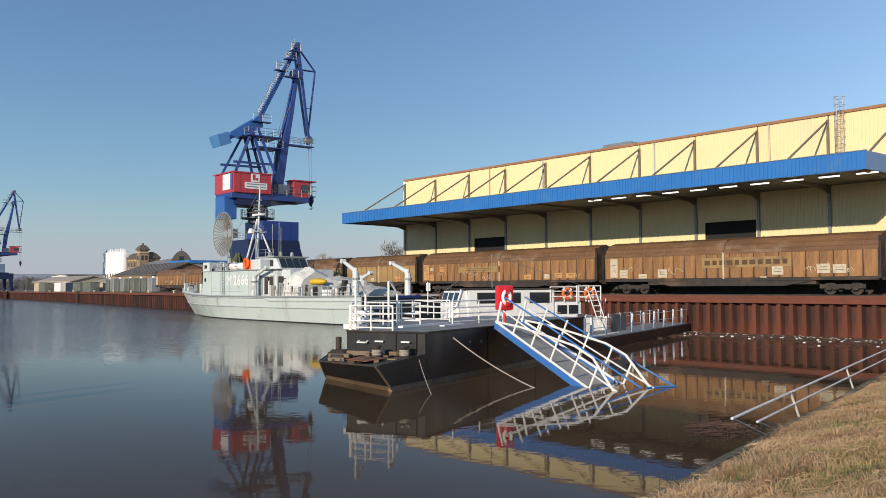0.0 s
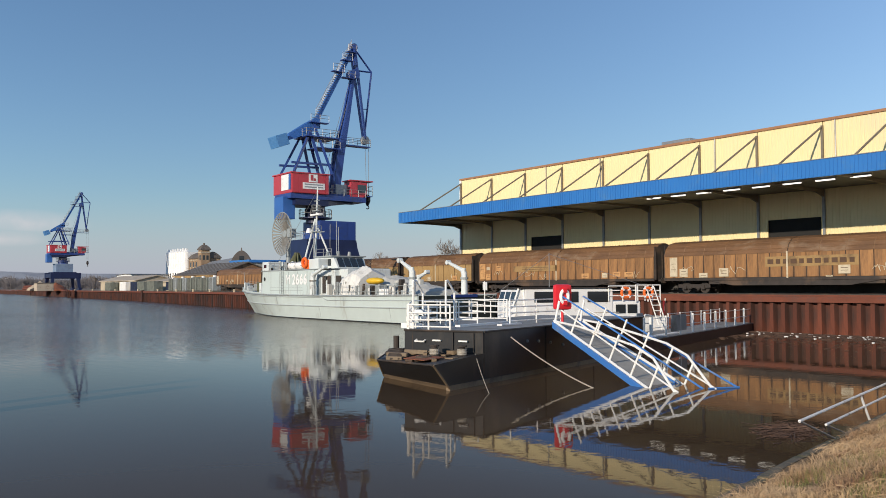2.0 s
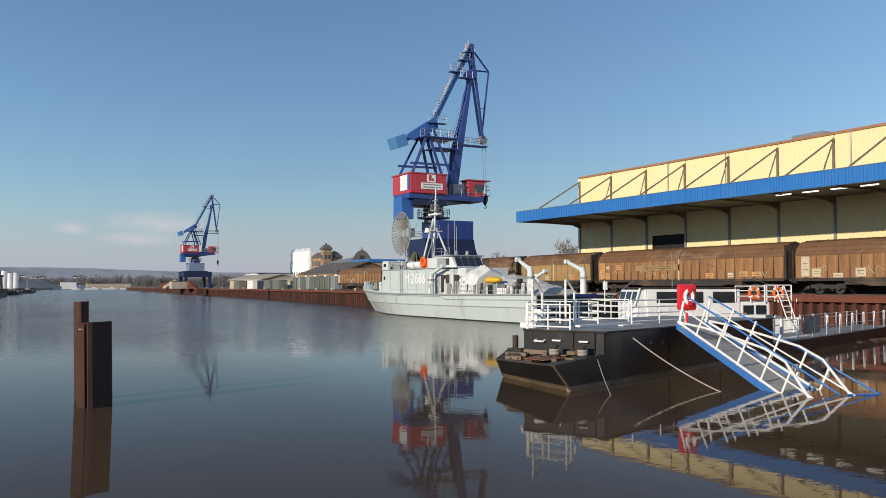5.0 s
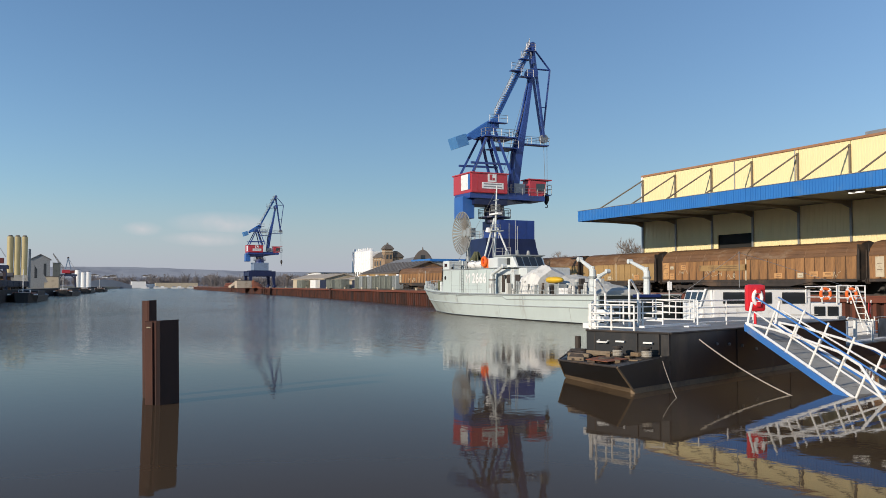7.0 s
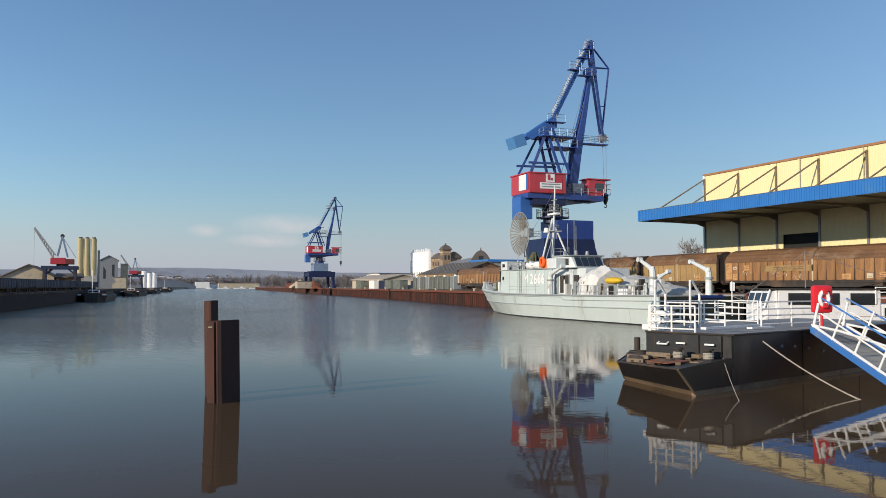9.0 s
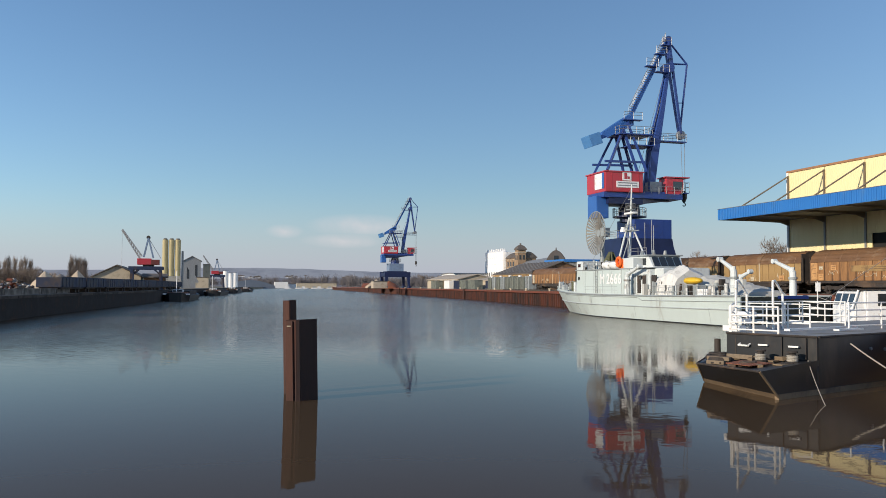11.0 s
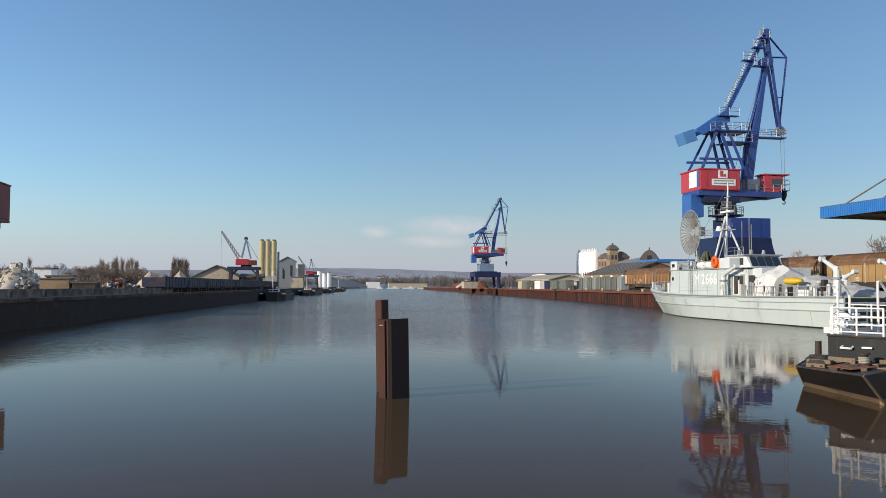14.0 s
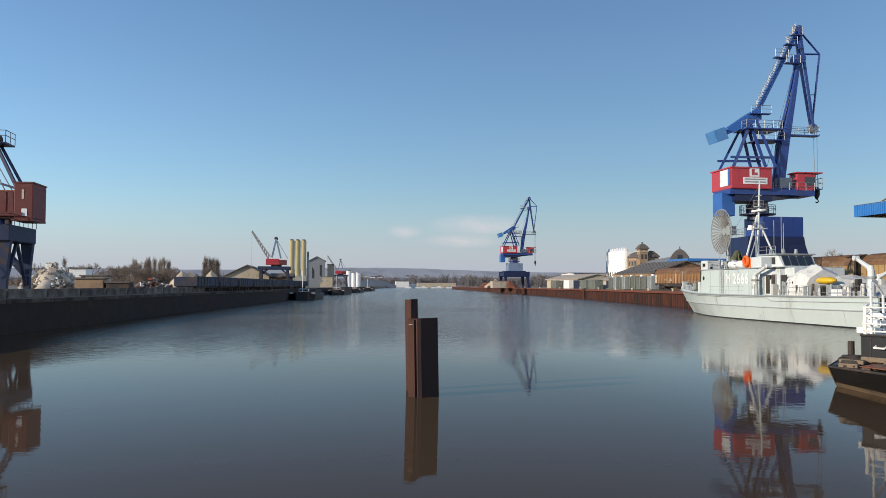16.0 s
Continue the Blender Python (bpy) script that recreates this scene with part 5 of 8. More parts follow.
def davit(x, y, h, reach, lift, name="davit"):
    d = part(name, bar((x, y, 2.3), (x, y, 2.3 + h * 0.72), 0.3, 12, 0.26), M_SHIPWHITE, ship, "pale grey boat davit with an angled arm")
    part("collar", bar((x, y, 2.3 + h * 0.5), (x, y, 2.3 + h * 0.56), 0.36, 12), M_SHIPGREY, d)
    part("elbow", bar((x, y, 2.3 + h * 0.68), (x + reach * 0.12, y, 2.3 + h * 0.68 + lift * 0.32), 0.26, 10, 0.22), M_SHIPWHITE, d)
    part("arm", bar((x + reach * 0.1, y, 2.3 + h * 0.68 + lift * 0.26), (x + reach, y + 0.1, 2.3 + h * 0.68 + lift), 0.2, 8, 0.13), M_SHIPWHITE, d)
    part("arm_sheave", bar((x + reach, y - 0.1, 2.3 + h * 0.68 + lift), (x + reach, y + 0.3, 2.3 + h * 0.68 + lift), 0.2, 12), M_SHIPWHITE, d)
    part("head", bar((x, y, 2.3 + h * 0.70), (x, y, 2.3 + h * 0.84), 0.16, 8), M_SHIPWHITE, d)
    return d


davit(1.5, 3.6, 2.9, 1.7, 1.05)
davit(2.5, -2.6, 2.9, 2.2, 1.0)
davit(18.7, 3.7, 2.7, -2.6, 0.9)
davit(9.6, -2.6, 2.3, -1.6, 0.6)
# stern working deck: covered winch, yellow cover, lockers
bm = bmesh.new()
loft(bm, [[(x, y, z) for y, z in ((3.75 + k, 2.35), (3.55 + 0.7 * k, 3.4), (3.3 + 0.4 * k, zt - 0.75), (2.1, zt), (0.6, zt - 0.6), (0.2, 2.35))] for x, zt, k in [(10.2 + 0.21 * i, 4.6 + 0.4 * math.sin(math.pi * min(1, i / 12)) + 0.05 * (i % 3), 0.13 * (i % 2) + 0.08 * (i % 3)) for i in range(17)]])
part("canvas_cover", bm, M_TENT, ship, "white canvas tent over deck gear, hanging in folds")
bm = bmesh.new()
loft(bm, [[(x, y, z) for y, z in ((2.6, 2.35), (2.2, zt * 0.86), (1.2, zt * 0.97), (0.0, zt), (-2.0, zt * 0.92), (-2.6, 2.35))] for x, zt in [(2.6 + 0.4 * i, 2.75 + 0.07 * i + 0.07 * (i % 2) + 0.09 * ((i * 7) % 3)) for i in range(18)]])
part("canvas_cover", bm, M_CANVAS, ship, "pale grey canvas over the winch, sagging in folds")
bm = bmesh.new()
loft(bm, [[(x, 2.9 + r * math.cos(a), 3.65 + 0.55 * r * math.sin(a)) for a in [i * math.tau / 10 for i in range(10)]] for x, r in ((7.2, 0.12), (7.5, 0.4), (8.2, 0.56), (9.1, 0.52), (9.6, 0.2))])
part("yellow_cover", bm, M_YELLOW, ship, "yellow tarpaulin over a dinghy", smooth=True)
part("deck_locker", bx(7.0, 2.5, 2.35, 9.4, 3.3, 3.3, bevel=0.04), M_SHIPGREY, ship)
part("deck_locker", bx(4.8, 3.0, 2.35, 6.2, 3.9, 2.95, bevel=0.05), M_WHITE, ship)
for x in (2.6, 3.4, 4.2, 6.6, 10.6, 11.5):
    part("bollard", bar((x, 3.7, 2.3), (x, 3.7, 2.85), 0.16, 10), M_SHIPGREY, ship)
for i in range(26):
    x = random.uniform(1.6, 16.5)
    y = random.uniform(0.0, 3.5)
    h = random.uniform(0.4, 1.5)
    part("deck_fitting", bx(x - 0.18, y - 0.2, 2.32, x + 0.18, y + 0.2, 2.32 + h, bevel=0.03), random.choice((M_SHIPGREY, M_SHIPWHITE, M_CANVAS, M_UNDER)), ship)
for i in range(34):
    x = random.uniform(1.4, 18.5)
    y = random.uniform(3.3, 4.05)
    h = random.uniform(0.35, 1.3)
    r = random.uniform(0.04, 0.2)
    part("deck_post", bar((x, y, 2.32), (x + random.uniform(-0.1, 0.1), y, 2.32 + h), r, 8, r * random.uniform(0.7, 1.1)), random.choice((M_SHIPGREY, M_SHIPWHITE, M_TENT, M_UNDER, M_UNDER)), ship)
for i in range(22):
    x = random.uniform(22.5, 31.5)
    y = random.uniform(0.5, 2.8)
    h = random.uniform(0.3, 1.1)
    part("roof_vent", bar((x, y, 4.88), (x, y, 4.88 + h), random.uniform(0.05, 0.2), 8, 0.12), random.choice((M_SHIPGREY, M_SHIPWHITE, M_SHIPMID, M_UNDER)), ship)
# Flat dark plates stand in for the shade inside the deckhouse recesses.
for x0, x1 in ((14.3, 15.2), (16.2, 16.9), (17.3, 17.9)):
    part("dark_recess_plate", bx(x0, 3.0, 2.5, x1, 3.07, 4.2), M_UNDER, dh)
for x in [0.4 + 1.5 * i for i in range(10)]:
    part("guard_post", bar((x, 4.15, 2.3), (x, 4.15, 3.25), 0.03, 5), M_SHIPGREY, ship)
for z in (2.7, 3.2):
    part("guard_wire", bar((0.4, 4.15, z), (13.9, 4.15, z), 0.018, 5), M_SHIPGREY, ship)
pr = [(x, half_beam(x) - 0.2, deck_z(x) + 0.1) for x in (33.0, 35, 37, 38.8, 40.4, 41.8, 42.9)]
for sgn in (1, -1):
    pts = [(p[0], sgn * p[1], p[2]) for p in pr]
    for p in pts:
        part("guard_post", bar(p, (p[0], p[1], p[2] + 1.0), 0.03, 5), M_SHIPGREY, ship)
    for h in (0.98, 0.55):
        part("guard_wire", chain(bmesh.new(), [(p[0], p[1], p[2] + h) for p in pts], 0.02, 5), M_SHIPGREY, ship)
for x in (33.0, 34.2, 36.8, 39.6, 40.6):
    part("foredeck_fitting", bx(x, 0.6, deck_z(x), x + 0.4, 1.2, deck_z(x) + random.uniform(0.5, 1.1), bevel=0.04), random.choice((M_SHIPGREY, M_SHIPWHITE, M_YELLOW)) if x > 36 else M_SHIPWHITE, ship)
part("anchor_windlass", bx(37.2, -0.7, 2.7, 38.8, 0.9, 3.5, bevel=0.1), M_SHIPGREY, ship)
part("foredeck_locker", bx(35.0, 0.4, 2.6, 36.4, 1.6, 3.7, bevel=0.05), M_NETTING, ship)
part("vent_cowl", bar((34.6, 1.9, 2.5), (34.6, 1.9, 3.6), 0.2, 10), M_SHIPWHITE, ship)
part("jack_staff", bar((43.4, 0, 3.0), (43.7, 0, 5.0), 0.03, 5), M_SHIPGREY, ship)

# ---- black landing barge ----
barge = thing("barge", "black steel landing barge with white railings", "barge", pose(15.72, 21.07, 0, 0, 0, 21.5))
BZ = 1.68
out_ = [(1.9, 0.0), (17.0, 0.0), (17.0, 5.2), (5.3, 5.2), (1.8, 2.95)]
bh = part("hull", prism(bmesh.new(), out_, -0.6, BZ - 0.03), M_BLACK, barge)
part("deck", prism(bmesh.new(), [(x + (0.02 if x > 3 else -0.03), y + (0.03 if y > 2 else -0.04)) for x, y in out_], BZ - 0.03, BZ), M_DECK, barge, "grey steel deck plate")
bm = bmesh.new()
top = [(-1.1, -0.05, 0.83), (1.15, 3.6, 0.68), (3.9, 5.1, 0.72), (4.9, 5.1, 0.8), (1.85, 2.9, 0.95), (1.95, -0.03, 0.98)]
wl_ = [(-0.05, 0.0, 0.0), (2.1, 4.0, 0.0), (4.5, 4.9, 0.0), (4.9, 4.9, 0.0), (1.85, 2.9, 0.0), (1.95, 0.0, 0.0)]
bot = [(p[0] + (0.5 if p[0] < 3 and p[0] != 1.85 and p[0] != 1.95 else 0), p[1], -0.6) for p in wl_]
loft(bm, [top, wl_, bot])
bowp = part("prow", bm, M_BLACK, barge, "low raked prow with a worn deck")
bm = bmesh.new()
v = [bm.verts.new(p) for p in ((-0.35, 0.75, 0.875), (0.35, 2.0, 0.835), (1.15, 1.95, 0.885), (0.55, 0.6, 0.915))]
f = bm.faces.new(v)
r_ = bmesh.ops.extrude_face_region(bm, geom=[f])
bmesh.ops.translate(bm, verts=[e for e in r_["geom"] if isinstance(e, bmesh.types.BMVert)], vec=(0, 0, 0.02))
part("rusty_plate", bm, M_RUSTPLATE, bowp, "rust-red hatch plate")
bm = bmesh.new()


def prow_at(k, z, push):
    f_ = z / top[k][2]
    p = Vector(wl_[k]).lerp(Vector(top[k]), f_)
    return p + Vector((-push, -push * 0.2, 0))


for k in (0, 1):
    q = [bm.verts.new(p) for p in (prow_at(k, 0.0, 0.03), prow_at(k + 1, 0.0, 0.03), prow_at(k + 1, 0.14, 0.03), prow_at(k, 0.15, 0.03))]
    q2 = [bm.verts.new(v_.co + Vector((0.2, 0.05, 0))) for v_ in q]
    bm.faces.new(q)
    bm.faces.new(q2[::-1])
    for i in range(4):
        bm.faces.new((q[i], q[(i + 1) % 4], q2[(i + 1) % 4], q2[i]))
box(bm, -0.15, -0.03, -0.02, 17.0, 0.1, 0.15)
part("waterline_band", bm, M_BOOT, bh, "muddy tan waterline band")
for k in (0, 1, 2):
    part("worn_edge", bar(prow_at(k, top[k][2], 0.0), prow_at(k, 0.05, 0.0), 0.035, 6), M_BOOT, bowp, "tan rust-worn edge")
for k in (0, 1):
    part("worn_edge", bar(top[k], top[k + 1], 0.035, 6), M_UNDER, bowp)
part("deck_edge_angle", bar((1.9, -0.06, BZ - 0.02), (17.0, -0.06, BZ - 0.02), 0.035, 6), M_UNDER, bh)
part("deck_edge_angle", bar((1.87, -0.04, BZ - 0.02), (1.77, 2.95, BZ - 0.02), 0.035, 6), M_UNDER, bh)
part("corner_plate", bx(1.86, -0.025, 0.1, 1.98, 0.0, BZ - 0.05), M_UNDER, bh)
for x in (6.5, 11.0):
    part("hull_seam", bx(x, -0.02, 0.15, x + 0.05, 0.002, BZ - 0.06), M_UNDER, bh)
for y, z in ((2.3, 1.35), (2.35, 0.98)):
    bm = bmesh.new()
    chain(bm, [(1.82, y - 0.17, z), (1.7, y - 0.17, z - 0.05), (1.7, y + 0.17, z - 0.05), (1.82, y + 0.17, z)], 0.03, 6)
    part("rung", bm, M_WHITE_RAIL, bh)
for y in (2.62, 1.05, 0.28):
    part("hull_weld", bx(1.80, y, 1.0, 1.836, y + 0.025, BZ - 0.06), M_UNDER, bh)
for x, z in ((5.0, 1.2), (5.9, 1.15), (6.9, 1.05), (8.0, 0.9)):
    part("hull_fitting", bar((x, 0.0, z), (x, -0.06, z), 0.05, 8), M_STEEL, bh)
for y in (0.5, 1.5):
    part("fairlead", bx(1.75, y, 1.32, 1.82, y + 0.32, 1.37), M_WHITE_RAIL, bh)
for x, y in ((1.15, 1.35), (1.35, 0.45)):
    bm = bmesh.new()
    for r0, z0, r1, z1 in ((0.11, 0.9, 0.1, 1.2), (0.16, 1.2, 0.16, 1.25)):
        beam(bm, (x, y, z0), (x, y, z1), r0, 14, r1)
    beam(bm, (x, y, 0.86), (x, y, 0.94), 0.2, 14)
    part("bollard", bm, M_UNDER, bowp, "rope-worn mooring bollard")
    bm = bmesh.new()
    for k in range(4):
        ring_tube(bm, (x, y, 0.97 + 0.045 * k), (1, 0, 0), (0, 1, 0), 0.14, 0.025, 14, 5)
    part("rope_turns", bm, M_ROPE, bowp)
part("timber_baulk", bx(0.95, 2.3, 0.84, 1.08, 3.1, 0.96, bevel=0.02), M_WOOD, bowp)
part("timber_baulk", bx(1.4, 1.8, 0.9, 1.52, 2.7, 1.04, bevel=0.02), M_WOOD, bowp)
for x, y, s in ((1.15, 2.75, 0.26), (1.75, 3.3, 0.26), (2.7, 3.9, 0.24), (0.45, 1.3, 0.18)):
    bm = bmesh.new()
    ring_tube(bm, (x, y, 0.86), (1, 0, 0), (0, 1, 0), s, 0.1, 14, 6)
    part("tyre_fender", bm, M_UNDER, bowp)
rnd_p = random.Random(77)
for i in range(16):
    u, v = rnd_p.uniform(0.15, 0.9), rnd_p.uniform(0.1, 0.9)
    p = Vector(top[0]).lerp(Vector(top[1]), v).lerp(Vector(top[5]).lerp(Vector(top[4]), v), u)
    w_, d_, h_ = rnd_p.uniform(0.06, 0.3), rnd_p.uniform(0.04, 0.16), rnd_p.uniform(0.03, 0.12)
    bm = bx(-w_, -d_, 0, w_, d_, h_, bevel=0.012)
    bmesh.ops.transform(bm, matrix=pose(p.x, p.y, p.z - 0.02, 0, 0, rnd_p.uniform(0, 180)), verts=bm.verts)
    part("deck_litter", bm, rnd_p.choice((M_UNDER, M_WOOD, M_RUSTPLATE, M_UNDER, M_BOOT)), bowp)
part("mooring_post", bar((3.3, 4.35, 0.7), (3.3, 4.35, 1.35), 0.11, 10), M_UNDER, bowp)

# lower deck running on to the quay
lp = thing("pontoon", "low black pontoon with a grey walkway and white posts", "pontoon", pose(15.8, 21.0, 0, 0, 0, 21.5))
part("hull", prism(bmesh.new(), [(17.05, 0.1), (40.0, 0.1), (40.0, 2.5), (17.05, 2.5)], -0.5, 0.52), M_BLACK, lp)
part("deck", prism(bmesh.new(), [(17.05, 0.05), (40.05, 0.05), (40.05, 2.55), (17.05, 2.55)], 0.52, 0.57), M_DECK, lp)
part("deck_plank", bx(18.0, 0.5, 0.57, 24.0, 0.9, 0.61), M_WHITE, lp)


def railing(parent, pts, heights=(0.32, 0.62, 0.92), every=1.15, r=0.028, mt=None):
    """Posts and rails along a run of points; each post and each rail a part."""
    mt = mt or M_WHITE_RAIL
    done = set()
    for a, b in zip(pts[:-1], pts[1:]):
        a, b = Vector(a), Vector(b)
        k = max(1, round((b - a).length / every))
        for i in range(k + 1):
            p = a.lerp(b, i / k)
            key = tuple(round(c, 2) for c in p)
            if key not in done:
                done.add(key)
                part("rail_post", bar(p, p + Vector((0, 0, heights[-1] + 0.02)), r * 1.25, 8), mt, parent)
        for z in heights:
            part("rail", bar(a + Vector((0, 0, z)), b + Vector((0, 0, z)), r, 8), mt, parent)


railing(barge, [(1.95, 1.25, BZ), (1.9, 2.9, BZ)], (0.1, 0.32, 0.55, 0.82), 0.85, 0.026)
railing(barge, [(1.9, 2.85, BZ), (5.3, 5.05, BZ)], (0.32, 0.6, 0.85), 1.2, 0.024)
railing(barge, [(5.5, 5.1, BZ), (7.2, 5.1, BZ)], (0.2, 0.42, 0.64, 0.88), 0.9, 0.024)
railing(barge, [(5.4, 2.2, BZ), (5.4, 4.6, BZ)], (0.2, 0.45, 0.85), 0.9, 0.022)
railing(barge, [(5.9, 4.9, BZ), (9.6, 4.9, BZ), (9.6, 3.2, BZ)], (0.1, 0.36, 0.6, 0.88), 1.2, 0.024)
railing(barge, [(6.8, 1.6, BZ), (10.5, 1.2, BZ)], (0.12, 0.42, 0.65, 0.9), 1.6, 0.026)
part("deck_batten", bx(4.0, 2.1, BZ, 8.4, 2.3, BZ + 0.07), M_WHITE, barge)
part("deck_batten", bx(5.6, 1.3, BZ, 7.2, 1.5, BZ + 0.05), M_WHITE, barge)
steps = thing("boarding_steps", "white boarding steps with bent tube handrails", "steps", pose(15.8, 21.0, BZ, 0, 0, 21.5), group="")
for i in range(3):
    part("tread", bx(2.4 + 0.3 * i, 3.0, 0.22 * i, 2.75 + 0.3 * i, 3.65, 0.22 * i + 0.18, bevel=0.015), M_WHITE, steps)
for x, y in ((2.35, 3.1), (4.3, 3.0)):
    bm = bmesh.new()
    chain(bm, [(x, y, 0), (x, y, 1.62), (x + 0.22, y + 0.05, 1.64), (x + 0.75, y + 0.1, 1.2), (x + 0.75, y + 0.1, 0)], 0.04, 8)
    part("handrail", bm, M_WHITE_RAIL, steps)
for i in range(10):
    x = 18.5 + 2.35 * i
    part("rail_post", bar((x, 0.25, 0.57), (x, 0.25, 1.6), 0.06, 8), M_WHITE_RAIL, lp)
for z in (1.05, 1.5):
    part("rail", bar((18.5, 0.25, z), (39.6, 0.25, z), 0.018, 6), M_WHITE_RAIL, lp)
for i in range(6):
    x = 28.0 + 2.3 * i
    part("rail_post", bar((x, 2.4, 0.57), (x, 2.4, 1.5), 0.04, 8), M_WHITE_RAIL, lp)
part("rail", bar((28.0, 2.4, 1.45), (39.5, 2.4, 1.45), 0.018, 6), M_WHITE_RAIL, lp)
part("board", bx(21.6, 0.2, 0.75, 24.2, 0.24, 1.6), M_DECK, lp, "grey notice board")
for y in (0.2, 0.65):
    bm = bmesh.new()
    chain(bm, [(40.05, y, -0.3), (40.15, y, 0.9), (40.0, y, 1.15), (39.8, y, 1.1), (39.8, y, 0.57)], 0.035, 8)
    part("ladder_hoop", bm, M_STEEL, lp)
part("flag_staff", bar((26.5, 2.3, 0.57), (27.2, 2.3, 2.4), 0.025, 6), M_WHITE_RAIL, lp)
part("flag_cloth", bx(26.75, 2.28, 1.45, 27.1, 2.3, 2.25), M_SIGNRED, lp, "small red and yellow flag hanging limp")
for x in (19.2, 20.9, 22.4):
    bm = bmesh.new()
    chain(bm, [(x, 1.9, 0.57), (x, 1.9, 1.5), (x + 0.15, 1.9, 1.58), (x + 1.1, 1.9, 1.5), (x + 1.25, 1.9, 1.35), (x + 1.25, 1.9, 0.57)], 0.04, 8)
    beam(bm, (x, 1.9, 1.1), (x + 1.25, 1.9, 1.1), 0.03, 6)
    part("tube_frame", bm, M_WHITE_RAIL, lp)
part("chair_back", bx(20.4, 1.6, 0.9, 21.3, 1.66, 1.7, bevel=0.02), M_SHIPGREY, lp)

# ---- white motor launch behind the barge ----
launch = thing("motor_launch", "white cabin launch moored behind the black barge", "boat", pose(31.9, 36.0, 0, 0, 0, -18.6))
bm = bmesh.new()
loft(bm, [[(x, 1.4 + s * w_ * k, z) for s, k, z in ((1, 1, zt), (1, 0.9, 0.0), (1, 0.4, -0.5), (-1, 0.4, -0.5), (-1, 0.9, 0.0), (-1, 1, zt))] for x, w_, zt in ((-3.2, 0.15, 1.45), (-1.6, 0.9, 1.35), (0.6, 1.4, 1.3), (5, 1.5, 1.25), (9.0, 1.4, 1.3))])
part("hull", bm, M_WHITE, launch)
cabin = part("cabin", bx(0.1, 0.0, 1.2, 5.5, 2.8, 2.98, bevel=0.07), M_WHITE, launch)
part("cabin_roof", bx(-0.2, -0.12, 2.98, 5.7, 2.9, 3.04, bevel=0.02), M_UNDER, cabin)
for x0, x1 in ((0.7, 1.85), (2.75, 3.25), (3.95, 5.1)):
    part("window_frame", bx(x0 - 0.06, -0.045, 2.2, x1 + 0.06, 0.004, 2.8, bevel=0.02), M_BLACK, cabin)
    part("window_pane", bx(x0, -0.06, 2.25, x1, -0.04, 2.75), M_GLASS, cabin)
bm = bmesh.new()
extrude_xz(bm, [(-0.5, 2.1), (0.09, 2.1), (0.09, 2.9), (-0.25, 2.9)], 0.1, 2.7)
part("screen_frame", bm, M_WHITE, cabin)
for y in (0.25, 1.1, 1.95):
    bm = bmesh.new()
    extrude_xz(bm, [(-0.475, 2.2), (-0.44, 2.2), (-0.27, 2.8), (-0.31, 2.8)], y, y + 0.65)
    part("windscreen", bm, M_GLASS, cabin)
for x in (-0.6, 0.1):
    part("screen_pillar", bar((x, 0.06, 2.0), (x * 0.45, 0.06, 2.97), 0.06, 8), M_WHITE, cabin)
part("coaming", bx(-0.5, 0.1, 1.2, 0.1, 2.7, 2.1, bevel=0.05), M_WHITE, cabin)
railing(launch, [(-0.4, 0.1, 1.3), (-1.7, 0.6, 1.35), (-2.7, 1.3, 1.45)], (0.35, 0.7, 0.95), 0.9, 0.025)
railing(launch, [(5.2, -0.05, 2.25), (7.0, -0.05, 2.25)], (0.3, 0.6, 0.85), 0.9, 0.03)
part("wheel_shelter", bx(5.5, 0.05, 1.2, 7.3, 2.6, 2.25, bevel=0.1), M_WHITE, launch)
for x in (5.7, 6.45):
    part("shelter_window", bx(x, 0.01, 1.55, x + 0.6, 0.055, 2.05), M_GLASS, launch)
railing(launch, [(6.9, -0.1, 2.2), (8.5, -0.1, 2.2), (8.5, 2.4, 2.2)], (0.3, 0.62, 0.95), 0.8, 0.03)
part("stern_deck", bx(7.3, 0.1, 1.15, 9.0, 2.6, 1.35), M_DECK, launch)
for x in (8.5,):
    for y in (-0.1, 2.4):
        part("frame_post", bar((x, y, 1.3), (x, y, 3.15), 0.035, 8), M_WHITE_RAIL, launch)
for x in (6.2, 7.65):
    bm = bmesh.new()
    ring_tube(bm, (x, -0.22, 2.72), (1, 0, 0), (0, 0, 1), 0.27, 0.085, 18, 8)
    part("lifebuoy", bm, M_ORANGE, launch, "orange and white lifebuoy")
    for a in (0.78, 2.35, 3.93, 5.5):
        part("white_band", bar((x + 0.19 * math.cos(a), -0.22, 2.72 + 0.19 * math.sin(a)), (x + 0.36 * math.cos(a), -0.22, 2.72 + 0.36 * math.sin(a)), 0.09, 8), M_WHITE, launch)
bm = bmesh.new()
for s_ in (0.0, 0.5):
    beam(bm, (7.5 + s_, -0.2, 3.1), (8.0 + s_, -0.7, 0.9), 0.035, 6)
for i in range(7):
    t_ = (i + 0.5) / 7
    beam(bm, (7.5 + 0.5 * t_, -0.2 - 0.5 * t_, 3.1 - 2.2 * t_), (8.0 + 0.5 * t_, -0.2 - 0.5 * t_, 3.1 - 2.2 * t_), 0.028, 6)
part("boarding_ladder", bm, M_WHITE_RAIL, launch)
part("bow_pole", bar((-1.9, 1.0, 1.6), (-1.9, 1.0, 3.4), 0.03, 6), M_WHITE_RAIL, launch)
part("pennant", bx(-2.0, 0.99, 2.9, -1.75, 1.01, 3.35), M_WHITE, launch)
part("mast", bar((2.2, 1.4, 3.05), (2.2, 1.4, 5.0), 0.025, 6), M_STEEL, launch)
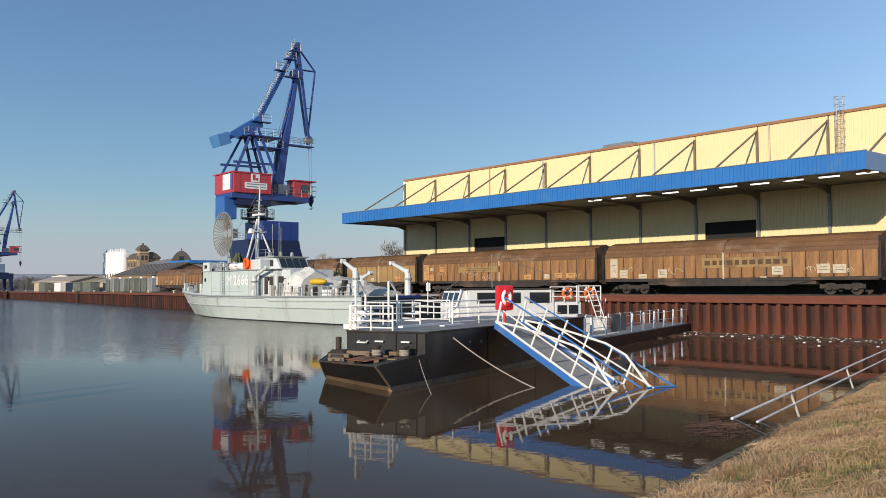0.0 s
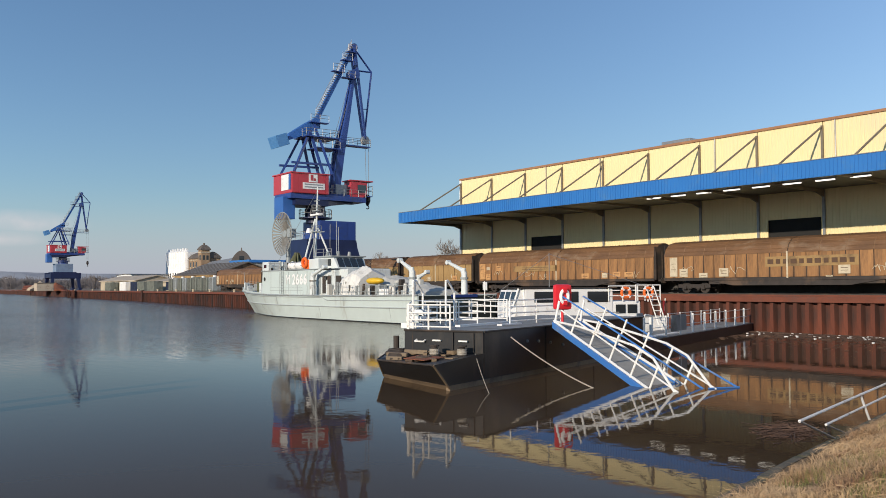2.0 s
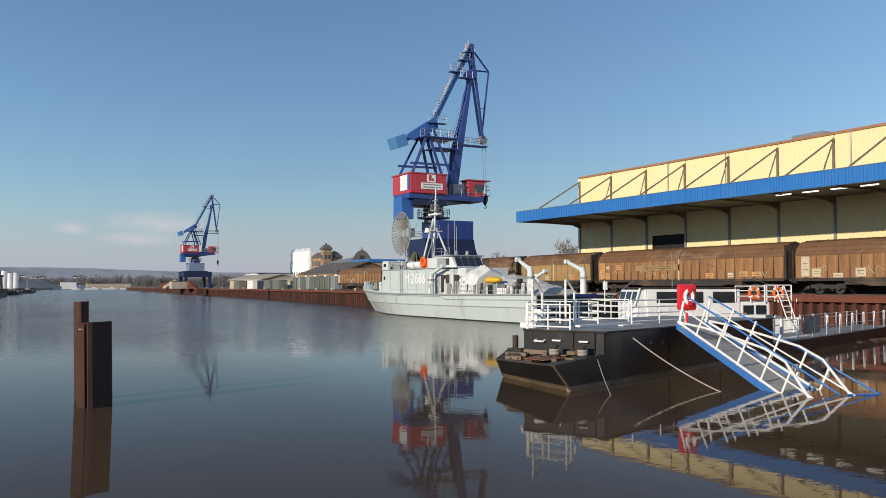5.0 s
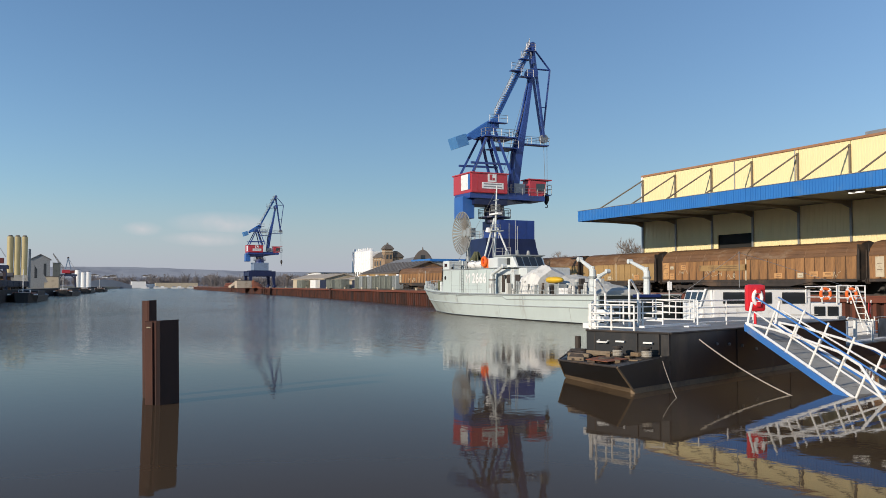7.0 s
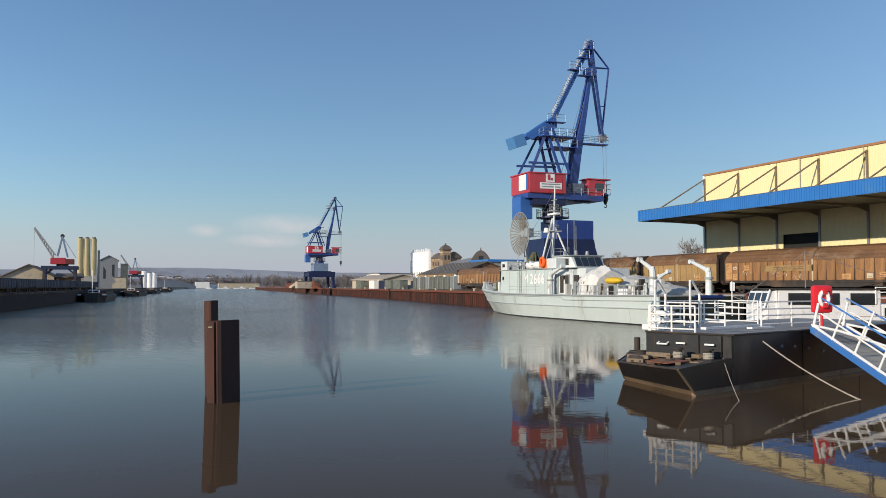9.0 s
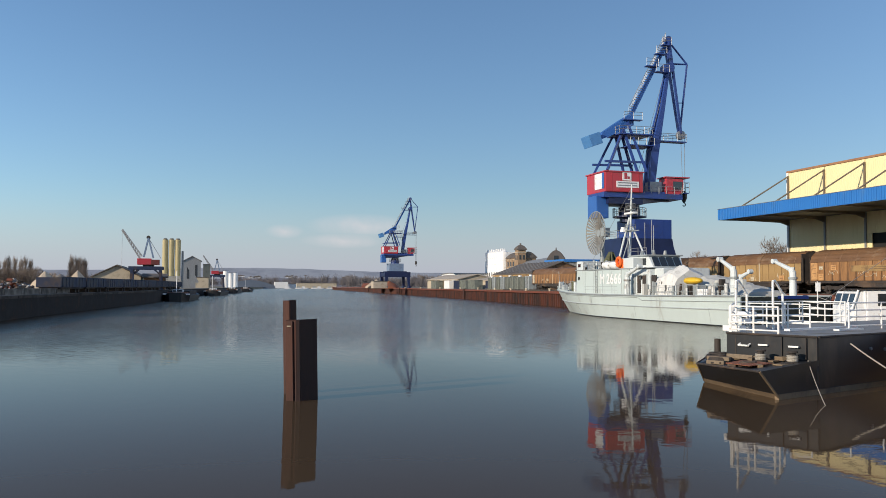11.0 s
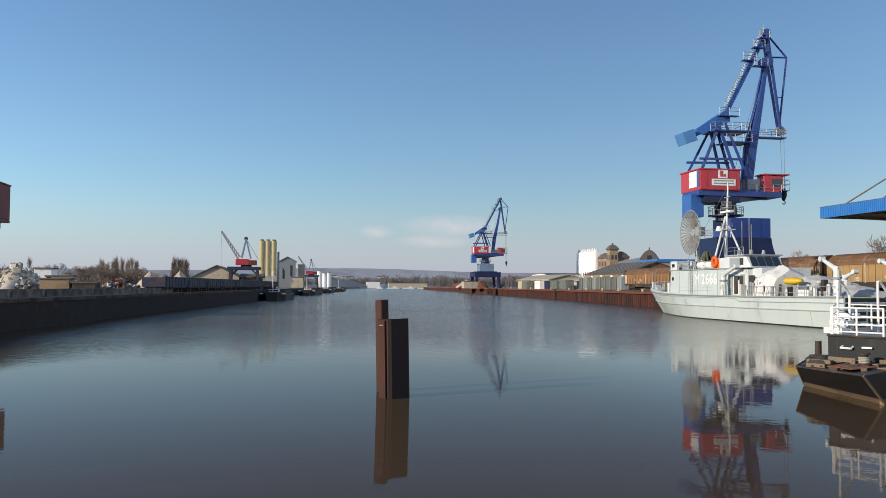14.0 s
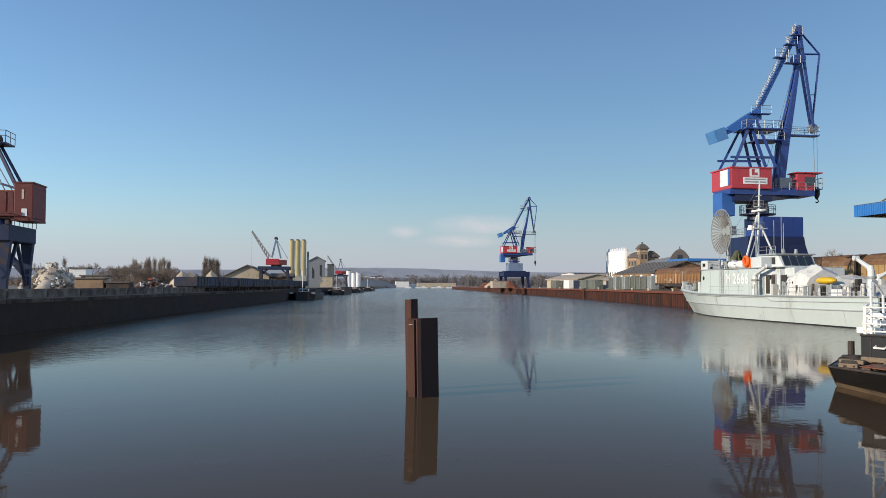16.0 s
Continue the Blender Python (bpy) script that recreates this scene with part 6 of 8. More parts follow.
for q in ((-2.2, 1.4, 1.9), (8.4, 1.4, 3.1)):
    part("mast_stay", bar((2.2, 1.4, 4.95), q, 0.012, 4), M_STEEL, launch)

# ---- lifebuoy stand ----
stand = thing("lifebuoy_stand", "red lifebuoy box with a white ring on a post", "lifebuoy stand", pose(23.9, 24.75, BZ, 0, 0, -12))
part("post", bar((0, 0, 0), (0, 0, 1.0), 0.05, 10), M_SIGNRED, stand)
bm = bx(-0.38, -0.14, 0.5, 0.38, 0.14, 1.5, bevel=0.13)
housing = part("housing", bm, M_SIGNRED, stand)
bm = bmesh.new()
ring_tube(bm, (0, -0.16, 1.02), (0.8, 0, 0), (0, 0, 1.1), 0.21, 0.08, 22, 8)
part("lifebuoy", bm, M_WHITE, housing, "white lifebuoy showing in its red box")
for z in (0.78, 1.27):
    part("red_band", bx(-0.09, -0.25, z - 0.1, 0.09, -0.12, z + 0.08, bevel=0.02), M_SIGNRED, housing)

# ---- gangway sunk into the water ----
ramp = thing("gangway", "blue and white steel gangway sloping into the water", "gangway")
TL, TR, BL, BR = Vector((21.83, 23.04, 1.76)), Vector((24.03, 23.89, 1.76)), Vector((20.75, 18.02, -0.02)), Vector((22.5, 18.06, -0.02))


def on_ramp(u, v, h=0.0):
    """u from the top to the waterline, v across."""
    p = TL.lerp(BL, u).lerp(TR.lerp(BR, u), v)
    return p + RAMP_UP * h


RAMP_UP = (TR - TL).cross(BL - TL).normalized()
RAMP_UP = RAMP_UP if RAMP_UP.z > 0 else -RAMP_UP


def ramp_beam(bm_, v, d0, d1, u0, u1, half):
    a, b = on_ramp(u0, v), on_ramp(u1, v)
    side = (TR - TL).normalized() * half
    q = [a - side + Vector((0, 0, d0)), a + side + Vector((0, 0, d0)), a + side + Vector((0, 0, d1)), a - side + Vector((0, 0, d1))]
    q2 = [p + (b - a) for p in q]
    loft(bm_, [[tuple(p) for p in q], [tuple(p) for p in q2]])
    return bm_


part("stringer", ramp_beam(bmesh.new(), 0.0, -0.2, 0.02, -0.02, 1.15, 0.05), M_RAMPBLUE, ramp, "light blue side stringer")
part("stringer", ramp_beam(bmesh.new(), 1.0, -0.2, 0.02, -0.02, 1.15, 0.05), M_RAMPBLUE, ramp)
for i in range(9):
    u0, u1 = i / 8, (i + 0.975) / 8
    bm = bmesh.new()
    loft(bm, [[tuple(on_ramp(u, 0.03, -0.10)), tuple(on_ramp(u, 0.97, -0.10)), tuple(on_ramp(u, 0.97, -0.05)), tuple(on_ramp(u, 0.03, -0.05))] for u in (u0, u1)])
    part("deck_plate", bm, M_CONC, ramp, "grey ramp plate")
for v in (0.02, 0.98):
    part("kerb_rail", bar(on_ramp(-0.02, v, 0.06), on_ramp(1.12, v, 0.06), 0.045, 8), M_WHITE_RAIL, ramp)
    chord = [(0.0, 0.08), (0.25, 0.42), (0.55, 0.72), (0.8, 0.95), (0.98, 0.95), (1.3, 0.3)]
    for (u0, h0), (u1, h1) in zip(chord[:-1], chord[1:]):
        part("top_chord", bar(on_ramp(u0, v, h0), on_ramp(u1, v, h1), 0.042, 8), M_WHITE_RAIL, ramp)
    for u, h in ((0.2, 0.98), (0.42, 0.98), (0.64, 0.98), (0.86, 0.95), (1.04, 0.8)):
        part("rail_post", bar(on_ramp(u, v, 0.0), on_ramp(u, v, h), 0.036, 8), M_WHITE_RAIL, ramp)
    part("hand_rail", bar(on_ramp(0.02, v, 0.55), on_ramp(1.25, v, 0.5), 0.03, 8), M_WHITE_RAIL, ramp)
    part("head_post", bar(on_ramp(0.0, v, 0.0), on_ramp(-0.04, v, 0.8), 0.045, 8), M_WHITE_RAIL, ramp)
for p, q in ((TL + Vector((0.55, 0.1, 0.95)), Vector((21.95, 16.55, -0.1))), (TR + Vector((0.25, 0.1, 0.95)), Vector((22.98, 16.2, -0.02)))):
    part("blue_handrail", bar(p, q, 0.032, 8), M_RAMPBLUE, ramp, "long blue handrail")
part("end_tie", bar((21.95, 16.55, 0.02), (22.98, 16.2, 0.02), 0.025, 6), M_RAMPBLUE, ramp)


def rope(name, a, b, sag, r, label):
    a, b = Vector(a), Vector(b)
    bm_ = bmesh.new()
    pts = [a.lerp(b, i / 12) - Vector((0, 0, sag * 4 * (i / 12) * (1 - i / 12))) for i in range(13)]
    chain(bm_, pts, r, 6)
    return solid(name, bm_, M_ROPE, label, "rope")


rope("mooring_rope", (19.0, 22.15, 1.42), (19.5, 18.75, -0.05), 0.12, 0.022, "grey mooring rope from the barge into the water")
rope("mooring_rope", (17.2, 21.8, 0.98), (16.0, 19.6, -0.05), 0.08, 0.012, "thin grey line from a bollard into the water")
rope("mooring_rope", (29.5, 26.4, 1.0), (23.9, 17.9, -0.05), 0.1, 0.014, "thin grey line beside the gangway")
rope("mooring_rope", (47.0, 58.0, 2.4), (34.0, 31.0, 1.75), 0.5, 0.025, "slack mooring line between the ship and the barge")

# ---- dolphin piles in the basin ----
pile = thing("mooring_pile", "rusted steel sheet-pile dolphin standing in the water", "pile", pose(3.06, 24.3, 0, 0, -1.2, -7))


def pile_web(outline, z1, wall=0.03):
    """A folded sheet pile: an outline of (x, y) bends given one steel thickness."""
    pts = [Vector(p) for p in outline]
    inner_ = []
    for k, p in enumerate(pts):
        d = (pts[min(k + 1, len(pts) - 1)] - pts[max(k - 1, 0)]).normalized()
        inner_.append(p + Vector((-d.y, d.x)) * wall)
    return prism(bmesh.new(), [tuple(p) for p in pts] + [tuple(p) for p in inner_[::-1]], -1.5, z1)


part("front_web", pile_web([(-0.55, 0.2), (-0.54, -0.1), (-0.31, -0.2), (-0.27, -0.2)], 2.16), M_PILE, pile)
part("side_web", pile_web([(-0.25, -0.29), (-0.17, -0.29), (-0.15, -0.23), (0.3, 0.03), (0.31, 0.3)], 2.19), M_PILE_SHADE, pile, "web darkened for its shaded side")
part("back_web", pile_web([(0.3, 0.3), (-0.54, 0.3)], 2.17), M_PILE, pile)
part("interlock", bar((-0.265, -0.255, -1.5), (-0.265, -0.255, 2.165), 0.035, 10), M_PILE, pile)
part("interlock", bar((-0.36, -0.215, -1.5), (-0.36, -0.215, 2.15), 0.018, 8), M_PILE, pile)
part("lifting_lug", bx(-0.5, -0.165, 2.0, -0.4, -0.135, 2.03), M_PLATE, pile, "bright scar at the head")
pile2 = thing("mooring_pile", "taller slim rusted pile behind the dolphin", "pile", pose(2.8, 25.8, 0, 0, -1.2, -7))
part("front_web", pile_web([(-0.2, 0.2), (-0.2, -0.1), (-0.06, -0.2), (-0.02, -0.2)], 2.68), M_PILE, pile2)
part("side_web", pile_web([(-0.02, -0.22), (0.03, -0.2), (0.18, -0.06), (0.18, 0.2)], 2.69), M_PILE_SHADE, pile2)
part("interlock", bar((-0.02, -0.21, -1.5), (-0.02, -0.21, 2.66), 0.03, 8), M_PILE, pile2)
part("head_plate", bx(-0.17, -0.09, 2.60, 0.15, 0.18, 2.64), M_PILE, pile2)

# ---- handrail on the bank ----
hr = thing("bank_handrail", "white tubular handrail leaning on the grassy bank", "handrail")
D_ = Vector((1.0, 0.285, 0)).normalized()
T0, M0 = Vector((13.7, 8.55, 0.79)), Vector((15.3, 9.0, 0.52))
part("top_rail", bar(T0, T0 + D_ * 34, 0.026, 8), M_WHITE_RAIL, hr)
part("mid_rail", bar(M0, M0 + Vector((1.0, 0.28, 0)).normalized() * 31, 0.024, 8), M_WHITE_RAIL, hr)
for b, t_ in (((18.7, 9.9, 0.0), (18.0, 9.78, 0.8)), ((25.2, 11.7, 0.0), (24.6, 11.66, 0.8)), ((33.0, 13.8, 0.0), (32.6, 13.93, 0.8)), ((41.5, 16.1, 0.0), (41.2, 16.38, 0.8))):
    part("post", bar(b, t_, 0.026, 8), M_WHITE_RAIL, hr)
part("tail_pipe", bar(T0, (16.6, 9.35, -0.02), 0.02, 6), M_STEEL, hr, "bare grey pipe end")
part("tail_pipe", bar(M0, (17.4, 9.55, -0.02), 0.018, 6), M_STEEL, hr)
part("kerb_pipe", bar((20.5, 10.3, 0.12), (42, 16.1, 0.14), 0.03, 6), M_STEEL, hr)

# ---- old crane on the stone quay ----
oc = thing("harbour_crane", "old harbour crane with a weathered red house on a blue portal", "crane", pose(-30.5, 88.0, Z_LEFT))
for x in (-3.6, 1.9):
    for y in (-3.2, 3.2):
        bm = bmesh.new()
        loft(bm, [[(x + dx * w_, y + dy * 0.35, z) for dx, dy in ((-1, -1), (1, -1), (1, 1), (-1, 1))] for w_, z in ((0.28, 0.1), (0.34, 2.6), (0.55, 4.9))])
        part("leg", bm, M_CRANE_DULL, oc)
        part("foot", bx(x - 0.6, y - 0.9, 0.01, x + 0.6, y + 0.9, 0.4, bevel=0.05), M_NAVY, oc)
    part("leg_brace", bar((x, -3.1, 0.6), (x, 0.0, 4.9), 0.14, square=True), M_CRANE_DULL, oc)
    part("leg_brace", bar((x, 3.1, 0.6), (x, 0.0, 4.9), 0.14, square=True), M_CRANE_DULL, oc)
part("portal_beam", bx(-4.4, -3.8, 4.9, 2.5, 3.8, 6.4, bevel=0.08), M_CRANE_DULL, oc)
for x in (-3.0, -0.6):
    part("portal_window", bx(x, -3.84, 5.0, x + 1.1, -3.804, 5.9), M_WHITE, oc)
part("inner_frame", bx(-2.4, -1.2, 0.05, -2.0, -0.8, 4.6), M_STEEL, oc)
for z in (1.4, 2.8):
    part("inner_landing", bx(-2.6, -1.6, z, 1.6, 1.4, z + 0.12), M_STEEL, oc)
for x in (0.2, 1.2, 2.1):
    part("flood_light", bx(x, -3.9, 6.4, x + 0.35, -3.5, 6.8, bevel=0.04), M_UNDER, oc)
part("slewing_ring", bar((0, 0, 6.2), (0, 0, 7.1), 1.4, 20), M_CRANE, oc)
hs = part("machine_house", bx(-6.0, -1.9, 7.6, 2.2, 1.9, 9.6, bevel=0.08), M_RED_DULL, oc, "weathered red machine house")
part("chassis", bx(-6.2, -1.7, 7.05, 3.7, 1.7, 7.7, bevel=0.05), M_RED_DULL, hs)
part("counterweight", bx(2.2, -2.0, 7.1, 3.9, 2.0, 10.4, bevel=0.08), M_RED_DULL, hs, "dark red counterweight box")
part("house_window", bx(-3.9, -1.94, 8.0, -3.3, -1.905, 9.3), M_WHITE, hs)
for x in (-2.6, -1.8, -0.9):
    part("house_panel", bx(x, -1.95, 8.0, x + 0.45, -1.905, 8.9), M_UNDER, hs)
part("house_door", bx(-3.2, -1.95, 7.75, -2.75, -1.905, 9.2), M_UNDER, hs)
part("roof_rail_seat", bx(-6.0, -1.9, 9.6, 2.2, -1.8, 9.72), M_RUSTPLATE, hs)
for x in (-5.2, -4.4, -0.2, 0.6, 1.4):
    part("house_rib", bx(x, -1.96, 7.75, x + 0.08, -1.905, 9.55), M_RED_DULL, hs)
part("sill_beam", bx(-6.0, -2.12, 7.3, 3.0, -1.905, 7.62), M_RED_DULL, hs)
part("counterweight_lip", bx(2.14, -2.06, 10.4, 3.96, 2.06, 10.52), M_RED_DULL, hs)
part("bracket_foot", bx(2.0, -2.1, 6.85, 3.9, 2.0, 7.09), M_RED_DULL, hs)
for y in (-3.3, 3.3):
    part("portal_knee", bar((2.0, y, 1.6), (-0.9, y, 4.9), 0.3, square=True), M_CRANE_DULL, oc)
    part("portal_knee", bar((-3.7, y, 1.6), (-1.4, y, 4.9), 0.3, square=True), M_CRANE_DULL, oc)
st = bmesh.new()
for k in range(12):
    box(st, -1.7 + 0.22 * k, -2.3, 0.3 + 0.36 * k, -1.45 + 0.22 * k, -1.6, 0.34 + 0.36 * k)
beam(st, (-1.7, -2.3, 0.2), (1.0, -2.3, 4.6), 0.06, 5)
beam(st, (-1.7, -2.3, 1.2), (1.0, -2.3, 5.6), 0.04, 5)
part("portal_stair", st, M_STEEL, oc, "steel stair inside the portal")
lattice_rail(oc, [(-4.4, -3.8, 6.4), (2.5, -3.8, 6.4), (2.5, 3.8, 6.4)], 1.0, 0.03, mt=M_UNDER)
for y in (-1.3, 1.3):
    part("frame_strut", bar((2.3, y, 9.9), (0.7, y * 0.8, 10.4), 0.1, square=True), M_NAVY, oc)
part("marking_plate", bx(2.9, -2.03, 7.3, 3.4, -2.004, 8.0), M_WHITE, hs)
part("marking", bx(2.9, -2.03, 8.9, 3.1, -2.004, 9.8), M_PLATE, hs)
for y in (-1.2, 1.2):
    part("frame_leg", bar((2.4, y, 9.6), (0.0, y * 0.6, 14.3), 0.14, square=True), M_NAVY, oc)
    part("frame_leg", bar((-2.0, y, 9.6), (-0.2, y * 0.6, 14.3), 0.14, square=True), M_NAVY, oc)
    part("back_stay", bar((1.2, y, 9.6), (-0.8, y * 0.6, 13.4), 0.06, 6), M_STEEL, oc)
pl = part("head_platform", bx(-1.6, -1.3, 14.2, 1.1, 1.3, 14.35), M_NAVY, oc)
lattice_rail(pl, [(-1.6, -1.3, 14.35), (1.1, -1.3, 14.35), (1.1, 1.3, 14.35)], 1.1, 0.04)
part("head_sheave", bar((-0.3, -0.6, 14.8), (-0.3, 0.6, 14.8), 0.55, 16), M_UNDER, oc)
for y in (-0.8, 0.8):
    part("boom", bar((-5.6, y, 8.0), (-17.0, y * 0.4, 22.0), 0.2, square=True), M_NAVY, oc)

# ---- heaps, parapet and wagons along the stone quay ----
bm_block = bx(-0.35, -3.0, 0, 0.35, 3.0, 0.62, bevel=0.03)
ME_BLOCK = finish("parapet_block", bm_block, M_PARAPET)
par = thing("parapet", "low parapet of concrete blocks along the stone quay", "parapet", kind="structure")
y = 24.0
while y < 114:
    x0, x1 = along(LEFT, y), along(LEFT, y + 6.1)
    shared("parapet_block", ME_BLOCK, par, (0.5 * (x0 + x1) - 2.6, y + 3.05, Z_LEFT), -math.atan2(x1 - x0, 6.1))
    y += 6.15


def heap(name, x, y, rx, ry, h, mat_, label, seed, flat=0.0, z0=Z_LEFT, n=26):
    bm_ = bmesh.new()
    rows_ = []
    for i in range(10):
        f = i / 9
        row = []
        for k in range(n):
            a = k * math.tau / n
            w_ = 1 + 0.35 * noise.noise((math.cos(a) * 1.5 + seed, math.sin(a) * 1.5, f * 2)) + 0.16 * noise.noise((math.cos(a) * 5 + seed, math.sin(a) * 5, f * 7))
            r = (1 - f) * w_
            zz = h * (f ** 0.9) * (1 + 0.22 * (1 - f) * noise.noise((math.cos(a) * 2, math.sin(a) * 2 + seed, f * 4)))
            row.append(((x + rx * r * math.cos(a)), (y + ry * r * math.sin(a)), z0 + (zz if i else -0.2)))
        rows_.append(row)
    loft(bm_, rows_)
    return solid(name, bm_, mat_, label, "heap", smooth=True)


rub = heap("rubble_heap", -32.0, 112.0, 4.0, 5, 3.3, M_RUBBLE, "pale heap of broken rubble", 1)
random.seed(31)
for i in range(170):
    a, r = random.uniform(0.85 * math.pi, math.tau), random.random() ** 0.55
    s_ = random.uniform(0.16, 0.5) * random.choice((0.6, 1.0, 1.25))
    bm = bx(-s_, -s_ * random.uniform(0.4, 0.8), -s_ * 0.35, s_, s_ * 0.6, s_ * random.uniform(0.2, 0.5))
    for v in bm.verts:
        v.co += 0.3 * s_ * Vector((random.uniform(-1, 1), random.uniform(-1, 1), random.uniform(-1, 1)))
    bmesh.ops.transform(bm, matrix=pose(-32.0 + 3.9 * r * math.cos(a), 112 + 4.6 * r * math.sin(a), Z_LEFT + 3.4 * (1 - r) ** 0.9, random.uniform(-60, 60), random.uniform(-60, 60), random.uniform(0, 180)), verts=bm.verts)
    part("rubble_piece", bm, random.choice((M_RUBBLE, M_RUBBLE, M_RUBBLE, M_CONC, M_TENT)), rub)
heap("gravel_heap", -29.0, 118.0, 3.4, 4, 1.9, M_GRAVEL, "dark grey gravel heap", 2)
heap("gravel_heap", -27.0, 116.0, 3.5, 4, 1.6, M_GRAVEL, "low dark gravel heap", 6)
heap("sand_heap", -22.6, 150.0, 3.2, 4, 3.2, M_SAND, "conical pale sand heap", 3)
heap("sand_heap", -20.2, 170.0, 2.8, 4, 3.7, M_SAND, "steep conical pale sand heap", 4)
heap("gravel_heap", -20.6, 152.0, 3.2, 4, 2.8, M_GRAVEL, "dark gravel heap beside the sand", 5)
random.seed(21)
scrap = thing("scrap_heap", "tangled heap of mixed scrap metal", "heap", pose(-20.4, 112, Z_LEFT) @ Matrix.Diagonal((0.62, 0.62, 0.58, 1)))
for i in range(150):
    a, r = random.uniform(0, math.tau), random.random() ** 0.7
    px_, py_ = 5.2 * r * math.cos(a), 3.5 * r * math.sin(a)
    top_ = 3.0 * (1 - r) + 0.3
    z = random.uniform(0.2, 1) * top_
    bm = bx(-random.uniform(0.25, 0.9), -random.uniform(0.1, 0.4), -0.06, random.uniform(0.25, 0.9), random.uniform(0.1, 0.4), 0.08)
    bmesh.ops.transform(bm, matrix=pose(px_, py_, z, random.uniform(-60, 60), random.uniform(-60, 60), random.uniform(0, 180)), verts=bm.verts)
    part("scrap_piece", bm, random.choice((M_SCRAP, M_SCRAP, M_STEEL, M_RUST_CAP, M_UNDER, M_WHITE)), scrap)


def storage_box(x, y, w_, d, h, mat_, label, z0=Z_LEFT, name="storage_bunker", cat="bunker", roof=None):
    t_ = thing(name, label, cat, pose(x, y, z0))
    part("wall", bx(-w_ / 2, -d / 2, 0, w_ / 2, d / 2, h, bevel=0.05), mat_, t_)
    part("roof", bx(-w_ / 2 - 0.15, -d / 2 - 0.15, h, w_ / 2 + 0.15, d / 2 + 0.15, h + 0.18), roof or M_SLATE, t_)
    return t_


storage_box(-26.6, 108, 3.2, 2.4, 1.55, M_BRICK, "beige storage bunker with a flat roof")
storage_box(-32.0, 124, 2.2, 3, 3.0, M_WHITE, "white site cabin between the heaps")
storage_box(-30.0, 124, 3.2, 3, 2.0, M_BEIGE, "beige bunker wall by the scrap heap")
storage_box(-23.4, 108, 2.6, 2.5, 1.1, M_UNDER, "dark low bunker by the quay")


def open_wagon(y, label):
    x0, x1 = along(LEFT, y - 6), along(LEFT, y + 6)
    w_ = thing("open_wagon", label, "wagon", pose((x0 + x1) / 2 - 3.2, y, Z_LEFT, 0, 0, -math.degrees(math.atan2(x1 - x0, 12))), group="open wagons on the stone quay")
    bm_ = bmesh.new()
    for a in ((-1.4, -6.1, 0.75, -1.3, 6.1, 1.9), (1.3, -6.1, 0.75, 1.4, 6.1, 1.9), (-1.3, -6.1, 0.75, 1.3, -6.0, 1.9), (-1.3, 6.0, 0.75, 1.3, 6.1, 1.9), (-1.3, -6.0, 0.7, 1.3, 6.0, 0.85)):
        box(bm_, *a)
    body = part("body", bm_, M_DARKBLUE, w_)
    for i in range(8):
        part("side_rib", bx(1.4, -5.6 + 1.58 * i, 0.78, 1.45, -5.48 + 1.58 * i, 1.88), M_DARKBLUE, body)
    part("top_rim", bx(1.38, -6.1, 1.9, 1.48, 6.1, 1.97), M_DARKBLUE, body)
    part("load", bx(-1.2, -5.9, 1.4, 1.2, 5.9, 1.7), M_GRAVEL, w_)
    for yy in (-4.4, -2.8, 2.8, 4.4):
        part("wheelset", bar((-0.8, yy, 0.42), (0.9, yy, 0.42), 0.4, 14), M_UNDER, w_)
    part("underframe", bx(-1.2, -5.7, 0.55, 1.2, 5.7, 0.85), M_UNDER, w_)


for i in range(11):
    open_wagon(116.5 + 12.6 * i, "dark blue open railway wagon on the stone quay")
trk = thing("quay_track", "steel rails along the stone quay", "track", kind="structure")
bm = bmesh.new()
for off in (-2.48, -3.92):
    chain(bm, [(along(LEFT, yy) + off, yy, Z_LEFT + 0.0) for yy in range(90, 256, 12)], 0.05, 4)
part("rail", bm, M_UNDER, trk)


def gabled_hall(name, x0, x1, y0, y1, eave, ridge, wall_m, roof_m, label, z0, axis="y", windows=(), cat="shed"):
    """A plain gabled building; ridge along y or x. Windows: (side offset, z0, width, height) on the -x or -y face."""
    t_ = thing(name, label, cat, pose(0, 0, 0))
    bm_, bw = bmesh.new(), bmesh.new()
    o, th = 0.5, 0.22
    if axis == "y":
        xm = (x0 + x1) / 2
        extrude_xz(bw, [(x0, z0), (x0, eave - 0.1), (xm, ridge - th - 0.05), (x1, eave - 0.1), (x1, z0)], y0, y1)
        extrude_xz(bm_, [(x0 - o, eave - th), (x0 - o, eave), (xm, ridge), (x1 + o, eave), (x1 + o, eave - th), (xm, ridge - th)], y0 - o, y1 + o)
    else:
        ym = (y0 + y1) / 2
        loft(bw, [[(x, y0, z0), (x, y0, eave - 0.1), (x, ym, ridge - th - 0.05), (x, y1, eave - 0.1), (x, y1, z0)] for x in (x0, x1)])
        loft(bm_, [[(x, y0 - o, eave - th), (x, y0 - o, eave), (x, ym, ridge), (x, y1 + o, eave), (x, y1 + o, eave - th), (x, ym, ridge - th)] for x in (x0 - o, x1 + o)])
    part("wall", bw, wall_m, t_)
    part("roof", bm_, roof_m, t_)
    for face, a, zz, w_, h, mt in windows:
        if face == "x":
            wn_ = part("window", bx(x0 - 0.06, a, zz, x0 - 0.004, a + w_, zz + h), mt, t_)
        else:
            wn_ = part("window", bx(a, y0 - 0.06, zz, a + w_, y0 - 0.004, zz + h), mt, t_)
    return t_


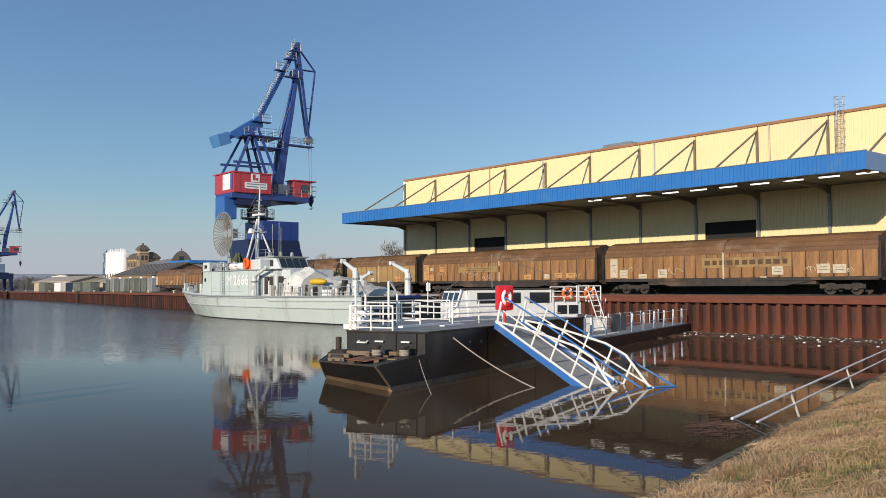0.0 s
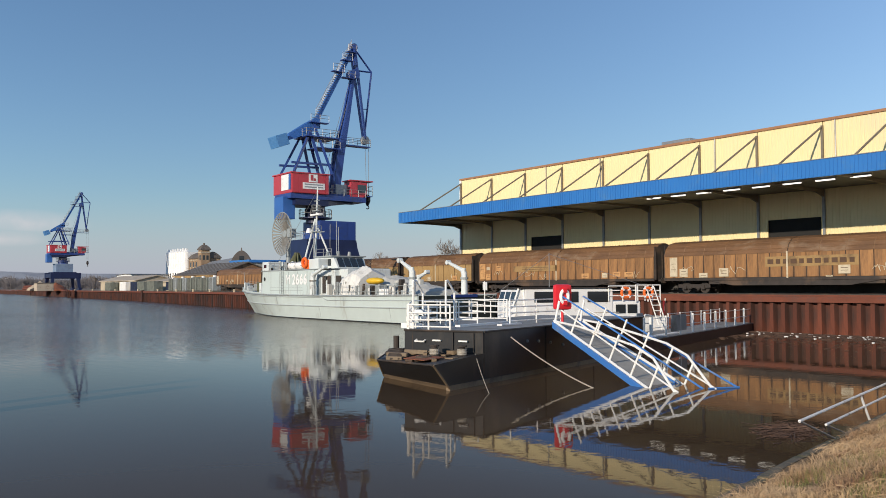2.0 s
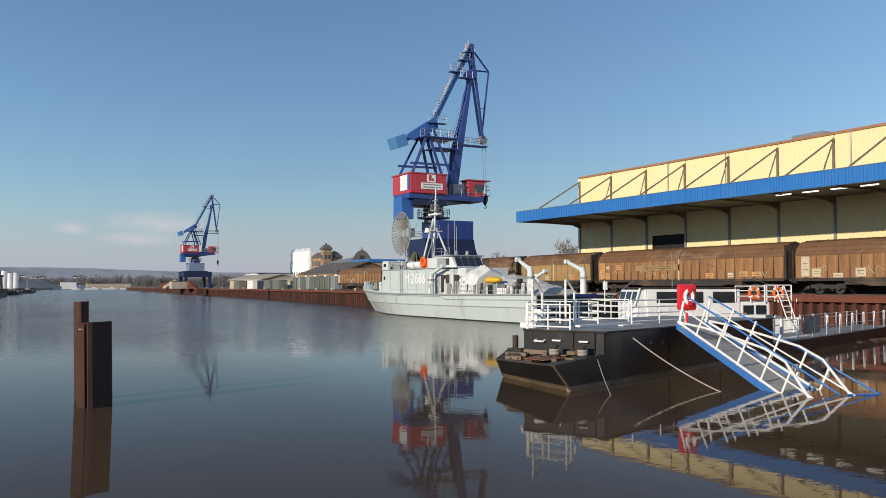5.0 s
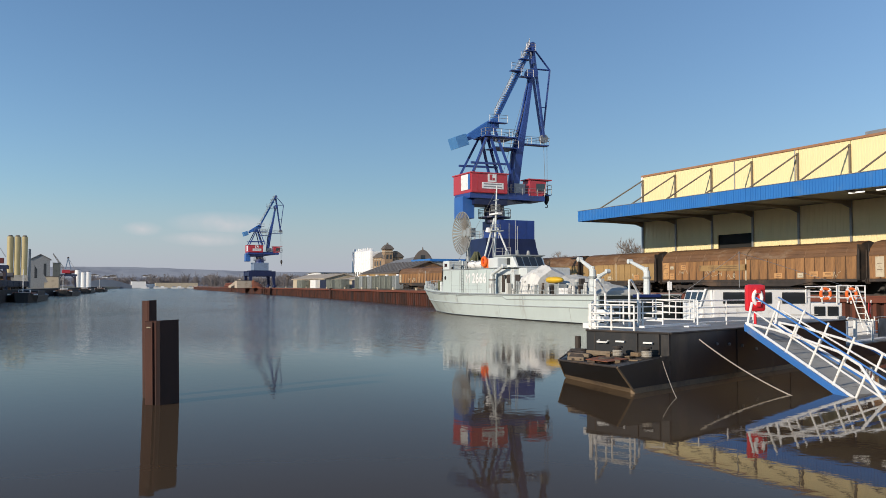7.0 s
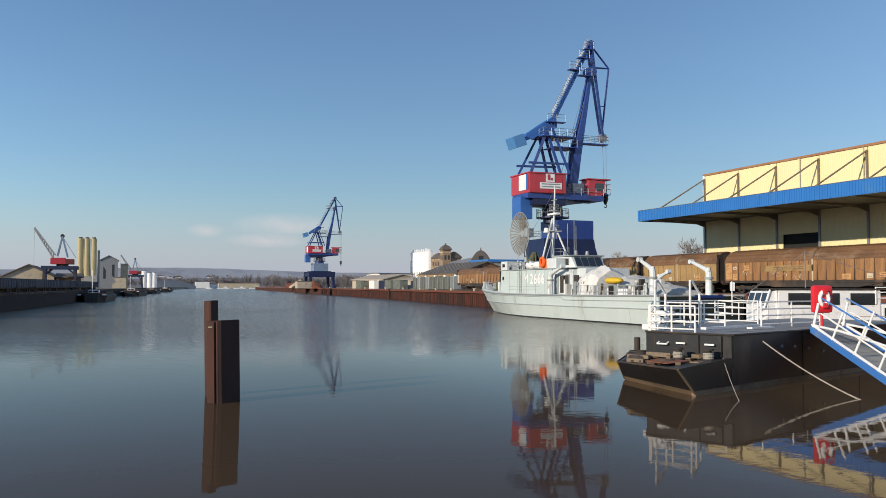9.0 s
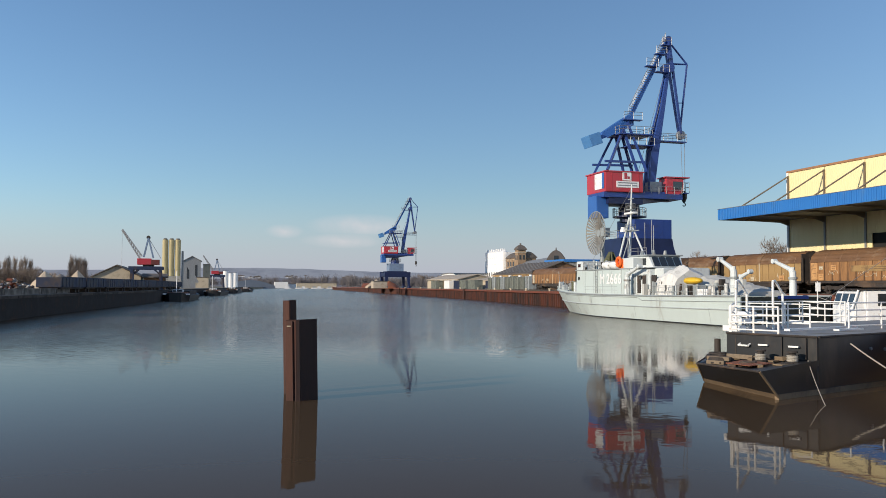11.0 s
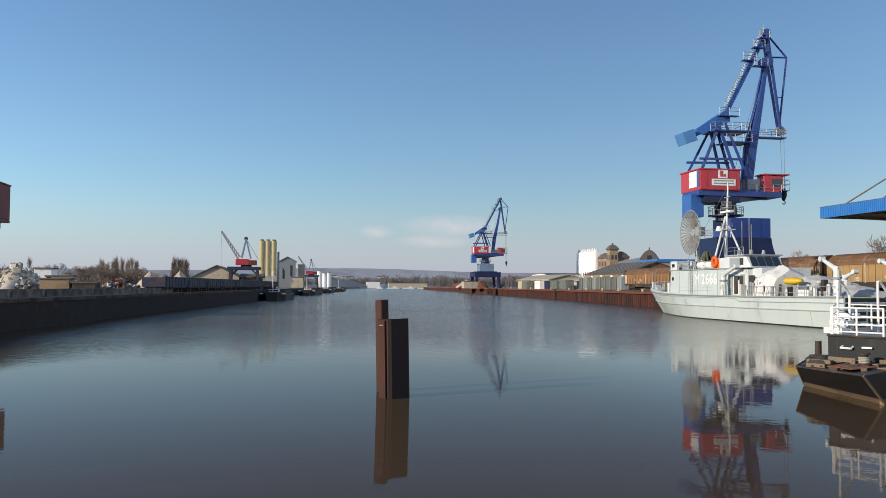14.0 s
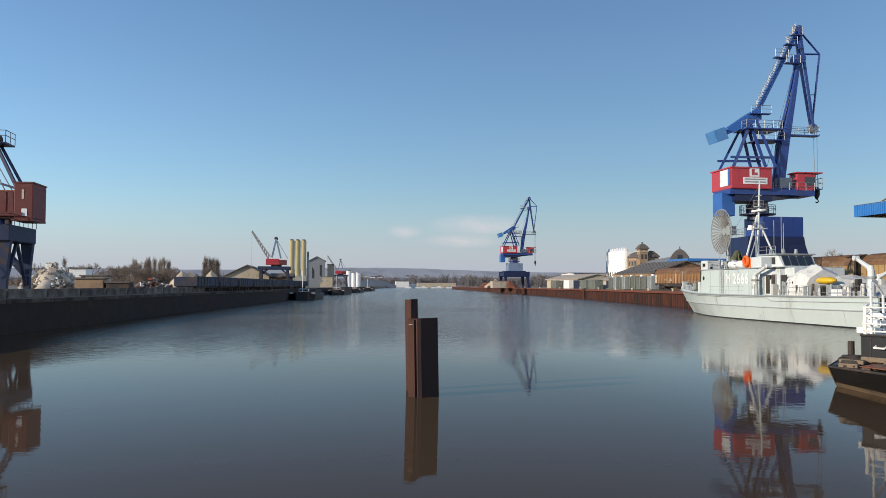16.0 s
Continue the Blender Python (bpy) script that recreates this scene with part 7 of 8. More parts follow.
gabled_hall("gabled_hall", -21.4, -11.4, 206, 232, 5.0, 7.7, M_BEIGE, M_SLATE, "ochre gabled hall on the stone quay", Z_LEFT, "y", [("y", -15.6, 3.2, 2.4, 1.0, M_DARK), ("y", -19.8, 3.2, 1.4, 1.0, M_GLASS)], "hall")
gabled_hall("low_store", -10.8, -6.2, 207, 214, 5.0, 5.8, M_TIMBERWALL, M_SLATE, "low brown store beside the gabled hall", Z_LEFT, "x", (), "store")

# Gantry with a small revolving crane.
gc = thing("gantry_crane", "small red revolving crane on a blue gantry", "crane", pose(-10.0, 202, Z_LEFT))
for x in (-2.9, 2.9):
    for y in (-2.5, 2.5):
        part("leg", bar((x * 1.08, y, 0), (x, y, 4.6), 0.28, square=True), M_CRANE_DULL, gc)
    part("cross_tie", bar((x, -2.5, 4.5), (x, 2.5, 4.5), 0.25, square=True), M_CRANE_DULL, gc)
for y in (-2.5, 2.5):
    part("portal_beam", bx(-3.6, y - 0.3, 4.4, 3.6, y + 0.3, 5.1), M_CRANE_DULL, gc)
    part("knee_brace", bar((-2.8, y, 3.4), (-1.6, y, 4.5), 0.12, square=True), M_CRANE_DULL, gc)
    part("knee_brace", bar((2.8, y, 3.4), (1.6, y, 4.5), 0.12, square=True), M_CRANE_DULL, gc)
part("turntable", bar((0.4, 0, 4.9), (0.4, 0, 5.5), 1.2, 16), M_UNDER, gc)
part("machine_house", bx(-1.9, -1.5, 5.5, 1.0, 1.5, 6.85, bevel=0.06), M_RED, gc, "bright red machine house")
part("counterweight", bx(1.0, -1.5, 5.5, 2.7, 1.5, 6.6, bevel=0.06), M_RED_DULL, gc)
for y in (-0.7, 0.7):
    part("frame_leg", bar((-0.6, y, 7.2), (0.3, y * 0.5, 11.4), 0.16, square=True), M_CRANE_FADED, gc)
    part("frame_leg", bar((1.4, y, 7.0), (0.3, y * 0.5, 11.4), 0.16, square=True), M_CRANE_FADED, gc)
    part("boom_chord", bar((-1.4, y, 6.8), (-5.2, y * 0.3, 13.0), 0.12, square=True), M_STEEL, gc)
    part("boom_chord", bar((-1.0, y, 7.4), (-5.1, y * 0.3, 13.2), 0.12, square=True), M_STEEL, gc)
    part("back_stay", bar((0.3, y * 0.5, 11.4), (3.0, y, 6.9), 0.05, 5), M_STEEL, gc)
bm = bmesh.new()
for i in range(9):
    a_ = Vector((-1.4, 0.5, 6.8)).lerp(Vector((-5.2, 0.2, 13.0)), i / 9)
    b_ = Vector((-1.0, -0.5, 7.4)).lerp(Vector((-5.1, -0.2, 13.2)), (i + 1) / 9)
    beam(bm, a_, b_, 0.08, 4)
part("boom_lacing", bm, M_STEEL, gc)
part("head_sheave", bar((0.3, -0.4, 11.5), (0.3, 0.4, 11.5), 0.42, 12), M_UNDER, gc)
part("hoist_rope", bar((-5.15, 0, 13.1), (-5.15, 0, 5.0), 0.03, 4), M_STEEL, gc)

# Silo battery.
silo = thing("silo_battery", "three tall cream sheet-metal silos", "silo", pose(-8.2, 340, Z_LEFT))
for i in range(3):
    for k in (0, 1):
        t_ = part("silo_tube", bar((-2.2 + 2.25 * i, k * 2.3, 4.5), (-2.2 + 2.25 * i, k * 2.3, 18.0), 1.02, 16), M_SILO, silo)
        part("silo_cap", bar((-2.2 + 2.25 * i, k * 2.3, 18.0), (-2.2 + 2.25 * i, k * 2.3, 18.5), 0.8, 12, 0.6), M_SLATE, t_)
part("silo_base", bx(-3.4, -1.2, 0, 3.5, 3.4, 4.5), M_CONC, silo)
part("stair_tower", bx(3.6, 0, 0, 4.4, 1.2, 13.8), M_STEEL, silo)
part("conveyor", bar((5.4, 0.5, 9.5), (9.6, 0.5, 2.0), 0.5, square=True), M_STEEL, silo)
mill = gabled_hall("mill_building", -4.4, 2.8, 395, 410, 13.8, 16.0, M_STEEL, M_GREYROOF, "grey sheet-clad mill building", Z_LEFT, "y", [("y", -3.0, 6, 1.0, 6, M_GLASS), ("y", 0.4, 6, 1.0, 6, M_GLASS)], "mill")
storage_box(3.2, 366, 5.0, 6, 4.2, M_BEIGE, "beige office block on the stone quay", name="office_block", cat="building")
storage_box(5.5, 412, 3.0, 6, 10.5, M_BEIGE, "narrow beige elevator tower", name="elevator_tower", cat="tower")
sc2 = copy_thing(gc, pose(10.5, 445, Z_LEFT) @ Matrix.Diagonal((1.2, 1.2, 1.2, 1)))
tagged(sc2, "distant red revolving crane on a gantry")
sc2.scale = (1.2, 1.2, 1.2)
for x, y, h in ((24, 470, 8.5), (27, 480, 7.5), (30, 495, 8)):
    t_ = thing("storage_tank", "distant white storage tank", "tank", pose(x - 8, y, Z_LEFT))
    part("shell", bar((0, 0, 0), (0, 0, h), 1.4, 16), M_WHITE, t_)
    part("cap", bar((0, 0, h), (0, 0, h + 0.5), 1.4, 16, 0.4), M_STEEL, t_)


def river_barge(x, y, length, yaw, label, cabin_first=True):
    b = thing("river_barge", label, "barge", pose(x, y, 0, 0, 0, yaw), group="river barges by the stone quay")
    bm_ = bmesh.new()
    h = length / 2
    loft(bm_, [[(s * w_ * k, yy, z) for s, k, z in ((1, 1, zt), (1, 0.85, -0.4), (-1, 0.85, -0.4), (-1, 1, zt))] for yy, w_, zt in ((-h, 1.2, 1.7), (-h + 3, 2.6, 1.2), (h - 3, 2.6, 1.1), (h, 1.6, 1.5))])
    part("hull", bm_, M_BLACK, b)
    part("hatch_cover", bx(-2.0, -h + 9, 1.1, 2.0, h - 5, 2.0, bevel=0.08), M_UNDER, b)
    part("deck_rim", bx(-2.5, -h + 1.5, 1.25, 2.5, -h + 3.2, 1.5), M_WHITE, b)
    part("deckhouse", bx(-1.9, -h + 3.4, 1.2, 1.9, -h + 7.6, 1.7, bevel=0.08), M_RUSTPLATE, b)
    part("wheelhouse", bx(-1.0, -h + 4.8, 1.7, 1.0, -h + 6.8, 2.25, bevel=0.08), M_WHITE, b)
    part("wheelhouse_window", bx(-0.9, -h + 4.76, 1.85, 0.9, -h + 4.805, 2.15), M_GLASS, b)
    part("mast", bar((0, -h + 2.5, 1.5), (0, -h + 2.5, 6.0), 0.07, 6), M_WHITE, b)
    return b


river_barge(-2.2, 194, 34, -4.0, "black river barge with white deckhouse by the stone quay")
river_barge(7.2, 290, 36, -6.5, "dark river barge with hatch covers by the stone quay")
river_barge(16.0, 372, 36, -6.0, "distant dark river barge by the stone quay")
river_barge(26.0, 455, 38, -6.0, "distant low river barge by the stone quay")

# ---- across the water, on the sheet-pile quay ----
gabled_hall("goods_shed", 74.5, 89, 186, 212, 6.2, 9.0, M_TIMBERWALL, M_SLATE, "brown timber goods shed with a dark roof", Z_QUAY, "y", [("x", 188 + 5.2 * i, 2.6, 3.4, 2.5, M_SLATE) for i in range(4)], "shed")
part("loading_canopy", bx(72.2, 182, 5.2, 74.4, 208, 5.45), M_TIMBERWALL, bpy.data.objects["goods_shed"])
part("canopy_fascia", bx(72.0, 182, 5.1, 72.196, 208, 5.85), M_WAGON_PALE, bpy.data.objects["goods_shed"], "sunlit tan canopy board")
bm = bmesh.new()
for k in range(9):
    yy = 188 + 2.7 * k
    beam(bm, (74.0, yy, 6.5), (81.7, yy, 9.06), 0.06, 4)
part("roof_batten", bm, M_GREYROOF, bpy.data.objects["goods_shed"], kind="stuff")
random.seed(8)
for i in range(9):
    y = 171 + 4.1 * i
    t_ = thing("wrapped_cabinet", "grey-green wrapped equipment crate on the quay", "crate", pose(68.0 + (y - 171) * 0.09, y, Z_QUAY), group="wrapped crates on the quay")
    h = 2.9 + 0.25 * random.random()
    part("cover", bx(-0.9, -1.1, 0.12, 0.9, 1.1, h, bevel=0.15), random.choice((M_CRATE, M_CRATE, M_GREYCANVAS, M_SHIPGREY)), t_)
    for q in (-0.55, 0.0, 0.55):
        part("strap", bx(-0.93, q - 0.05, 0.13, -0.895, q + 0.05, h - 0.1), M_UNDER, t_)
    part("pallet", bx(-1.0, -1.2, 0, 1.0, 1.2, 0.12), M_WOOD, t_)
    if i % 2 == 0:
        part("cap", bar((0, 0, h), (0, 0, h + 0.35), 0.35, 10), M_WHITE, t_)
lo = gabled_hall("goods_store", 100, 128, 190, 219, 7.6, 9.4, M_CONC, M_GREYROOF, "grey store behind the goods shed", Z_QUAY, "x", (), "store")
bs = thing("blue_edged_hall", "grey hall with a blue roof edge", "hall", pose(0, 0, 0))
part("wall", bx(100.4, 227, 2.3, 124, 240, 10.1), M_CONC, bs)
part("roof_edge", bx(100, 226.5, 10.1, 124.5, 240.5, 10.85), M_BLUE, bs)
# brick grain warehouse with a tower, and white tanks beside it
gw = thing("brick_granary", "old brown-brick granary with a domed corner tower", "granary", pose(114.3, 298, 0))
part("wall", bx(0, 0, 2.3, 6.4, 14.0, 13.9), M_BRICK, gw)
tw = part("tower", bx(-1.1, -1.1, 2.3, 1.9, 1.9, 16.4), M_BRICK, gw)
bm = bmesh.new()
loft(bm, [[(0.4 + s * w_, 0.4 + t_ * w_, z) for s, t_ in ((-1, -1), (1, -1), (1, 1), (-1, 1))] for w_, z in ((1.9, 16.4), (1.9, 16.7), (1.4, 17.5), (0.8, 18.1), (0.35, 18.3))])
part("tower_roof", bm, M_SLATE, tw)
part("lantern", bar((0.4, 0.4, 18.3), (0.4, 0.4, 18.9), 0.35, 8), M_SLATE, tw)
part("tower_cornice", bx(-1.3, -1.3, 15.4, 2.1, 2.1, 15.7), M_BEIGE, tw)
bm = bmesh.new()
extrude_xz(bm, [(-0.3, 13.6)] + [(-0.3 + 7.0 * i / 10, 13.9 + 2.0 * math.sin(math.pi * i / 10)) for i in range(11)] + [(6.7, 13.6)], -0.4, 14.3)
part("roof", bm, M_SLATE, gw)
for z in (6.6, 9.8, 12.9):
    part("string_course", bx(-0.08, 1.9, z, -0.004, 14.0, z + 0.25), M_BEIGE, gw)
for i in range(5):
    part("pilaster", bx(-0.14, 2.0 + 2.85 * i, 2.3, -0.005, 2.5 + 2.85 * i, 13.5), M_BRICK, gw)
for i in range(4):
    for z in (4.3, 7.5, 10.6):
        wd = part("window", bx(-0.06, 3.1 + 2.85 * i, z, -0.004, 4.3 + 2.85 * i, z + 1.7), M_GLASS, gw)
        part("window_sill", bx(-0.16, 3.0 + 2.85 * i, z - 0.2, -0.008, 4.4 + 2.85 * i, z - 0.01), M_BEIGE, wd)
for i in range(2):
    for z in (8.5, 12.9):
        part("window", bx(-0.6 + 1.3 * i, -1.16, z, 0.15 + 1.3 * i, -1.104, z + 1.6), M_GLASS, tw)
        part("window", bx(-1.16, -0.6 + 1.3 * i, z, -1.104, 0.15 + 1.3 * i, z + 1.6), M_GLASS, tw)
for i in range(2):
    part("window", bx(2.6 + 1.9 * i, -0.06, 10.6, 3.7 + 1.9 * i, -0.004, 12.6), M_GLASS, gw)
# long grey-roofed store whose near gable is rounded
gg = thing("gabled_granary", "long store with a grey roof and a rounded brick gable", "granary", pose(104.5, 242, 0, 0, 0, -12.5))
part("wall", bx(-3.6, 0.2, 2.3, 3.6, 68, 10.4), M_BRICK, gg)
arch = [(-3.0, 10.2)] + [(-3.0 + 6.0 * i / 12, 10.4 + 3.4 * math.sin(math.pi * i / 12) ** 0.8) for i in range(13)] + [(3.0, 10.2)]
part("gable", extrude_xz(bmesh.new(), arch, 0.0, 0.6), M_SLATE, gg)
part("gable_coping", extrude_xz(bmesh.new(), [(x * 1.04, z + 0.25) for x, z in arch], 0.1, 0.45), M_SLATE, gg)
part("gable_finial", bar((0, 0.3, 13.7), (0, 0.3, 14.9), 0.3, 8, 0.1), M_SLATE, gg)
part("roof", extrude_xz(bmesh.new(), [(-4.2, 10.2), (0, 12.3), (4.2, 10.2)], 0.62, 68.4), M_GREYROOF, gg)
part("gable_window", bx(-0.7, -0.05, 10.6, 0.7, -0.004, 12.4), M_GLASS, gg)
wsb = thing("white_silo_block", "bright white silo block with a jagged row of vents", "silo", pose(-3.8, 0, 0))
part("silo_core", bx(118.0, 313.0, 2.3, 124.0, 334.4, 16.2), M_WHITE, wsb)
for i in range(8):
    y = 314.4 + 2.65 * i
    tb = part("silo_tube", bar((118.0, y, 2.3), (118.0, y, 16.4), 1.3, 14), M_WHITE, wsb)
    part("silo_cap", bar((118.0, y, 16.4), (118.0, y, 16.9), 1.3, 14, 0.5), M_WHITE, tb)
    part("roof_vent", bx(117.5, y - 0.45, 16.6, 118.4, y + 0.45, 17.5 + 0.25 * (i % 2)), M_WHITE, tb)
    part("hatch", bx(116.66, y - 0.35, 6.5, 116.75, y + 0.35, 8.6), M_GLASS, tb)
storage_box(62.5, 300, 5.0, 4, 2.4, M_PALEROOF, "tan tipping container by the far crane", z0=Z_QUAY, name="bulk_container", cat="container")
for y in (118, 131, 146, 158, 172, 190, 212, 240, 275, 310):
    t_ = thing("quay_bollard", "pale mooring bollard on the quay edge", "bollard", pose(along(QUAY, y) + 0.5, y, Z_QUAY + 0.06), group="bollards on the quay")
    part("post", bar((0, 0, 0), (0, 0, 0.32), 0.16, 12), M_PLATE, t_)
    part("head", bar((0, 0, 0.32), (0, 0, 0.44), 0.25, 12), M_PLATE, t_)
# low halls, containers
gabled_hall("low_hall", 80, 92, 262, 300, 5.4, 7.0, M_BEIGE, M_PALEROOF, "low pale hall with a shallow tan roof", Z_QUAY, "y", [("x", 266 + 7 * i, 2.4, 3.5, 2.6, M_WHITE) for i in range(4)], "hall")
gabled_hall("low_hall", 84, 100, 226, 258, 5.0, 6.7, M_BEIGE, M_PALEROOF, "low hall with a shallow tan roof", Z_QUAY, "y", [("x", 230 + 7 * i, 2.4, 3.5, 2.4, M_DARKBLUE) for i in range(4)], "hall")
gabled_hall("flat_office", 100, 118, 330, 352, 8.2, 8.6, M_WHITE, M_GREYROOF, "white flat-roofed office behind the far crane", Z_QUAY, "x", [("x", 332 + 5 * i, 5.5, 3.5, 1.4, M_GLASS) for i in range(4)], "office")
for x, y, mt, lb in ((77.0, 236, M_CRATE, "grey-green"), (78.4, 249, M_CRATE, "grey-green"), (79.2, 258, M_DARKBLUE, "dark blue"), (76.5, 214, M_RUSTPLATE, "rust-red"), (78.5, 282, M_CRATE, "grey-green"), (79.0, 268, M_WHITE, "white")):
    t_ = thing("shipping_container", lb + " steel shipping container on the quay", "container", pose(x, y, Z_QUAY), group="containers on the quay")
    part("body", bx(-1.2, -3.0, 0.02, 1.2, 3.0, 2.6, bevel=0.03), mt, t_)
    for i in range(9):
        part("rib", bx(-1.25, -2.8 + 0.66 * i, 0.15, -1.2, -2.55 + 0.66 * i, 2.5), mt, t_)
for x, y, rx, ry, h, mt, lb, sd in ((78, 372, 5, 8, 2.6, M_UNDER, "dark brown bulk heap under the crane", 31), (76, 345, 4, 6, 3.0, M_RUSTPLATE, "rust-brown scrap heap by the crane", 32), (88, 430, 5, 9, 4.2, M_SAND, "tan bulk heap on the far quay", 33)):
    heap("bulk_heap", x, y, rx, ry, h, mt, lb, sd, z0=Z_QUAY)
for i in range(6):
    t_ = thing("stacked_pipes", "stack of rust-red pipes on the far quay", "pipes", pose(91 + 1.6 * i, 455 + 12 * i, Z_QUAY))
    for k, (dx, z) in enumerate(((-1.3, 0.65), (0, 0.65), (1.3, 0.65), (-0.65, 1.75), (0.65, 1.75))):
        part("pipe", bar((dx, -4, z), (dx, 4, z), 0.62, 12), M_RUST_CAP, t_)
# far end of the basin: white landing buildings, moored boats, bridge-like shed
for px_, y, w_, h, mt in ((0.095, 1000, 15, 7, M_WHITE), (0.107, 1010, 34, 4.5, M_WHITE), (0.135, 980, 44, 5.5, M_BEIGE), (0.118, 990, 10, 4, M_CONC)):
    storage_box(px_ * y, y, w_, 8, h, mt, "pale landing building at the far end of the basin", z0=0.4, name="landing_building", cat="building")
sh = thing("covered_dock", "dark arched dock roof at the far end", "dock roof", pose(58, 960, 0))
bm = bmesh.new()
extrude_xz(bm, [(-26, 0), (-26, 3)] + [(-26 + 52 * i / 10, 3 + 6 * math.sin(math.pi * i / 10)) for i in range(11)] + [(26, 0)], -10, 10)
part("arched_roof", bm, M_DOCKROOF, sh)
for i in range(7):
    t_ = thing("moored_boat", "small pale boat moored at the far end", "boat", pose(92 + 9 * i + (i % 2) * 3, 900 + 6 * i, 0))
    part("hull", prism(bmesh.new(), [(-3.5, -1), (3, -1.2), (4.5, 0), (3, 1.2), (-3.5, 1)], -0.2, 1.1), M_WHITE, t_)
    part("cabin", bx(-2, -0.8, 1.1, 1.2, 0.8, 2.4, bevel=0.1), M_SHIPGREY if i % 2 else M_WHITE, t_)


# ---- bare winter trees ----
def bare_tree_mesh(seed, height, spread, upright=0.0):
    """Trunk, limbs and many fine twigs; returns the two meshes."""
    rnd = random.Random(seed)
    tr, tw_ = bmesh.new(), bmesh.new()

    def grow(p, d, length, r, level):
        q = p + d * length
        beam(tr if level < 3 else tw_, p, q, max(r, 0.018), 5 if level < 2 else 3, max(r * 0.68, 0.012))
        if level >= 5:
            return
        k = (3, 4, 4, 4, 4)[level]
        for i in range(k):
            axis = d.orthogonal().normalized()
            axis.rotate(Matrix.Rotation(rnd.uniform(0, math.tau), 3, d))
            nd = d.copy()
            nd.rotate(Matrix.Rotation(radians(rnd.uniform(14, 46) * spread), 3, axis))
            nd.z += 0.12 + upright
            nd.normalize()
            s = p.lerp(q, 1.0 if i == 0 else rnd.uniform(0.55, 1.0))
            grow(s, nd, length * rnd.uniform(0.62, 0.84), r * (0.6 if level < 2 else 0.48), level + 1)

    grow(Vector((0, 0, -0.2)), Vector((0.03, 0.02, 1)).normalized(), height * 0.27, height * 0.012, 0)
    return finish("trunk", tr, M_BARK), finish("crown", tw_, M_TWIG)


def poplar_mesh(seed, height):
    """A slim poplar: a straight stem and a sheaf of fine upright shoots."""
    rnd = random.Random(seed)
    tr, tw_ = bmesh.new(), bmesh.new()
    beam(tr, (0, 0, -0.2), (0.1, 0, height * 0.85), height * 0.011, 5, 0.02)
    for i in range(330):
        a, f = rnd.uniform(0, math.tau), rnd.uniform(0.05, 0.82)
        out_r = height * rnd.uniform(0.02, 0.115) * (1.05 - 0.3 * f - 0.45 * f * f)
        p = Vector((0.1 * f, 0, f * height))
        m_ = p + Vector((out_r * math.cos(a), out_r * math.sin(a), height * rnd.uniform(0.03, 0.08)))
        q = m_ + Vector((0.3 * out_r * math.cos(a), 0.3 * out_r * math.sin(a), height * rnd.uniform(0.06, 0.16)))
        beam(tw_, p, m_, 0.022, 3, 0.016)
        beam(tw_, m_, q, 0.016, 3, 0.01)
        beam(tw_, p.lerp(m_, 0.6), m_ + Vector((0.4 * out_r * math.cos(a + 0.9), 0.4 * out_r * math.sin(a + 0.9), height * 0.06)), 0.014, 3, 0.01)
    return finish("trunk", tr, M_BARK), finish("crown", tw_, M_TWIG)


TREES = [bare_tree_mesh(1, 10, 1.25), bare_tree_mesh(2, 10, 1.0, 0.05), poplar_mesh(3, 12)]


def tree(kind_, x, y, s, rz, z0, label, name="bare_tree"):
    t_ = thing(name, label, "tree", pose(x, y, z0, 0, 0, rz), group="bare trees")
    for nm, me in zip(("trunk", "crown"), TREES[kind_]):
        o = new(nm, me)
        o.parent = t_
        o.scale = (s, s, s)
    return t_


tree(0, 0.748 * 230, 230, 2.3, 20, Z_QUAY, "round-crowned bare tree behind the railway wagons")
tree(0, 0.642 * 250, 250, 1.75, 80, Z_QUAY, "small bare tree beyond the wagons")
tree(1, 0.655 * 250, 250, 1.45, 10, Z_QUAY, "small bare tree beyond the wagons")
for r_, y, k, s, z in ((-0.275, 210, 2, 1.0, Z_LEFT), (-0.262, 230, 1, 1.0, Z_LEFT), (-0.30, 190, 0, 0.9, Z_LEFT), (-0.247, 240, 1, 1.15, Z_LEFT), (-0.235, 250, 0, 0.9, Z_LEFT), (-0.225, 235, 1, 0.8, Z_LEFT), (-0.21, 240, 1, 1.1, Z_LEFT), (-0.202, 250, 2, 1.15, Z_LEFT), (-0.195, 240, 1, 1.2, Z_LEFT), (-0.187, 245, 2, 1.2, Z_LEFT), (-0.180, 240, 2, 1.15, Z_LEFT), (-0.173, 250, 2, 1.15, Z_LEFT), (-0.165, 245, 2, 1.05, Z_LEFT), (-0.125, 260, 2, 1.3, Z_LEFT), (-0.118, 265, 2, 1.25, Z_LEFT), (-0.112, 265, 2, 0.95, Z_LEFT), (0.345, 330, 0, 1.2, Z_QUAY), (0.352, 345, 1, 1.3, Z_QUAY), (0.29, 420, 0, 1.2, Z_QUAY), (0.305, 430, 1, 1.1, Z_QUAY), (0.275, 440, 0, 1.1, Z_QUAY), (0.26, 450, 1, 1.3, Z_QUAY), (0.322, 420, 1, 1.1, Z_QUAY), (-0.15, 300, 0, 0.8, Z_LEFT), (-0.27, 250, 0, 0.8, Z_LEFT)):
    tree(k, r_ * y, y, s * (0.62 if k == 2 else 0.8), 37 * y % 360, z, "tall slim bare poplar in winter" if k == 2 else "bare winter tree behind the harbour sheds")

rnd_t = random.Random(17)
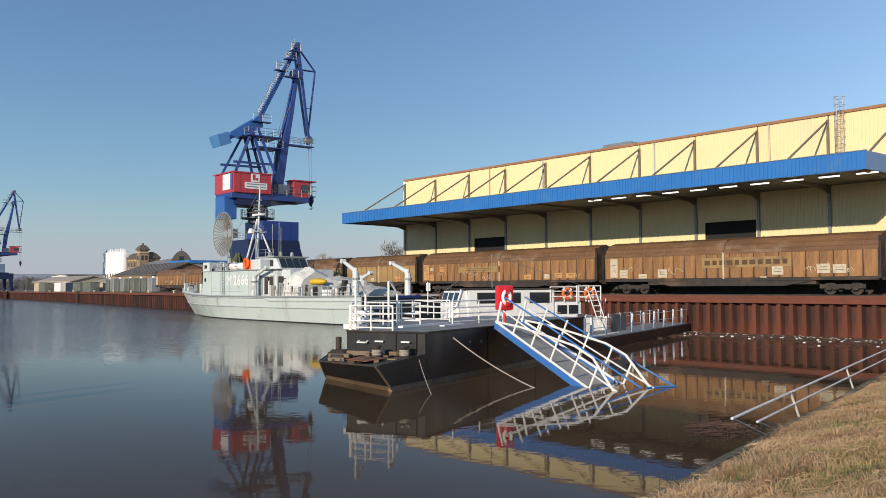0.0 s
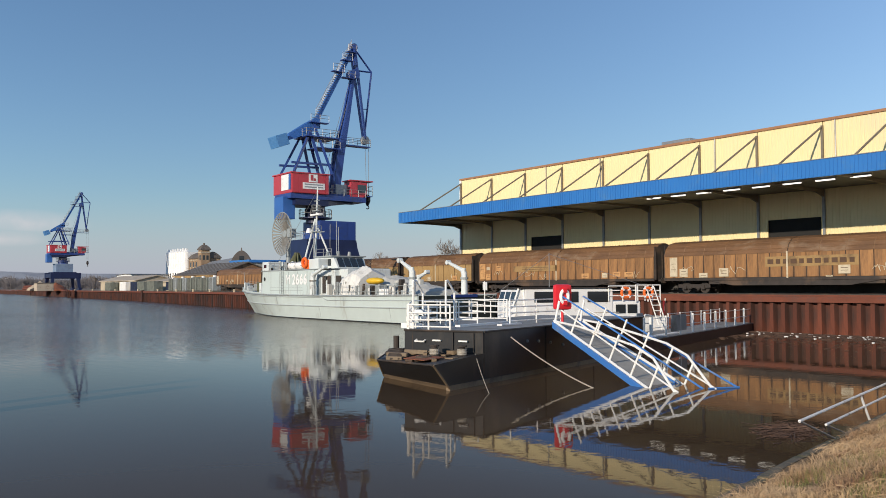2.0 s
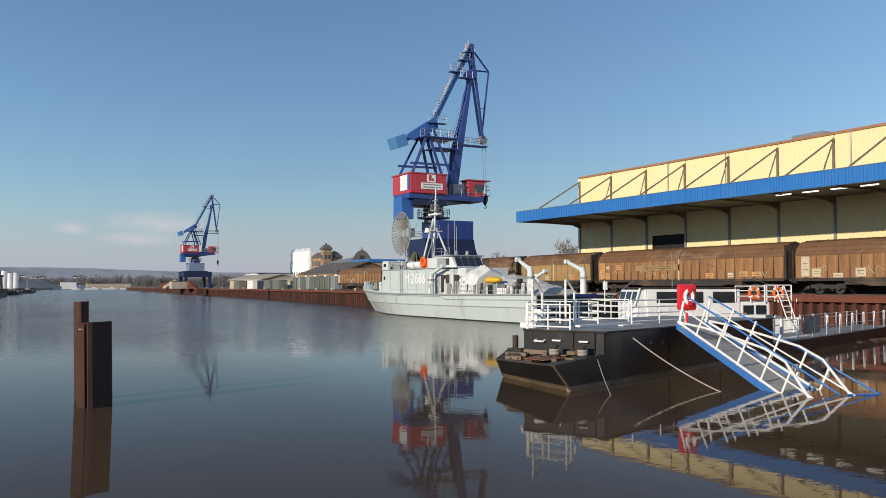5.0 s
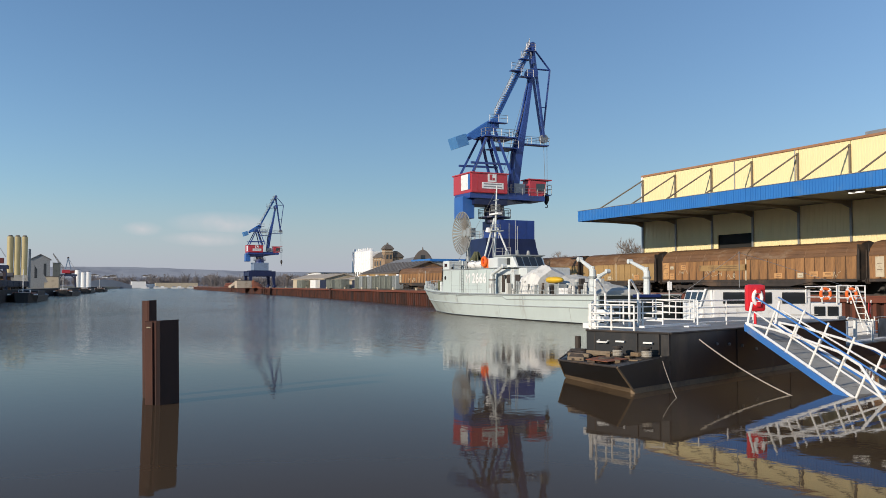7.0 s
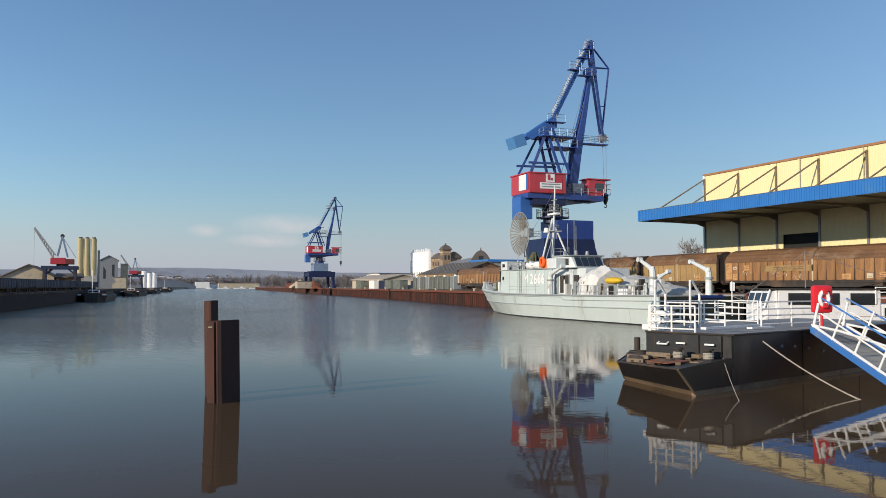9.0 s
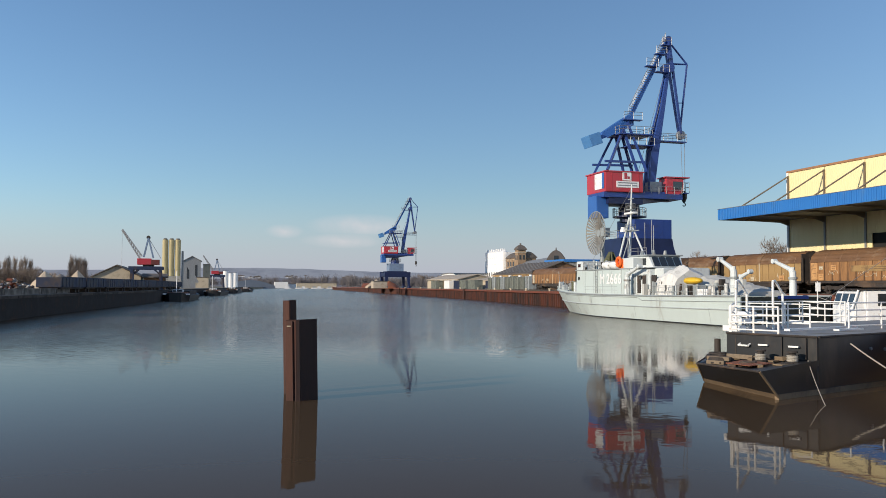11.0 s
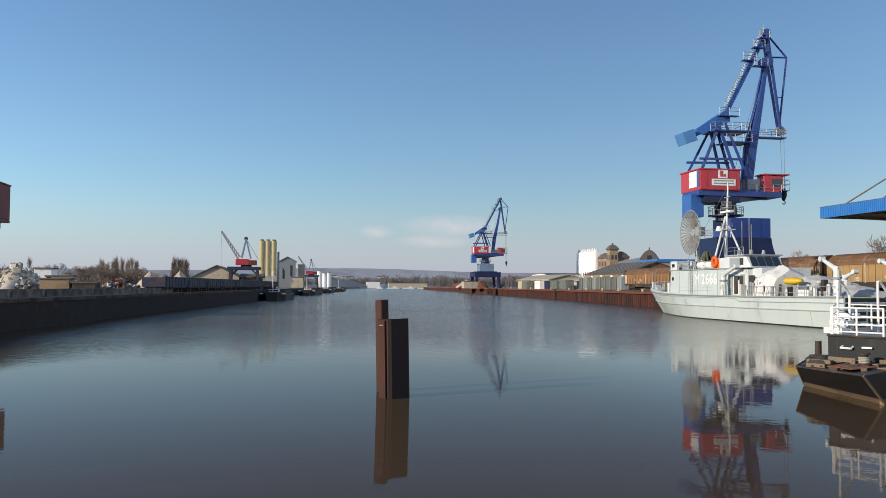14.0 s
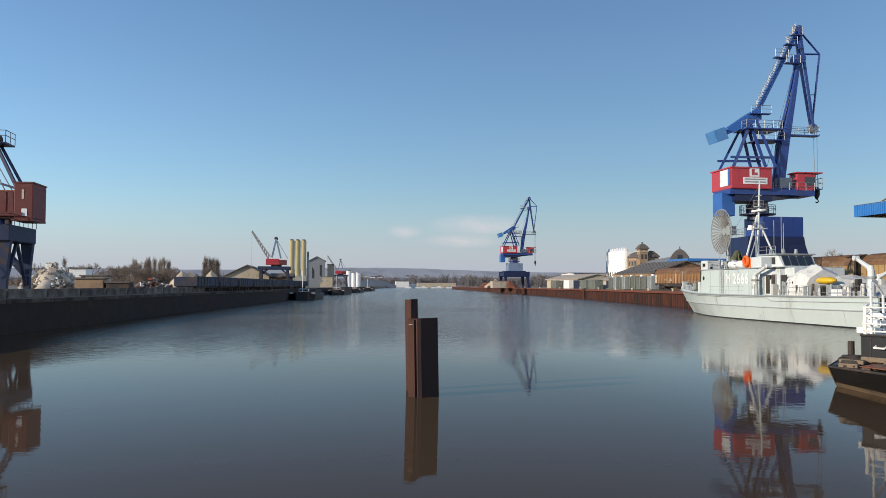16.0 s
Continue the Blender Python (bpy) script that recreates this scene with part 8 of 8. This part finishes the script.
for i in range(22):
    r_, y = -0.225 + 0.066 * (i / 21) + rnd_t.uniform(-0.004, 0.004), rnd_t.uniform(225, 262)
    tree(i % 2, r_ * y, y, rnd_t.uniform(0.62, 0.86), rnd_t.uniform(0, 360), Z_LEFT, "bare winter tree in the thicket behind the stone quay")
for i in range(9):
    y = rnd_t.uniform(252, 275)
    tree(2, (-0.127 + 0.002 * i) * y, y, rnd_t.uniform(0.62, 0.8), rnd_t.uniform(0, 360), Z_LEFT, "tall slim bare poplar in winter")
for i in range(8):
    y = rnd_t.uniform(232, 262)
    tree(2, (-0.20 + 0.005 * i) * y, y, rnd_t.uniform(0.6, 0.72), rnd_t.uniform(0, 360), Z_LEFT, "tall slim bare poplar in winter")

# Far woodland belts and hills.
random.seed(4)


def wood_belt(y0, y1, r0, r1, count, hmin, hmax, mat_, label):
    bm_ = bmesh.new()
    for i in range(count):
        yy = random.uniform(y0, y1)
        xx = random.uniform(r0, r1) * yy
        h = random.uniform(hmin, hmax) * (0.7 + 0.5 * abs(noise.noise((xx * 0.012, yy * 0.004, 2))))
        beam(bm_, (xx, yy, 0.5), (xx, yy, 1.5 + 0.6 * h), h * 0.022, 3, h * 0.01)
        for k in range(30):
            a, sp, b_ = random.uniform(0, math.tau), random.uniform(0.08, 0.40) * h, random.uniform(0.15, 0.6)
            t0 = b_ + random.uniform(0.2, 0.45) * (1 - abs(sp / h - 0.1))
            c_ = Vector((xx + 0.3 * sp * math.cos(a), yy + 0.3 * sp * math.sin(a), 1.2 + b_ * h))
            beam(bm_, c_, (xx + sp * math.cos(a), yy + sp * math.sin(a), 1.2 + h * min(1.0, t0)), h * 0.010, 3, h * 0.006)
            beam(bm_, c_, (xx + sp * math.cos(a + 0.5), yy + sp * math.sin(a + 0.5), 1.2 + h * min(1.0, t0 * 0.9)), h * 0.009, 3, h * 0.005)
    return solid("far_woods", bm_, mat_, label, "woods", kind="stuff")


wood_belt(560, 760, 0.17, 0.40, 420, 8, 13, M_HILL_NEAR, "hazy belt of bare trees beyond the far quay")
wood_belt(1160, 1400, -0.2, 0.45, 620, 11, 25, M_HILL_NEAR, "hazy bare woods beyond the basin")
wood_belt(300, 420, -0.5, -0.09, 260, 5, 8, M_TWIG, "bare scrub behind the stone quay")
wood_belt(420, 620, 0.40, 1.1, 160, 6, 10, M_TWIG, "bare scrub beyond the warehouses")


def ridge(y, z_of, mat_, label, seed):
    bm_ = bmesh.new()
    top_, low_ = [], []
    for i in range(241):
        x = -y * 1.6 + y * 3.2 * i / 240
        yy = math.sqrt(max(0.2, 1 - (x / (y * 2.2)) ** 2)) * y
        z = z_of(x / y) * (1 + 0.10 * noise.noise((x * 0.002, seed, 0))) + 1.6 * noise.noise((x * 0.03, seed, 1))
        top_.append(bm_.verts.new((x, yy, z)))
        low_.append(bm_.verts.new((x, yy - 260, 1.5)))
    for i in range(240):
        bm_.faces.new((low_[i], low_[i + 1], top_[i + 1], top_[i]))
    return solid("backdrop", bm_, mat_, label, "hills", kind="structure", smooth=True)


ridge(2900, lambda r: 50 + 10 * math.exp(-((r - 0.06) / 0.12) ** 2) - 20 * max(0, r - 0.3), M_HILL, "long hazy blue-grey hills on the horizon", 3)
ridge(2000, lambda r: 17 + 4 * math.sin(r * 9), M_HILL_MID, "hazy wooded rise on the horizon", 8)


# Pale houses scattered along the crest of the hills.
rnd_h = random.Random(23)
for i in range(26):
    r_ = rnd_h.choice((0.045, 0.06, 0.10, 0.115, 0.17)) + rnd_h.uniform(-0.012, 0.012)
    d_ = rnd_h.uniform(2720, 2790)
    w_, h_ = rnd_h.uniform(5, 15), rnd_h.uniform(5, 9)
    z_ = 47.0 * (d_ - 2640) / 260
    hh = thing("hill_house", "tiny pale house on the distant hillside", "house", pose(r_ * d_, d_, z_), group="houses on the hills")
    part("wall", bx(-w_, -5, -14, w_, 5, h_), M_WHITE, hh)
    part("roof", extrude_xz(bmesh.new(), [(-w_ - 1, h_), (0, h_ + 4), (w_ + 1, h_)], -5.5, 5.5), M_SLATE, hh)


# ---- thin high cloud ----
def wisp_material():
    m = bpy.data.materials.new("thin_cloud")
    m.use_nodes = True
    n, l = m.node_tree.nodes, m.node_tree.links
    n.clear()
    o = n.new("ShaderNodeOutputMaterial")
    mixs = n.new("ShaderNodeMixShader")
    tr = n.new("ShaderNodeBsdfTransparent")
    # The wisp glows: its sunlit tone is emitted by the plane itself.
    em = n.new("ShaderNodeEmission")
    em.inputs["Color"].default_value = (0.72, 0.68, 0.70, 1)
    em.inputs["Strength"].default_value = 0.9
    tc = n.new("ShaderNodeTexCoord")
    nz = n.new("ShaderNodeTexNoise")
    nz.inputs["Scale"].default_value = 0.012
    nz.inputs["Detail"].default_value = 5
    l.new(tc.outputs["Object"], nz.inputs["Vector"])
    gr = n.new("ShaderNodeTexGradient")
    gr.gradient_type = "SPHERICAL"
    mp = n.new("ShaderNodeMapping")
    mp.inputs["Location"].default_value = (-1, -1, 0)
    mp.inputs["Scale"].default_value = (2, 2, 0)
    l.new(tc.outputs["Generated"], mp.inputs["Vector"])
    l.new(mp.outputs[0], gr.inputs["Vector"])
    mu = n.new("ShaderNodeMath")
    mu.operation = "MULTIPLY"
    l.new(gr.outputs["Fac"], mu.inputs[0])
    l.new(nz.outputs[0], mu.inputs[1])
    mr = n.new("ShaderNodeMapRange")
    mr.inputs["From Max"].default_value = 0.5
    mr.inputs["To Max"].default_value = 0.55
    l.new(mu.outputs[0], mr.inputs["Value"])
    l.new(mr.outputs[0], mixs.inputs[0])
    l.new(tr.outputs[0], mixs.inputs[1])
    l.new(em.outputs[0], mixs.inputs[2])
    l.new(mixs.outputs[0], o.inputs["Surface"])
    return m


M_WISP = wisp_material()
for r_, el_, w_, h_ in ((0.098, 0.062, 90, 34), (0.19, 0.07, 280, 60), (0.165, 0.052, 200, 36)):
    y = 4000
    bm = bmesh.new()
    vs = [bm.verts.new(p) for p in ((-w_, -h_, 0), (w_, -h_, 0), (w_, h_, 0), (-w_, h_, 0))]
    bm.faces.new(vs)
    cl = solid("cloud_wisp", bm, M_WISP, "faint wisp of thin cloud over the hills", "cloud", pose(r_ * y, y, 3 + el_ * y, 90, 0, 0), kind="structure")

# ---- grass blades and flotsam ----
random.seed(31)
verts, faces = [], []


def bank_z(x, y):
    s = bank_edge(x) - y
    z = -0.25 + 0.9 * max(0.0, min(s + 0.3, 0.55)) + 0.24 * max(0.0, min(s - 0.25, 5.5))
    return z + 0.10 * noise.noise((x * 0.6, y * 0.6, 0)) + 0.035 * noise.noise((x * 2.3, y * 2.3, 3))


for i in range(85000):
    x = 6.0 + 26 * random.random() ** 1.5
    s = 0.45 + 5.0 * random.random()
    y = bank_edge(x) - s
    d = noise.noise((x * 0.9, y * 0.9, 5))
    if d < -0.35:
        continue
    z = bank_z(x, y) - 0.01
    h = random.uniform(0.04, 0.13) * (1.0 + 0.8 * d)
    a = random.uniform(0, math.tau)
    lean = random.uniform(0.06, 0.34) * (1.0 + 0.5 * d)
    w_ = random.uniform(0.003, 0.007)
    dx, dy = math.cos(a), math.sin(a)
    k = len(verts)
    verts += [(x - dy * w_, y + dx * w_, z), (x + dy * w_, y - dx * w_, z), (x + dx * lean * 0.5 + dy * w_ * 0.7, y + dy * lean * 0.5 - dx * w_ * 0.7, z + h * 0.75), (x + dx * lean * 0.5 - dy * w_ * 0.7, y + dy * lean * 0.5 + dx * w_ * 0.7, z + h * 0.75), (x + dx * lean, y + dy * lean, z + h * 0.8)]
    faces += [(k, k + 1, k + 2, k + 3), (k + 3, k + 2, k + 4)]
straw = (verts, faces)
verts, faces = [], []
for i in range(30000):
    x = 6.0 + 26 * random.random() ** 1.5
    s = 0.8 + 4.6 * random.random()
    y = bank_edge(x) - s
    if noise.noise((x * 0.55, y * 0.8, 21)) + 0.10 * (s - 2.2) < 0.02:
        continue
    z = bank_z(x, y) - 0.01
    h = random.uniform(0.08, 0.17)
    a = random.uniform(0, math.tau)
    lean = random.uniform(0.03, 0.14)
    w_ = random.uniform(0.003, 0.006)
    dx, dy = math.cos(a), math.sin(a)
    k = len(verts)
    verts += [(x - dy * w_, y + dx * w_, z), (x + dy * w_, y - dx * w_, z), (x + dx * lean, y + dy * lean, z + h)]
    faces.append((k, k + 1, k + 2))
me = bpy.data.meshes.new("green_grass")
me.from_pydata(verts, [], faces)
me.materials.append(M_BLADE_GREEN)
tagged(new("green_grass", me), "short green winter grass among the straw", "grass", kind="stuff")
verts, faces = straw
# Long dead stalks, bent over and lying across one another.
for i in range(12000):
    x = 6.0 + 26 * random.random() ** 1.5
    s = 0.5 + 4.8 * random.random()
    y = bank_edge(x) - s
    if noise.noise((x * 0.7, y * 0.7, 9)) < -0.15:
        continue
    z = bank_z(x, y)
    a, l, h = random.uniform(0, math.tau), random.uniform(0.1, 0.3), random.uniform(0.05, 0.12)
    w_ = random.uniform(0.0015, 0.0032)
    dx, dy, b_ = math.cos(a), math.sin(a), random.uniform(-0.5, 0.5)
    k = len(verts)
    for f, zf in ((0.0, 0.0), (0.35, 1.0), (0.7, 0.95), (1.0, 0.35)):
        px_, py_ = x + l * f * math.cos(a + b_ * f), y + l * f * math.sin(a + b_ * f)
        verts += [(px_ - dy * w_, py_ + dx * w_, z + h * zf), (px_ + dy * w_, py_ - dx * w_, z + h * zf + 0.004)]
    faces += [(k, k + 1, k + 3, k + 2), (k + 2, k + 3, k + 5, k + 4), (k + 4, k + 5, k + 7, k + 6)]
me = bpy.data.meshes.new("grass")
me.from_pydata(verts, [], faces)
me.materials.append(M_BLADE)
tagged(new("grass", me), "dry straw-coloured grass on the bank", "grass", kind="stuff")

random.seed(17)
bm = bmesh.new()
for i in range(5200):
    y = random.uniform(15, 36)
    x = 51.6 - abs(random.gauss(0, 1.0)) * (4.6 if y < 33 else 1.0) * random.choice((0.35, 0.6, 1.0))
    a, l = random.uniform(0, math.tau), random.uniform(0.05, 0.4)
    beam(bm, (x, y, 0.01), (x + l * math.cos(a), y + l * math.sin(a), 0.03), random.uniform(0.005, 0.014), 4)
solid("flotsam", bm, M_TWIGPILE, "drift of twigs and litter against the quay", "flotsam", kind="stuff")
bm = bmesh.new()
for i in range(90):
    y = random.uniform(16, 36)
    x = 51.5 - abs(random.gauss(0, 1.0)) * 2.4
    box(bm, x - 0.05, y - 0.06, 0.0, x + 0.06, y + 0.05, 0.04)
solid("floating_litter", bm, M_WHITE, "pale floating litter against the quay", "litter", kind="stuff")
bm = bmesh.new()
for i in range(240):
    x = 16.9 + random.gauss(0, 0.42)
    y = 10.5 + 0.3 * (x - 16.6) + random.gauss(0, 0.28)
    a, l = random.gauss(2.2, 0.9), random.uniform(0.15, 0.8)
    beam(bm, (x, y, random.uniform(-0.02, 0.12)), (x + l * math.cos(a), y + l * math.sin(a), random.uniform(-0.02, 0.06)), random.uniform(0.003, 0.009), 4)
solid("brushwood", bm, M_TWIGPILE, "tangle of dead reeds at the water's edge", "brushwood", kind="stuff")
